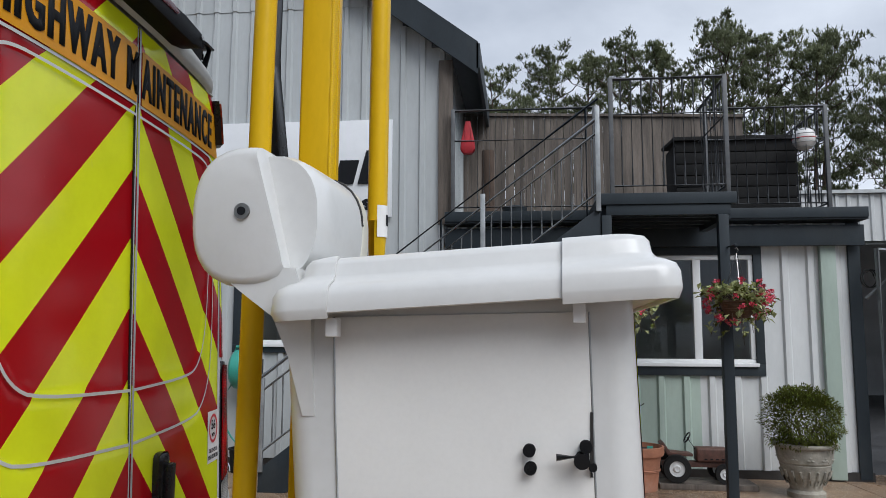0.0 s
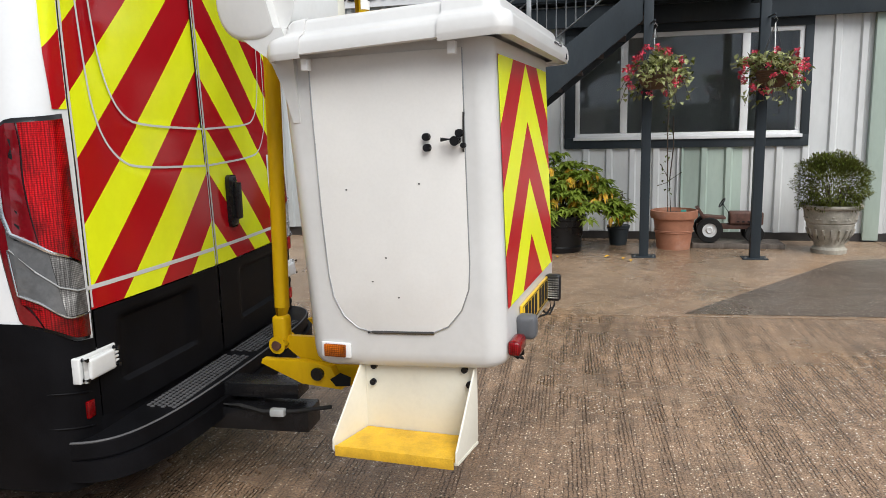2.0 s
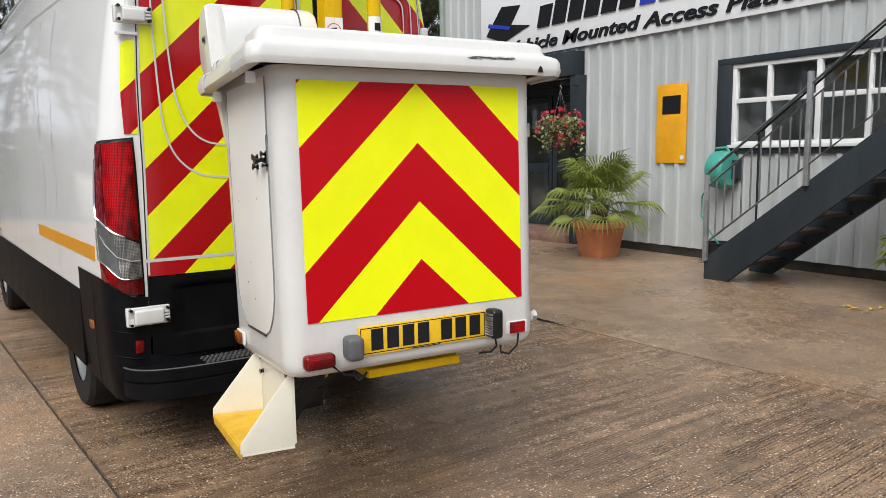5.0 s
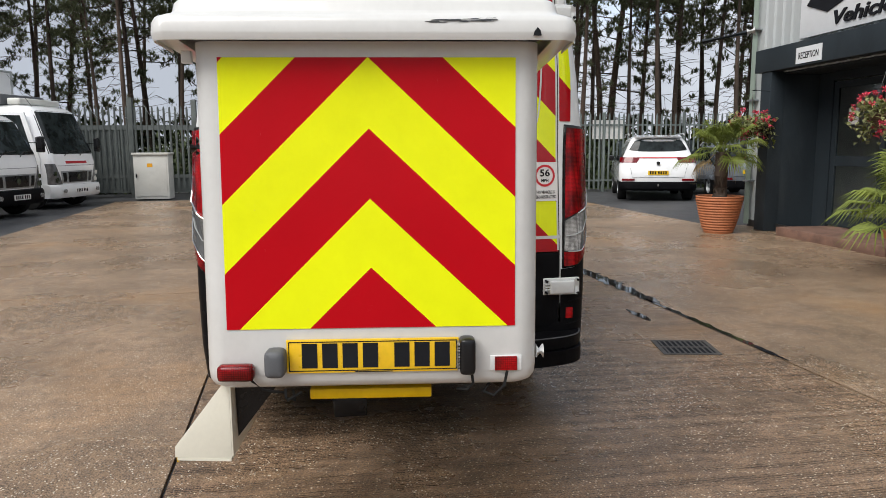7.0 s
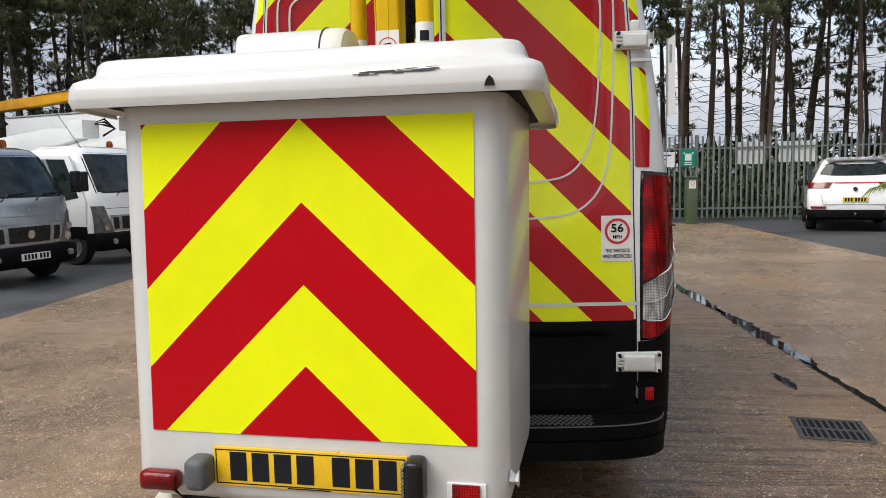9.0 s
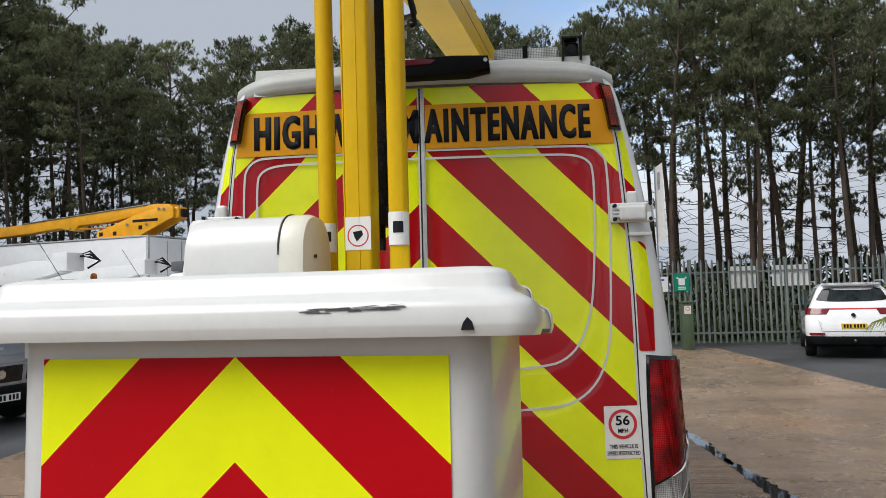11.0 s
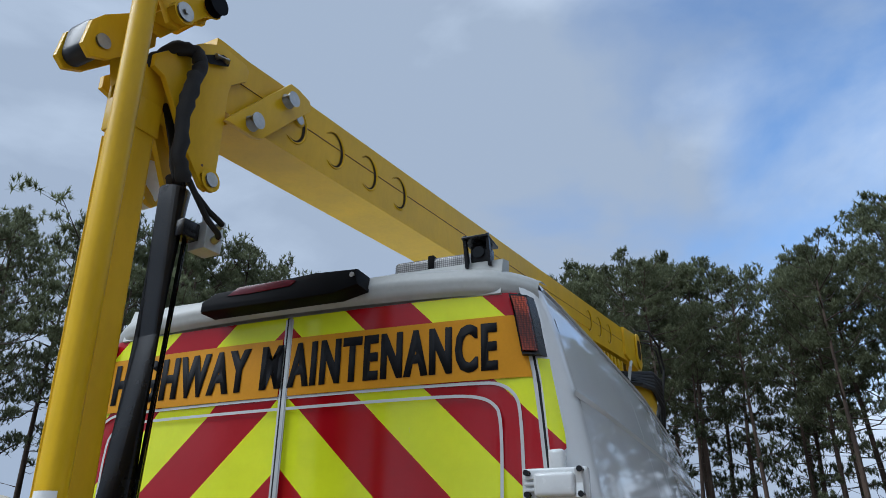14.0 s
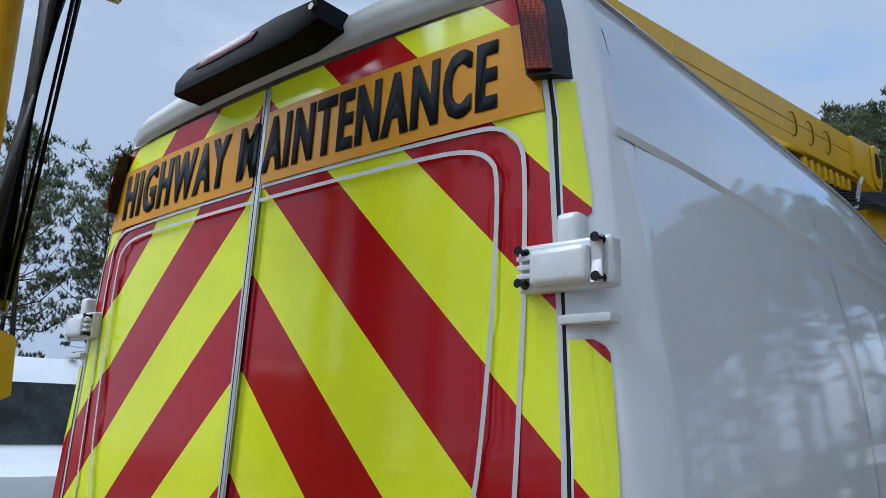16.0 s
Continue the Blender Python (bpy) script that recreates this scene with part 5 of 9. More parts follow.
# lamps
for s in (-1, 1):
    lo, hi = (2.378, 2.550)
    amb = part("corner_marker", bmesh.new(), M["gloss_black"], van, "tall amber corner marker lamp")
    bm = loft(bmesh.new(), [[(rear_x(y, z, dx), s * y, z) for y, dx in ((e - 0.025, 0.004), (e - 0.022, 0.030), (e + 0.020, 0.026), (e + 0.038, -0.012))] for z in span(lo, hi, 6) for e in (table(E_TAB, z) + 0.004,)], close=True)
    bmesh.ops.recalc_face_normals(bm, faces=bm.faces[:])
    bm.to_mesh(amb.data)
    bm.free()
    bm = loft(bmesh.new(), [[(rear_x(y, z, dx), s * y, z) for y, dx in ((e - 0.018, 0.026), (e - 0.016, 0.038), (e + 0.016, 0.034), (e + 0.018, 0.022))] for z in span(lo + 0.008, hi - 0.008, 6) for e in (table(E_TAB, z) + 0.004,)], close=True)
    bmesh.ops.recalc_face_normals(bm, faces=bm.faces[:])
    part("marker_lens", bm, M["lens_orange"], amb, "orange ribbed lens", 40)

    def lamp(y, z, proud, s=s):
        w = half_w(z)
        if y <= w:
            return (rear_x(y, z, proud), s * (y + 0.2 * proud * max(0, (y - w + 0.1) / 0.1)), z)
        return (-0.635 - 0.030 - RW - (y - w), s * (w + proud * 0.7), z)

    def lamp_edge(z):
        """Inner and outer edge of the lamp: the outer one runs on round the corner."""
        inner = 0.838
        k = (z - 0.80) / 0.72
        outer = half_w(z) + (0.02 + 0.09 * math.sin(min(1.0, max(0.0, k * 1.15)) * math.pi * 0.62))
        return inner, outer

    tl = part("tail_lamp", bmesh.new(), M["gloss_black"], van, "tall red and clear tail lamp on the rear corner")

    def arc_z(u):
        return 1.048 + 0.10 * u + 0.9 * max(0.0, u - 0.5) ** 2

    def foot_z(u):
        return 0.897 + 0.78 * max(0.0, u - 0.5) ** 2

    def wide_edge(z):
        a, b = lamp_edge(z)
        return a, a + (b - a) * 0.86

    def lens_between(f0, f1, u0, u1, proud, bow=0.012, nu=16, nz=16):
        def f(u, v):
            uu = u0 + (u1 - u0) * u
            z = f0(uu) + (f1(uu) - f0(uu)) * v
            a, b = wide_edge(z)
            return lamp(a + (b - a) * uu, z, proud + bow * math.sin(math.pi * min(1, max(0, uu))))
        bm = sheet(bmesh.new(), f, span(0, 1, nu), span(0, 1, nz))
        bmesh.ops.recalc_face_normals(bm, faces=bm.faces[:])
        return thicken(bm, 0.006)

    def top_edge(u):
        return 1.522 - 0.02 * u - 0.16 * max(0.0, u - 0.62) ** 1.3

    def low_edge(u):
        return 0.802 + 0.02 * u + 0.16 * max(0.0, u - 0.45) ** 1.4
    bm = lens_between(low_edge, top_edge, -0.03, 1.03, 0.002)
    bm.to_mesh(tl.data)
    bm.free()
    tl.data.polygons.foreach_set("use_smooth", [True] * len(tl.data.polygons))
    part("outer_lens", lens_between(lambda u: low_edge(u) + 0.012, lambda u: top_edge(u) - 0.012, 0.835, 0.985, 0.010, nu=6), M["lens_deep"], tl, "deep red outer lens", 50)
    part("stop_lens", lens_between(lambda u: arc_z(u) + 0.006, lambda u: top_edge(u) - 0.014, 0.03, 0.60, 0.012), M["lens_red"], tl, "red lens with small prisms", 50)
    part("position_lens", lens_between(lambda u: arc_z(u) + 0.006, lambda u: top_edge(u) - 0.014, 0.61, 0.825, 0.012), M["lens_deep"], tl, "deep red side lens", 50)
    part("fog_lens", lens_between(lambda u: low_edge(u) + 0.012, lambda u: foot_z(u) - 0.008, 0.03, 0.825, 0.012), M["lens_red"], tl, "red lens", 50)
    part("reversing_lens", lens_between(lambda u: foot_z(u), lambda u: arc_z(u) - 0.004, 0.03, 0.545, 0.012), M["lens_clear"], tl, "clear prism lens", 50)
    part("smoked_lens", lens_between(lambda u: foot_z(u), lambda u: arc_z(u) - 0.004, 0.55, 0.825, 0.012), M["lens_grey"], tl, "smoked clear lens", 50)

    def line_on(rows, lift=0.019):
        out = []
        for u, z in rows:
            a, b = wide_edge(z)
            out.append(lamp(a + (b - a) * u, z, lift + 0.012 * math.sin(math.pi * u)))
        return out
    rows = [(u, arc_z(u) + 0.001) for u in span(0.30, 0.815, 12)] + [(0.826, z) for z in span(arc_z(0.826) + 0.02, 1.43, 8)]
    part("chrome_arc", tube(bmesh.new(), line_on(rows), [0.002 + 0.005 * math.sin(math.pi * i / 19) for i in range(20)], 6), M["chrome"], tl, "bright curved trim in the lamp")
    part("chrome_arc", tube(bmesh.new(), line_on([(u, foot_z(u) - 0.003) for u in span(0.06, 0.83, 14)] + [(0.83, 1.05), (0.83, 1.12)]), 0.003, 6), M["chrome"], tl)
    part("inner_trim", tube(bmesh.new(), line_on([(0.80, 1.12), (0.70, 1.05), (0.55, 0.995), (0.3, 0.975), (0.06, 0.972)]), 0.0025, 6), M["galv_pale"], tl, "thin pale trim line")

# bumper, step and tow gear
for s in (-1, 1):
    def corner(u, z, s=s):
        e, w = table(E_TAB, z) + 0.010, half_w(z)
        if u < 0.6:
            y = e + (w - e) * u / 0.6
            return (rear_x(y, z, 0.010), s * y, z)
        return (-0.79 - (u - 0.6) * 1.4, s * (w + 0.004), z)
    def corner_up(u, v):
        k = min(1.0, u / 0.6)
        return corner(u, 0.30 + v * (0.500 + 0.016 * k + 0.16 * max(0.0, k - 0.45) ** 1.4))
    bm = sheet(bmesh.new(), corner_up, span(0, 1, 26), span(0, 1, 12))
    bmesh.ops.recalc_face_normals(bm, faces=bm.faces[:])
    part("bumper_corner", bm, M["black"], van, "black plastic bumper corner", 45)
    for zz, n_ in ((0.635, 0.055), (0.515, 0.06)):
        part("bumper_crease", tube(bmesh.new(), [(rear_x(y, zz, 0.011), s * y, zz + 0.012 * k) for k, y in zip(span(-1, 1, 9), span(0.86, 0.975, 9))], [0.001] + [0.004] * 7 + [0.001], 6), M["black"], van)
    part("bumper_seam", tube(bmesh.new(), [(-1.02 - 0.10 * (0.8 - zz), s * (half_w(zz) + 0.005), zz) for zz in span(0.31, 0.80, 8)], 0.004, 5), M["rubber"], van)
    part("side_sill", boxed(-6.0, -1.35, *sorted((s * 0.975, s * 0.992)), 0.34, 0.76, 0.006), M["black"], van, "black plastic sill")
    x = rear_x(0.88, 0.56)
    part("rear_reflector", boxed(x - 0.01, x + 0.016, *sorted((s * 0.855, s * 0.893)), 0.535, 0.595, 0.005), M["lens_red"], van, "small square red reflector")
    part("side_marker", boxed(-1.12, -1.04, *sorted((s * 0.986, s * 0.998)), 0.60, 0.64, 0.004), M["lens_amber"], van)
    part("side_reflective_strip", boxed(-2.6, -0.93, *sorted((s * 0.984, s * 0.9875)), 0.955, 1.025), M["amber_band"], van, "amber reflective strip on the side")
    rows = []
    for i, x in enumerate(span(-0.775, -4.8, 24)):
        k = 0.4 if i == 0 else 1.0
        z = 2.289
        fl = flare(x, z)
        rows.append([(x, s * (half_w(z + 0.008) + fl - 0.001), z + 0.008), (x, s * (half_w(z + 0.004) + fl + 0.008 * k), z + 0.004), (x, s * (half_w(z - 0.010) + fl - 0.001), z - 0.010)])
    bm = loft(bmesh.new(), rows, close=False, caps=(False, False))
    bmesh.ops.recalc_face_normals(bm, faces=bm.faces[:])
    part("side_crease", bm, M["paint"], van, "pressed crease along the side", 20)
    for x in (-1.90, -2.28, -3.6):
        part("panel_seam", ribbon([(x, z) for z in span(0.8, 2.56, 16)], 0.006, lambda a, z, s=s: (a, s * (half_w(z) + flare(a, z) + 0.0012), z)), M["galv_pale"], van, "fine seam between side panels")
    part("roof_gutter", tube(bmesh.new(), [(x, s * (0.754 + flare(x, 2.59)), 2.590) for x in span(-0.82, -4.8, 24)], 0.005, 6), M["galv_pale"], van)
step = part("rear_step", bmesh.new(), M["black"], van, "long black rear step with raised treads")
pts = [(-0.78, -0.955), (-0.62, -0.93), (-0.53, -0.82), (-0.485, -0.55), (-0.475, 0.0), (-0.485, 0.55), (-0.53, 0.82), (-0.62, 0.93), (-0.78, 0.955)]
pts = smooth_line(pts, 3)
bm = prismed(pts, "z", 0.405, 0.470, 0.008)
prism(bm, [(a + (0.02 if a > -0.7 else 0), b) for a, b in pts], "z", 0.330, 0.404)
bm.to_mesh(step.data)
bm.free()
bm = bmesh.new()
rng = random.Random(2)
for i in range(52):
    for j in range(6):
        y = -0.62 + i * 0.0242 + (0.012 if j % 2 else 0)
        x = -0.632 + j * 0.022
        if abs(y) < 0.62 and not (0.02 < y < 0.07):
            box(bm, x - 0.0065, x + 0.0065, y - 0.0065, y + 0.0065, 0.4695, 0.4745)
tagged(part("tread_studs", bm, M["stud"], step, "rows of small worn tread studs", 0), kind="stuff")
# edge highlight of the step, drawn as a thin bead of paler grey
part("step_rim", tube(bmesh.new(), [(a - 0.006, b, 0.468) for a, b in pts[2:-2]], 0.0045, 6), M["stud"], step, "paler front edge with its highlight put into the colour")
part("bumper_core", boxed(-0.80, -0.66, -0.84, 0.84, 0.36, 0.52, 0.01), M["black"], van)
part("tow_beam", boxed(-1.6, -0.10, -0.36, -0.22, 0.285, 0.375, 0.008), M["ram"], van, "black steel support beam under the step")
part("tow_beam", boxed(-1.6, -0.16, -0.30, -0.18, 0.40, 0.46, 0.006), M["ram"], van)
part("cable", tube(bmesh.new(), [(-0.5, -0.34, 0.385), (-0.38, -0.37, 0.392), (-0.28, -0.38, 0.375), (-0.15, -0.37, 0.378), (0.0, -0.36, 0.40)], 0.008, 6), M["rubber"], van)
part("cable_joint", boxed(-0.245, -0.185, -0.400, -0.370, 0.362, 0.392, 0.006), M["galv_pale"], van)
# wheels
for x in (-1.75, -5.35):
    for s in (-1, 1):
        wh = part("wheel", bmesh.new(), M["rubber"], van, "black tyre on a grey steel wheel")
        bm = lathed([(0.20, -0.11), (0.33, -0.115), (0.352, -0.09), (0.356, 0.0), (0.352, 0.09), (0.33, 0.115), (0.20, 0.11)], 36)
        bmesh.ops.transform(bm, matrix=Matrix.Translation((x, s * 0.84, 0.356)) @ Matrix.Rotation(radians(90), 4, "X"), verts=bm.verts)
        bm.to_mesh(wh.data)
        bm.free()
        bm = lathed([(0.0, 0.06), (0.08, 0.075), (0.10, 0.04), (0.19, 0.03), (0.205, 0.095), (0.215, 0.1)], 24)
        bmesh.ops.transform(bm, matrix=Matrix.Translation((x, s * 0.84, 0.356)) @ Matrix.Rotation(radians(-90 * s), 4, "X"), verts=bm.verts)
        part("rim", bm, M["galv"], wh)

# the body as drawn is a little short and narrow: draw it out to its true size above the bumper
for ob in van.children_recursive:
    if ob.type == "MESH":
        for v in ob.data.vertices:
            v.co.y *= 1.012 + 0.023 * min(1.0, max(0.0, (v.co.z - 1.4) / 0.6))
            v.co.z += 0.038 * max(0.0, v.co.z - 0.9)

# the work basket: local x out of the rear face, y across, z up
TURN_B = pose(0.783, 2.176, 0, 0, 0, -4.25)
basket = thing("work_basket", "white fibreglass work basket with a chevron panel hanging behind the van", "basket", TURN_B)


def u_lo(z):
    return -0.664 - 0.070 * (z - 0.70)


def u_hi(z):
    return 0.022 - 0.034 * (z - 0.70)


rings = []
for z, i, r in ((0.690, 0.055, 0.05), (0.694, 0.030, 0.06), (0.704, 0.012, 0.07), (0.722, 0.003, 0.07), (0.75, 0.0, 0.07), (1.0, 0.0, 0.068), (1.4, 0.0, 0.062), (1.74, 0.0, 0.058)):
    rings.append(rrect(u_lo(z) + i, u_hi(z) - i, -0.508 + i, 0.508 - i, r, lambda x, y, z=z: z + (0.035 * (x + 0.62) / 0.64 - 0.02) * max(0, (1.0 - z) / 0.3) * 0.9, 7))
bm = loft(bmesh.new(), rings, caps=(True, False))
bmesh.ops.recalc_face_normals(bm, faces=bm.faces[:])
part("shell", bm, M["white"], basket, "white moulded shell", 50)
bm = loft(bmesh.new(), [[(x * 0.97 - 0.01, y * 0.97, z) for x, y, z in rings[k]] for k in (1, 6, 7)], caps=(True, False))
part("inner_shell", bm, M["white"], basket, "", 50)


def lid_z(u):
    return 0.058 * (u + 0.34)


def lid_ring(grow, z, r, u0=-0.722, u1=0.062):
    return rrect(u0 - grow, u1 + grow, -0.598 - grow, 0.598 + grow, r, lambda x, y, z=z: z + lid_z(x), 8)


PROF = ((-0.055, 1.724), (-0.006, 1.720), (0.0, 1.722), (0.0, 1.728), (-0.002, 1.754), (-0.009, 1.770), (-0.026, 1.780), (-0.040, 1.785), (-0.048, 1.796), (-0.052, 1.818), (-0.060, 1.829), (-0.078, 1.835), (-0.30, 1.840))
bm = loft(bmesh.new(), [lid_ring(g, z, 0.045 if g > -0.05 else 0.04) for g, z in PROF[:-1]], caps=(False, False))
loft(bm, [lid_ring(-0.078, 1.835, 0.04), lid_ring(-0.12, 1.838, 0.04)], caps=(False, True))
bmesh.ops.recalc_face_normals(bm, faces=bm.faces[:])
lid = part("lid", bm, M["white"], basket, "white moulded lid with a stepped rim", 50)


bm = bmesh.new()
rows = []
for g, z in PROF[1:-1]:
    gg = g + 0.007
    full = rrect(-0.722 - gg, 0.062 + gg, -0.598 - gg, 0.598 + gg, 0.05, lambda x, y, z=z: z + lid_z(x) + (0.006 if z > 1.72 else -0.010), 8)
    ring = [p for p in full if p[0] > -0.2]
    ys = sorted(ring, key=lambda p: math.atan2(p[1], p[0] + 0.5))
    zz = z + (0.006 if z > 1.72 else -0.010)
    rows.append([(-0.148, -0.598 - gg, zz + lid_z(-0.148))] + ys + [(-0.148, 0.598 + gg, zz + lid_z(-0.148))])
loft(bm, rows, close=False, caps=(False, False))
bmesh.ops.recalc_face_normals(bm, faces=bm.faces[:])
thicken(bm, 0.004)
part("lid_end_piece", bm, M["white"], lid, "separate end moulding of the lid", 50)
bm = bmesh.new()
rows = []
for g, z in PROF[1:-1]:
    gg = g + 0.005
    full = rrect(-0.722 - gg, 0.062 + gg, -0.598 - gg, 0.598 + gg, 0.05, lambda x, y, z=z: z + lid_z(x) + (0.004 if z > 1.72 else -0.010), 8)
    ring = sorted([p for p in full if p[0] < -0.5], key=lambda p: math.atan2(p[1], -(p[0] + 0.3)))
    zz = z + (0.004 if z > 1.72 else -0.010)
    rows.append([(-0.597, -0.598 - gg, zz + lid_z(-0.597))] + ring + [(-0.597, 0.598 + gg, zz + lid_z(-0.597))])
loft(bm, rows, close=False, caps=(False, False))
bmesh.ops.recalc_face_normals(bm, faces=bm.faces[:])
thicken(bm, 0.004)
part("lid_hinge_piece", bm, M["white"], lid, "separate end moulding of the lid", 50)
for u in (-0.60, -0.118):
    part("lid_clip", boxed(u - 0.012, u + 0.012, -0.565, -0.535, 1.675 + lid_z(u), 1.712 + lid_z(u), 0.003), M["upvc"], lid)
# scrape on the rim
rng = random.Random(5)
for i in range(22):
    v = 0.155 + 0.185 * rng.random()
    z = 1.756 + 0.010 * rng.random() + (v - 0.155) * 0.02 + lid_z(0.062)
    k = 0.02 + 0.035 * rng.random()
    bm = prismed([(v, z), (v + k, z + 0.002 * rng.random()), (v + k * 0.9, z + 0.0012 + 0.002 * rng.random()), (v + k * 0.1, z + 0.0012)], "x", 0.0655, 0.0692)
    part("scrape_mark", bm, M["pod_grey"], lid, "" if i else "dark scrape in the white gelcoat", 0)
part("chip", prismed([(0.472, 1.745), (0.496, 1.745), (0.492, 1.760), (0.484, 1.768), (0.476, 1.758)], "x", 0.0680, 0.0712), M["ink"], lid, "dark chip on the lid edge", 0)

# side door: flush panel with a seam and a gap under it
SEAM = [(-0.612, 1.70), (-0.605, 1.50), (-0.590, 1.20), (-0.574, 1.00), (-0.560, 0.925), (-0.525, 0.86), (-0.475, 0.822), (-0.43, 0.812), (-0.21, 0.822), (-0.16, 0.845), (-0.115, 0.90), (-0.090, 0.97), (-0.086, 1.05), (-0.094, 1.40), (-0.100, 1.71)]
door_panel = part("access_door", prismed([(u, z) for u, z in SEAM], "y", -0.512, -0.5085, 0.0015), M["door_white"], basket, "flush white side door panel")


def seam_line(pts, r, mat_, parent, name="seam", y=-0.5115):
    fine = dense(pts, 0.02)
    return part(name, tube(bmesh.new(), [(u, y, z) for u, z in fine], r, 5), mat_, parent)


seam_line(SEAM, 0.0022, M["galv"], door_panel)
seam_line([(-0.44, 0.810), (-0.38, 0.8125), (-0.30, 0.8155), (-0.21, 0.820)], 0.0055, M["joint"], door_panel, "door_gap")
seam_line([(-0.100, 1.40), (-0.098, 1.52)], 0.004, M["joint"], door_panel, "door_gap")
for u, z, r in ((-0.216, 1.447, 0.012), (-0.214, 1.414, 0.012), (-0.110, 1.457, 0.012), (-0.098, 1.420, 0.008)):
    part("knob", bar((u, -0.512, z), (u, -0.530, z), r, 14), M["gloss_black"], door_panel, "black plastic bolt cap")
bm = bar((-0.165, -0.535, 1.438), (-0.105, -0.528, 1.440), 0.007, 10)
tube(bm, [(-0.118, -0.512, 1.436), (-0.118, -0.550, 1.434)], [0.012, 0.015], 14)
part("latch", bm, M["gloss_black"], door_panel, "black turn latch")
for u, z in ((-0.37, 1.06), (-0.33, 0.93), (-0.50, 1.28), (-0.42, 0.98), (-0.25, 1.30)):
    part("chip", boxed(u, u + 0.006, -0.513, -0.5118, z, z + 0.004), M["joint"], door_panel, smooth=0)

# rear chevron panel, plate and lamps
bm = bmesh.new()
sheet(bm, lambda a, b: (u_hi(b) + 0.003, a, b), span(-0.434, 0.434, 3), span(0.894, 1.694, 3))
bmesh.ops.recalc_face_normals(bm, faces=bm.faces[:])
part("chevron_panel", bm, M["chevron_bucket"], basket, "red and yellow reflective chevron panel", 0)
plate = part("number_plate", boxed(0.019, 0.029, -0.258, 0.262, 0.758, 0.862, 0.003), M["plate"], basket, "yellow number plate with black character bars")
bm = boxed(0.0292, 0.0296, -0.252, 0.256, 0.764, 0.767)
box(bm, 0.0292, 0.0296, -0.252, 0.256, 0.853, 0.856)
box(bm, 0.0292, 0.0296, -0.252, -0.249, 0.767, 0.853)
box(bm, 0.0292, 0.0296, 0.253, 0.256, 0.767, 0.853)
part("plate_border", bm, M["ink"], plate, smooth=0)
for i, y in enumerate((-0.212, -0.151, -0.090, -0.029, 0.066, 0.127, 0.188)):
    part("character_bar", boxed(0.0292, 0.0302, y, y + 0.046, 0.774, 0.850), M["ink"], plate, smooth=0)
part("dealer_bar", boxed(0.0292, 0.0298, -0.055, 0.06, 0.7595, 0.7625), M["ink"], plate, smooth=0)
pod = part("plate_lamp", boxed(0.015, 0.085, -0.318, -0.256, 0.757, 0.842, 0.022, 3), M["pod_grey"], basket, "grey rubber number plate lamp")
pod = part("plate_lamp", boxed(0.015, 0.080, 0.262, 0.310, 0.756, 0.868, 0.016, 3), M["gloss_black"], basket, "black number plate lamp with a ribbed lens")
bm = bmesh.new()
for i in range(9):
    z = 0.772 + i * 0.0095
    box(bm, 0.03, 0.074, 0.255, 0.2625, z, z + 0.005)
part("ribbed_lens", bm, M["lens_clear"], pod)
ml = part("rear_marker", boxed(0.018, 0.062, -0.462, -0.352, 0.742, 0.794, 0.018, 3), M["lens_red"], basket, "oblong red marker lamp")
bk = part("reflector_plate", boxed(0.018, 0.024, 0.358, 0.455, 0.754, 0.802, 0.002), M["upvc"], basket, "white backing plate of the reflector")
part("reflector", boxed(0.0242, 0.032, 0.372, 0.441, 0.756, 0.800, 0.003), M["lens_red"], bk, "red reflector")
sm = part("side_marker", boxed(-0.612, -0.504, -0.519, -0.508, 0.716, 0.768, 0.006), M["upvc"], basket, "white backing plate of the side marker")
part("marker_lens", boxed(-0.597, -0.519, -0.532, -0.5192, 0.720, 0.764, 0.005), M["lens_amber"], sm, "amber lens")
for pts in (((0.05, -0.36, 0.745), (0.045, -0.33, 0.715), (0.02, -0.30, 0.700), (0.0, -0.27, 0.69), (0.03, -0.26, 0.675), (0.0, -0.22, 0.69)),
            ((0.03, 0.30, 0.76), (0.035, 0.305, 0.72), (0.02, 0.29, 0.695), (-0.02, 0.26, 0.685)),
            ((0.03, 0.41, 0.755), (0.035, 0.40, 0.71), (0.02, 0.37, 0.675), (0.01, 0.34, 0.685), (-0.02, 0.36, 0.70)),
            ((0.0, -0.27, 0.70), (0.02, -0.265, 0.68), (0.01, -0.24, 0.668), (-0.02, -0.25, 0.69))):
    part("cable", tube(bmesh.new(), pts, 0.0045, 6), M["rubber"], basket)
part("side_fitting", bar((-0.03, 0.508, 0.80), (-0.03, 0.530, 0.80), 0.022, 12), M["upvc"], basket)

# folding step under the side door
foot = part("basket_step", boxed(-0.482, -0.082, -0.462, -0.456, 0.452, 0.712, 0.002), M["cream"], basket, "cream folded steel foot step")
SIDE = [(-0.462, 0.712), (-0.474, 0.704), (-0.646, 0.482), (-0.648, 0.446), (-0.462, 0.446)]
for u, k in ((-0.482, -0.042), (-0.088, -0.018)):
    bm = prismed(SIDE, "x", 0.0, 0.006, 0.0015)
    for v in bm.verts:
        v.co.x += u + k * (-0.462 - v.co.y) / 0.186
    part("cheek", bm, M["cream"], foot, "", 30)
part("tread_plate", prismed([(-0.484, -0.4635), (-0.080, -0.4635), (-0.098, -0.640), (-0.524, -0.640)], "z", 0.437, 0.4455), M["cream"], foot)
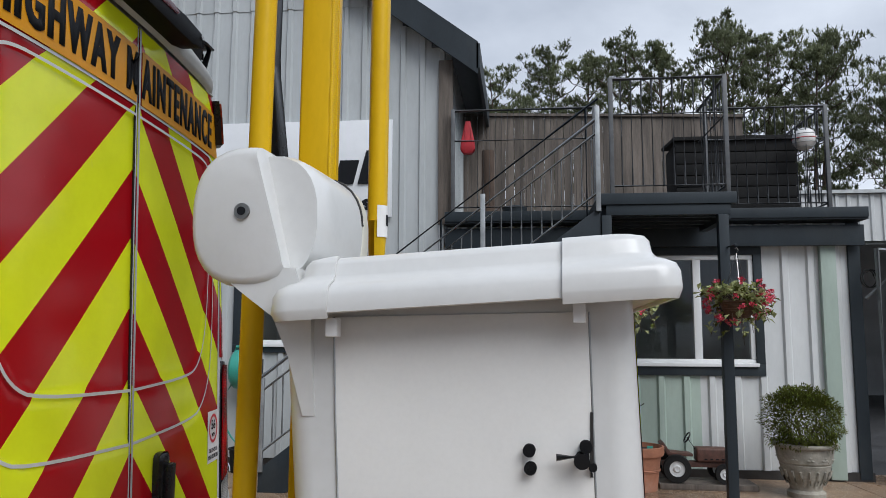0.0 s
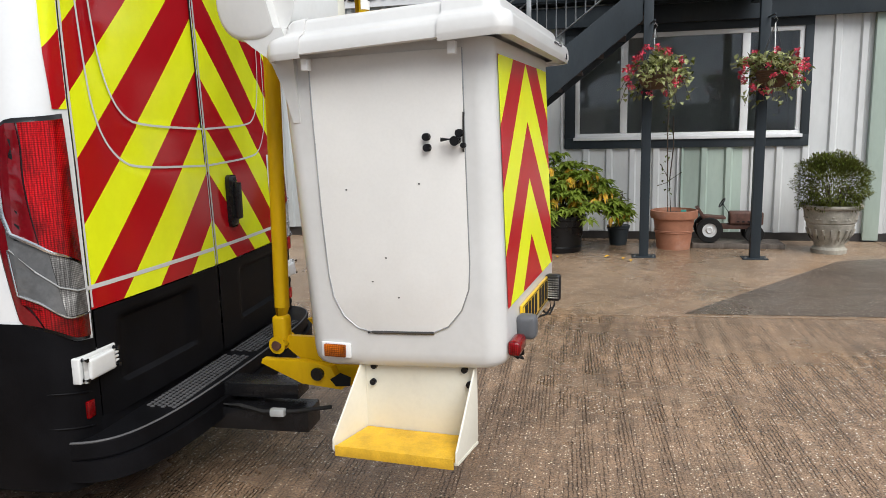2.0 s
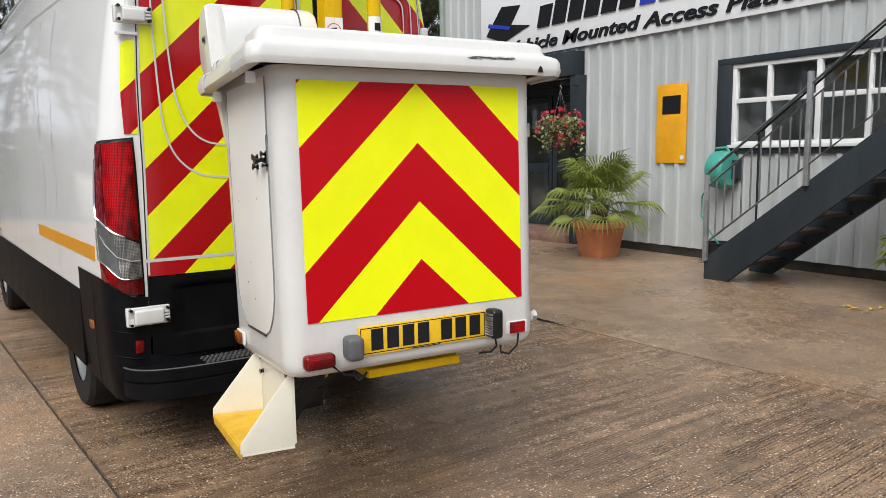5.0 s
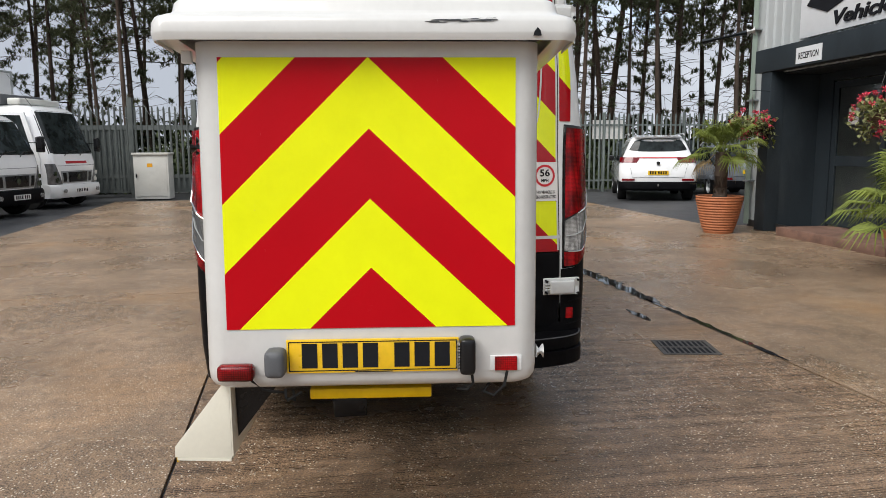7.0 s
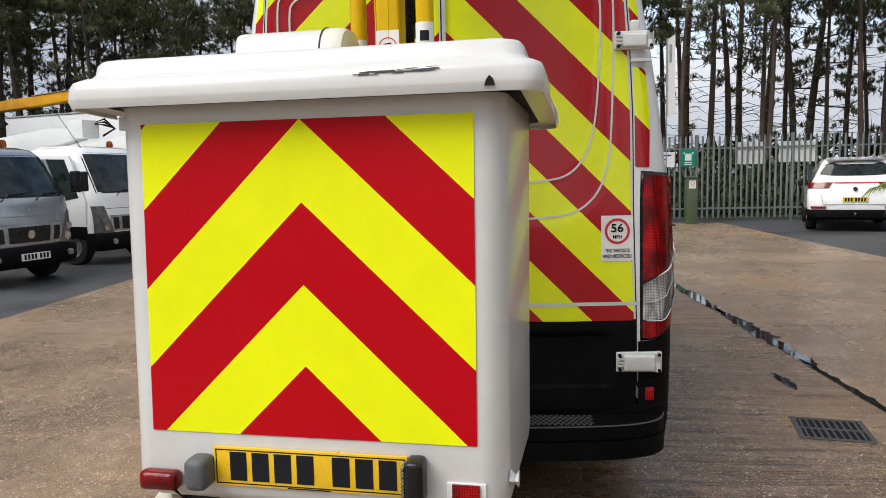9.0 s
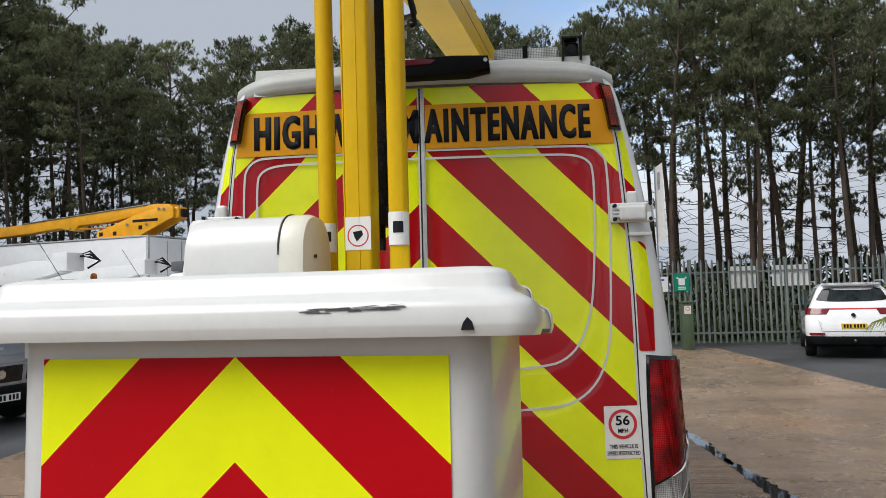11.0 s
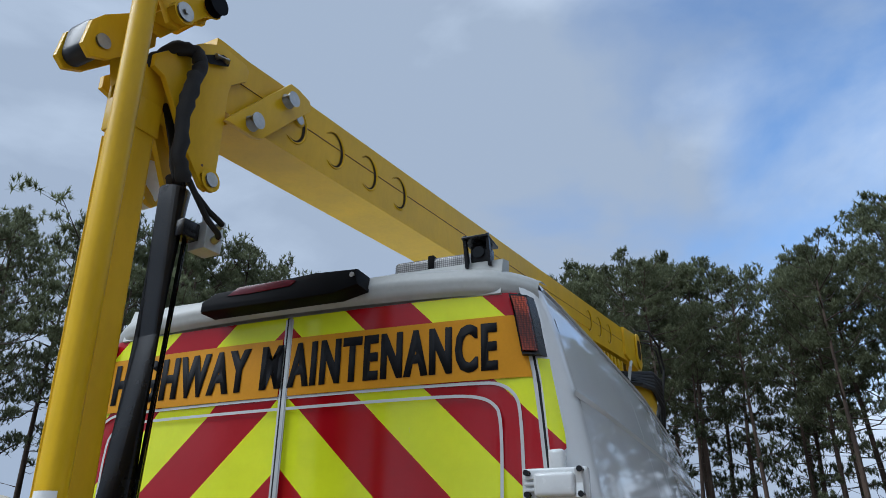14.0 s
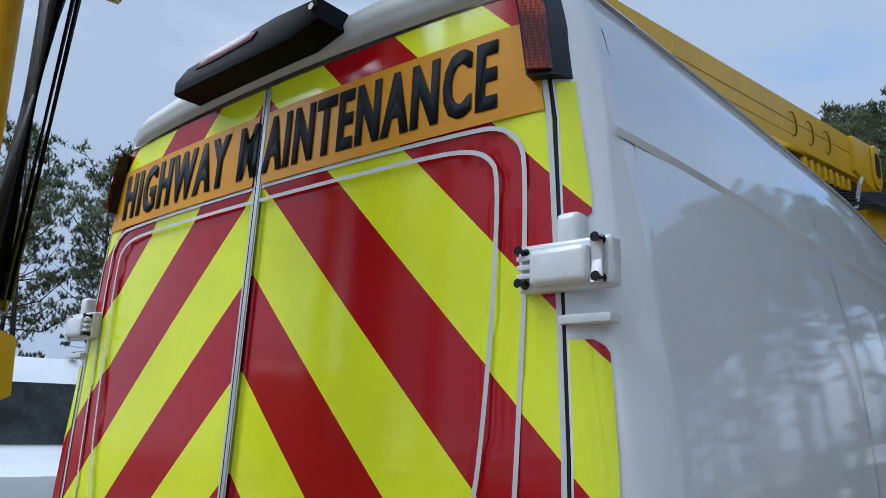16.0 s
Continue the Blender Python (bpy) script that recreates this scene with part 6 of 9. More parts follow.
part("tread", prismed([(-0.474, -0.466), (-0.091, -0.466), (-0.108, -0.640), (-0.512, -0.640)], "z", 0.4458, 0.460, 0.004), M["yellow_step"], foot, "rough yellow painted tread")
part("tread_lip", prismed([(-0.515, -0.647), (-0.112, -0.647), (-0.112, -0.6405), (-0.515, -0.6405)], "z", 0.424, 0.460, 0.002), M["yellow_step"], foot)
for u, z in ((-0.442, 0.680), (-0.448, 0.622), (-0.122, 0.690), (-0.106, 0.640)):
    part("bolt", bar((u, -0.463, z), (u, -0.476, z), 0.011, 10), M["gloss_black"], foot)
part("gusset", prismed([(-0.455, 0.695), (-0.30, 0.695), (-0.45, 0.50)], "x", -0.14, -0.13), M["ram"], foot, "black gusset plate behind the step")
part("under_frame", boxed(-0.55, -0.03, -0.20, 0.18, 0.655, 0.688, 0.006), M["yellow"], basket, "yellow steel frame under the basket")
part("under_bracket", boxed(-0.25, -0.06, -0.02, 0.04, 0.662, 0.690, 0.004), M["rubber"], basket)

# control console cover on the basket
console = part("console_cover", bmesh.new(), M["white"], basket, "white rounded control cover beside the boom")
CU, CZ = -0.800, 1.911
CP = []
for a in range(0, 360, 10):
    c, s_ = math.cos(radians(a)), math.sin(radians(a))
    r_ = (abs(c / 0.128) ** 2.5 + abs(s_ / 0.150) ** 2.5) ** (-1 / 2.5)
    CP.append((CU + r_ * c, CZ + r_ * s_))


def face_u(u, z):
    """The near end stops at a slanting edge that runs down to the bracket."""
    edge = -0.729 - 0.241 * (z - 1.853)
    return min(u, edge)


bm = loft(bmesh.new(), [[(face_u(CU + (u - CU) * k, z), v, CZ + (z - CZ) * k) for u, z in CP] for v, k in ((-0.541, 0.86), (-0.537, 0.93), (-0.528, 0.98), (-0.51, 1.0), (-0.43, 1.0), (-0.425, 0.99))])
bmesh.ops.recalc_face_normals(bm, faces=bm.faces[:])
bm.to_mesh(console.data)
bm.free()
console.data.polygons.foreach_set("use_smooth", [True] * len(console.data.polygons))
console.data.set_sharp_from_angle(angle=radians(40))
bm = loft(bmesh.new(), [[(CU + 0.024 + (u - CU) * k, v, CZ + (z - CZ) * k) for u, z in CP] for v, k in ((-0.49, 0.90), (-0.46, 0.955), (-0.40, 0.965), (-0.18, 0.965), (-0.145, 0.95), (-0.130, 0.90))])
bmesh.ops.recalc_face_normals(bm, faces=bm.faces[:])
part("hood", bm, M["white"], console, "", 50)
bm = loft(bmesh.new(), [[(CU + 0.022 + (u - CU) * k, v, CZ + (z - CZ) * k) for u, z in CP] for v, k in ((-0.185, 0.985), (-0.130, 0.985), (-0.112, 0.93))])
part("end_cap", bm, M["cream"], console, "", 50)
part("seam", tube(bmesh.new(), [(CU + 0.022 + (u - CU) * 0.99, -0.186, CZ + (z - CZ) * 0.99) for u, z in CP[1:18]], 0.0035, 5), M["joint"], console)
part("seam", tube(bmesh.new(), [(CU - 0.03, v, CZ + 0.1465) for v in span(-0.43, -0.19, 6)], 0.004, 5), M["rust"], console)
part("end_bolt", bar((-0.806, -0.541, 1.919), (-0.806, -0.547, 1.919), 0.017, 16), M["steel"], console)
part("bolt_hole", bar((-0.806, -0.547, 1.919), (-0.806, -0.550, 1.919), 0.009, 12), M["ink"], console)
part("end_bolt", bar((-0.755, -0.112, 1.93), (-0.755, -0.106, 1.93), 0.007, 10), M["gloss_black"], console)
bm = loft(bmesh.new(), [[(u0, v, z) for u0, v in ((ua, -0.532 + 0.10 * max(0.0, 1.72 - z)), (ub, -0.532 + 0.10 * max(0.0, 1.72 - z)), (ub, -0.46), (ua, -0.46))] for ua, ub, z in ((-0.872, -0.690, 1.800), (-0.800, -0.670, 1.745), (-0.738, -0.655, 1.70), (-0.706, -0.655, 1.62), (-0.676, -0.650, 1.50))])
bmesh.ops.recalc_face_normals(bm, faces=bm.faces[:])
part("bracket", bm, M["white"], console, "white moulded bracket", 50)
# black filler put in the gap to stand for its shade
part("shadow_gap", boxed(-0.70, -0.66, -0.45, -0.14, 1.798, 1.822), M["rubber"], console)

# the boom: same frame as the basket
boom = thing("access_boom", "yellow folding steel access boom lying over the van roof", "boom", TURN_B)


def mast_u(z):
    return -0.8455 + (z - 2.0) * 0.006


def left_u(z):
    return -0.958 + (z - 2.0) * 0.013


bm = bmesh.new()
rings = []
for z in (0.62, 2.0, 3.06):
    c = mast_u(z)
    rings.append(rrect(c - 0.048, c + 0.048, -0.030, 0.058, 0.012, z, 3))
loft(bm, rings)
mast = part("mast", bm, M["yellow"], boom, "yellow box section mast", 40)
bm = bmesh.new()
for z0, z1, gap in ((2.965, 3.065, False), (3.065, 3.165, True)):
    c = mast_u(3.0)
    if not gap:
        box(bm, c - 0.052, c + 0.052, -0.035, 0.063, z0, z1, 0.005)
    else:
        box(bm, c - 0.052, c + 0.052, -0.035, -0.022, z0 - 0.004, z1, 0.004)
        box(bm, c - 0.052, c + 0.052, 0.046, 0.063, z0 - 0.004, z1, 0.004)
part("mast_cap", bm, M["yellow"], mast, "forked mast head")
part("weld_line", tube(bmesh.new(), [(mast_u(z) + 0.0485, 0.018, z) for z in span(0.7, 2.95, 20)], 0.0016, 5), M["yellow"], mast)
part("corner_weld", tube(bmesh.new(), [(mast_u(z) + 0.0455, -0.0285 + 0.001 * math.sin(z * 40), z) for z in span(0.7, 2.95, 60)], 0.003, 5), M["yellow"], mast)
part("left_rod", tube(bmesh.new(), [(left_u(z), -0.139 - max(0.0, 0.9 - z) * 0.06, z) for z in (0.635, 0.78, 1.5, 2.4, 3.24)], 0.030, 18), M["yellow"], boom, "yellow round levelling rod")
part("left_rod_eye", bar((left_u(0.63), -0.200, 0.634), (left_u(0.63), -0.105, 0.634), 0.036, 18), M["yellow"], boom)
part("left_rod_fork", boxed(left_u(0.7) - 0.031, left_u(0.7) + 0.031, -0.186, -0.122, 0.61, 0.75, 0.02, 3), M["yellow"], boom)
part("right_rod", tube(bmesh.new(), [(-0.711 + 0.005 * (z - 2), 0.1665, z) for z in (0.95, 2.0, 3.42)], 0.030, 18), M["yellow"], boom, "yellow round levelling rod")
part("pin", bar((left_u(0.63), -0.208, 0.634), (left_u(0.63), -0.199, 0.634), 0.020, 14), M["rust"], boom)
# lower yoke that carries the basket
part("yoke", prismed([(-1.0, 0.665), (-0.66, 0.67), (-0.62, 0.60), (-0.62, 0.50), (-0.70, 0.472), (-0.85, 0.478), (-0.845, 0.545), (-0.93, 0.60)], "y", -0.165, -0.135, 0.004), M["yellow"], boom, "yellow steel yoke plate with chipped paint")
part("yoke", prismed([(-1.0, 0.665), (-0.66, 0.67), (-0.62, 0.60), (-0.62, 0.50), (-0.70, 0.472), (-0.85, 0.478), (-0.845, 0.545), (-0.93, 0.60)], "y", 0.10, 0.13, 0.004), M["yellow"], boom)
part("yoke_arm", prismed([(-1.05, 0.556), (-1.045, 0.575), (-0.86, 0.580), (-0.74, 0.565), (-0.70, 0.475), (-0.87, 0.485)], "y", -0.205, -0.168, 0.004), M["yellow"], boom)
part("yoke_pin", bar((-0.795, -0.222, 0.535), (-0.795, 0.15, 0.535), 0.026, 16), M["gloss_black"], boom)
# shadow on the yoke arm painted as a thin black patch
part("yoke_shadow", prismed([(-0.745, 0.515), (-0.70, 0.545), (-0.655, 0.53), (-0.66, 0.495), (-0.72, 0.488)], "y", -0.2075, -0.2062), M["ink"], boom, smooth=0)
for u, z in ((-0.80, 0.64), (-0.72, 0.645)):
    part("bolt", bar((u, -0.167, z), (u, -0.172, z), 0.012, 10), M["rust"], boom)
# stickers low on the uprights
for v0, v1, u, nm in ((-0.027, 0.055, mast_u(1.97) + 0.0490, "warning_sticker"),):
    st = part(nm, boxed(u, u + 0.001, v0, v1, 1.946, 2.048), M["paper"], boom, "white warning sticker with a black and red symbol", 0)
    c = (u + 0.0013, 0.5 * (v0 + v1), 1.990)
    bm = bmesh.new()
    o = [bm.verts.new((c[0], c[1] + 0.034 * math.cos(a), c[2] + 0.034 * math.sin(a))) for a in [k * math.pi / 12 for k in range(24)]]
    n_ = [bm.verts.new((c[0], c[1] + 0.030 * math.cos(a), c[2] + 0.030 * math.sin(a))) for a in [k * math.pi / 12 for k in range(24)]]
    for k in range(24):
        bm.faces.new((o[k], o[(k + 1) % 24], n_[(k + 1) % 24], n_[k]))
    part("ring", bm, M["sign_red"], st, smooth=0)
    part("symbol", prismed([(c[1] - 0.016, c[2] + 0.012), (c[1] + 0.012, c[2] + 0.016), (c[1] + 0.016, c[2] + 0.002), (c[1] - 0.004, c[2] - 0.018), (c[1] - 0.012, c[2] - 0.004)], "x", c[0] - 0.0002, c[0] + 0.0003), M["ink"], st, smooth=0)


def wrap(cu, cv, r, a0, a1, z0, z1, name):
    bm = sheet(bmesh.new(), lambda a, z: (cu + r * math.cos(radians(a)), cv + r * math.sin(radians(a)), z), span(a0, a1, 10), [z0, z1])
    bmesh.ops.recalc_face_normals(bm, faces=bm.faces[:])
    return part(name, bm, M["paper"], boom, "white warning sticker wrapped round the rod")


for cu, cv, r in ((left_u(1.96), -0.139, 0.0312), (-0.711, 0.1665, 0.0315)):
    st = wrap(cu, cv, r, -75, 75, 1.950, 2.046, "warning_sticker")
    part("symbol", sheet(bmesh.new(), lambda a, z: (cu + (r + 0.0012) * math.cos(radians(a)), cv + (r + 0.0012) * math.sin(radians(a)), z), span(-20, 35, 5), [1.985, 2.018]), M["ink"], st, smooth=0)

# upper boom


def top_z(u):
    return 3.455 + 0.0795 * (-1.987 - u)


def low_z(u):
    return 3.170 + 0.075 * (-1.30 - u)


def capsule(p, q, r, n=8):
    """A link with round ends from p to q, as a polygon."""
    a0 = math.atan2(q[1] - p[1], q[0] - p[0])
    out = [(q[0] + r * math.cos(a0 + a), q[1] + r * math.sin(a0 + a)) for a in span(-math.pi / 2, math.pi / 2, n)]
    return out + [(p[0] + r * math.cos(a0 + a), p[1] + r * math.sin(a0 + a)) for a in span(math.pi / 2, 3 * math.pi / 2, n)]


V0, V1 = -0.085, 0.098
END = -5.50
rings = [[(u, V0, low_z(u)), (u, V1, low_z(u)), (u, V1, top_z(u)), (u, V0, top_z(u))] for u in (-1.02, -1.04, -1.147, -1.29, -2.5, -4.0, END)]
bm = loft(bmesh.new(), rings)
bmesh.ops.recalc_face_normals(bm, faces=bm.faces[:])
arm = part("upper_arm", bm, M["yellow"], boom, "yellow box section upper boom", 30)
part("lower_flange", prismed([(-1.12, low_z(-1.12) - 0.012), (-4.3, low_z(-4.3) - 0.012), (-4.3, low_z(-4.3)), (-1.12, low_z(-1.12))], "y", V0 - 0.010, V1 + 0.009), M["yellow"], arm)
part("stitch_line", tube(bmesh.new(), [(u, V1 + 0.001, 0.56 * top_z(u) + 0.44 * low_z(u)) for u in span(-1.12, -5.3, 20)], 0.0016, 5), M["rust"], arm)
part("stitch_line", tube(bmesh.new(), [(u, V1 + 0.001, 0.25 * top_z(u) + 0.75 * low_z(u)) for u in span(-3.0, -4.4, 8)], 0.0022, 5), M["amber_band"], arm)
for u in (-1.38, -1.597, -1.813, -2.03, -4.41, -4.62, -4.85):
    z = 0.5 * (top_z(u) + low_z(u))
    h = 0.072
    arc = [radians(140 - j * 11.0) for j in range(25)]
    pts = [(u - 0.060 * math.cos(k), V1 + 0.001, z + h * math.sin(k)) for k in arc]
    part("slot_rim", tube(bmesh.new(), pts, [0.001 + 0.0050 * math.sin(math.pi * j / 24) for j in range(25)], 6), M["yellow"], arm, "rim of a pressed half round slot" if u == -1.38 else "")
    # dark crescent inside the rim: the recessed slot's shade, laid on as colour
    bm = bmesh.new()
    rows = [(bm.verts.new((u - 0.056 * math.cos(k), V1 + 0.0022, z + 0.068 * math.sin(k))), bm.verts.new((u - (0.056 - 0.016 * math.sin(math.pi * j / 24)) * math.cos(k), V1 + 0.0022, z + (0.068 - 0.010 * math.sin(math.pi * j / 24)) * math.sin(k)))) for j, k in enumerate(arc)]
    for (p, q), (r, t) in zip(rows, rows[1:]):
        bm.faces.new((p, q, t, r))
    bmesh.ops.recalc_face_normals(bm, faces=bm.faces[:])
    part("slot_opening", bm, M["slot_dark"], arm, smooth=0)
bo = part("bore", bar((-1.40, V1, 3.318), (-1.40, V1 + 0.005, 3.318), 0.026, 18), M["yellow"], arm)
part("bore_pin", bar((-1.40, V1 + 0.005, 3.318), (-1.40, V1 + 0.008, 3.318), 0.018, 14), M["steel"], bo)
# knuckle plates: a web down to the ram pin and a raised cheek along the arm
KN = [(-0.80, 3.13), (-0.80, 3.17), (-0.87, 3.23), (-0.95, 3.300), (-1.02, 3.342), (-1.12, 3.345), (-1.135, 3.33), (-1.13, 3.29), (-1.075, 3.235), (-1.066, 3.20), (-1.066, 3.09), (-1.060, 2.90), (-1.055, 2.872), (-1.040, 2.858), (-1.018, 2.862), (-1.003, 2.880), (-0.945, 2.95), (-0.885, 3.06), (-0.84, 3.12)]
for v0, v1 in ((V1 + 0.004, V1 + 0.022), (V0 - 0.022, V0 - 0.004)):
    part("knuckle_plate", prismed(KN, "y", v0, v1, 0.003), M["yellow"], boom, "yellow knuckle plate")
part("knuckle_web", prismed([(-0.89, 3.10), (-1.05, 3.06), (-1.06, 3.22), (-0.93, 3.24)], "y", V0, V1), M["yellow"], boom)
part("inner_web", prismed([(-0.90, 3.16), (-0.93, 3.19), (-1.05, 2.92), (-1.02, 2.90)], "y", -0.050, -0.030, 0.002), M["yellow"], boom)
# flat black patch for the shade in the plate's slot, nothing is cut
part("slot_dark", prismed([(-0.955, 3.262), (-1.03, 3.312), (-1.06, 3.312), (-1.055, 3.285), (-0.985, 3.250)], "y", V1 + 0.0222, V1 + 0.0234), M["ink"], boom, smooth=0)
part("hose_end", bar((-1.0, V1 + 0.026, 3.285), (-1.045, V1 + 0.028, 3.296), 0.010, 10), M["steel"], boom)
LINK = [(-1.055, 3.095), (-1.075, 3.125), (-1.305, 3.392), (-1.345, 3.395), (-1.405, 3.383), (-1.412, 3.350), (-1.200, 3.118), (-1.165, 3.106)]
part("link_plate", prismed(LINK, "y", V1 + 0.024, V1 + 0.040, 0.003), M["yellow"], boom, "yellow link plate with two pins")
for u, z in ((-1.290, 3.310), (-1.147, 3.143)):
    bo = part("pin_boss", bar((u, V1 + 0.038, z), (u, V1 + 0.043, z), 0.036, 20), M["yellow"], boom)
    pn = part("pin", bar((u, V1 + 0.043, z), (u, V1 + 0.074, z), 0.027, 24), M["steel"], bo, "bare steel pin")
bo = part("pin_boss", bar((-1.040, V1 + 0.018, 2.890), (-1.040, V1 + 0.030, 2.890), 0.034, 20), M["yellow"], boom)
part("pin", bar((-1.040, V1 + 0.030, 2.890), (-1.040, V1 + 0.036, 2.890), 0.021, 18), M["steel"], bo)
for u, z in ((-1.055, 2.925), (-1.010, 2.925)):
    part("paint_chip", bar((u, V1 + 0.0218, z), (u, V1 + 0.0226, z), 0.004, 8), M["rust"], boom)
# head links over the mast
HL = [(-0.628, 3.105), (-0.640, 3.185), (-0.668, 3.222), (-0.780, 3.312), (-0.812, 3.295), (-0.818, 3.215), (-0.795, 3.190), (-0.700, 3.098), (-0.655, 3.080)]
for v0, v1 in ((-0.030, -0.014), (0.072, 0.088)):
    part("head_link", prismed(HL, "y", v0, v1, 0.003), M["yellow"], boom, "yellow head link at the top of the mast")
part("head_web", prismed([(-0.668, 3.215), (-0.790, 3.312), (-0.805, 3.300), (-0.690, 3.205)], "y", -0.013, 0.071), M["yellow"], boom)
part("head_roller", prismed(capsule((-0.664, 3.120), (-0.668, 3.180), 0.030), "y", -0.012, 0.070, 0.008), M["gloss_black"], boom, "black plastic roller block")
part("pin", bar((-0.676, 0.088, 3.138), (-0.676, 0.095, 3.138), 0.021, 16), M["steel"], boom)
part("head_strut", beam(bmesh.new(), (-0.735, 0.036, 3.25), (-0.775, 0.036, 3.08), 0.05, 0.03, (1, 0, 0)), M["yellow"], boom)
HA = [(-0.64, 3.50), (-0.70, 3.33), (-0.76, 3.215), (-0.795, 3.213), (-0.885, 3.317), (-0.93, 3.34), (-0.935, 3.375), (-0.905, 3.392), (-0.83, 3.425), (-0.74, 3.53)]
for v0, v1 in ((0.188, 0.204), (0.128, 0.144)):
    part("head_arm", prismed(HA, "y", v0, v1, 0.003), M["yellow"], boom, "yellow top link plate")
bo = part("cross_tube", bar((-0.779, -0.04, 3.249), (-0.779, 0.232, 3.249), 0.034, 24), M["yellow"], boom)
part("pin", bar((-0.779, 0.232, 3.249), (-0.779, 0.238, 3.249), 0.027, 18), M["steel"], bo)
part("pin_bolt", bar((-0.779, 0.238, 3.249), (-0.779, 0.244, 3.249), 0.010, 6), M["steel"], bo)
bo = part("cross_tube", bar((-0.897, 0.05, 3.355), (-0.897, 0.206, 3.355), 0.028, 20), M["yellow"], boom)
part("rubber_cap", bar((-0.897, 0.206, 3.355), (-0.897, 0.232, 3.355), 0.033, 24), M["black"], bo, "black plastic end cap")
# folding ram
part("ram_body", bar((-1.010, 0.018, 2.872), (-0.968, 0.026, 2.03), 0.042, 28), M["ram"], boom, "black hydraulic ram")
part("ram_neck", bar((-1.014, 0.017, 2.910), (-1.010, 0.018, 2.865), 0.034, 24), M["ram"], boom)
part("ram_pipe", bar((-1.045, 0.046, 2.74), (-1.004, 0.054, 2.05), 0.0065, 8), M["ram"], boom)
part("ram_pipe", bar((-1.033, 0.056, 2.74), (-0.992, 0.064, 2.05), 0.0055, 8), M["ram"], boom)
part("ram_foot", bar((-0.968, 0.026, 2.05), (-0.962, 0.028, 1.95), 0.028, 16), M["ram"], boom)
part("ram_lug", prismed([(-0.88, 1.80), (-1.02, 1.88), (-1.015, 1.98), (-0.95, 2.005), (-0.88, 1.97)], "y", 0.090, 0.106, 0.003), M["yellow"], boom)
part("pin", bar((-0.965, 0.106, 1.935), (-0.965, 0.118, 1.935), 0.024, 16), M["steel"], boom)
valve = part("valve_block", boxed(-1.112, -1.050, 0.058, 0.122, 2.695, 2.775, 0.004), M["galv_pale"], boom, "pale valve block with hose fittings")
for u, v, z, h in ((-1.090, 0.080, 2.775, 0.030), (-1.066, 0.100, 2.775, 0.022)):
    part("fitting", lathed([(0.0, h + 0.010), (0.009, h + 0.008), (0.012, h), (0.012, 0.0)], 6, (u, v, z)), M["steel"], valve)
for z, w in ((2.760, 0.034), (2.725, 0.030)):
    part("fitting", bar((-1.080, 0.122, z), (-1.074, 0.122 + w, z + 0.004), 0.012, 8), M["steel"], valve)
part("valve_clamp", boxed(-1.052, -0.995, 0.040, 0.100, 2.715, 2.765, 0.006), M["ram"], valve)
part("guard", prismed([(-0.985, 2.995), (-0.978, 2.915), (-1.0, 2.872), (-1.052, 2.868), (-1.060, 2.90), (-1.052, 3.01)], "y", -0.160, -0.090, 0.010), M["upvc"], boom, "white plastic guard behind the ram")
rng = random.Random(5)
line = [Vector(p) for p in ((-0.80, 0.02, 3.09), (-0.815, 0.075, 3.165), (-0.86, 0.118, 3.225), (-0.915, 0.140, 3.240), (-0.938, 0.148, 3.20), (-0.912, 0.150, 3.12), (-0.900, 0.150, 3.01), (-0.905, 0.150, 2.89), (-0.945, 0.146, 2.82))]
path, fat = [], []
for i in range(len(line) - 1):
    for k in range(5):
        path.append(line[i].lerp(line[i + 1], k / 5) + 0.003 * Vector((rng.uniform(-1, 1), rng.uniform(-1, 1), 0)))
        fat.append(0.017 + 0.005 * rng.random() + 0.002 * (k % 2))
part("hose_sleeve", tube(bmesh.new(), path, fat, 14), M["fabric_black"], boom, "crumpled black fabric hose sleeve", 80)
for k, v in ((0.0, 0.152), (0.036, 0.146)):
    mid = [(-0.93, 0.150, 2.86), (-0.965, 0.158, 2.81), (-1.015, 0.164, 2.775 - k * 0.7), (-1.060, 0.160, 2.765 - k), (-1.078, v, 2.764 - k)]
    part("hose", tube(bmesh.new(), [p for a_, b_ in zip(mid, mid[1:]) for p in (a_, tuple((x + y) / 2 for x, y in zip(a_, b_)))] + [mid[-1]], 0.0085, 10), M["rubber"], boom)
for k in range(3):
    part("hose", tube(bmesh.new(), [(-0.80, 0.01 + 0.02 * k, 3.02), (-0.79, 0.02 + 0.02 * k, 3.10), (-0.83, 0.07 + 0.01 * k, 3.18), (-0.89, 0.12, 3.235)], 0.011, 8), M["rubber"], boom)
part("hose", tube(bmesh.new(), [(-0.86, 0.06, 3.16), (-0.94, 0.04, 3.08), (-0.985, 0.03, 2.99), (-0.97, 0.06, 2.92), (-0.955, 0.10, 2.86)], 0.014, 10), M["rubber"], boom)
# turret end of the upper boom
EZ = 0.5 * (top_z(END) + low_z(END))
part("end_plate", prismed([(END + 0.30, low_z(END) + 0.01), (END - 0.10, low_z(END) - 0.06), (END - 0.16, EZ - 0.05), (END - 0.12, top_z(END) - 0.03), (END - 0.03, top_z(END) + 0.012), (END + 0.30, top_z(END + 0.30) + 0.004)], "y", V0 - 0.02, V1 + 0.02, 0.006), M["yellow"], boom)
part("end_boss", prismed(capsule((END - 0.05, EZ - 0.07), (END - 0.05, EZ + 0.07), 0.075), "y", V1 + 0.02, V1 + 0.032, 0.003), M["yellow"], boom)
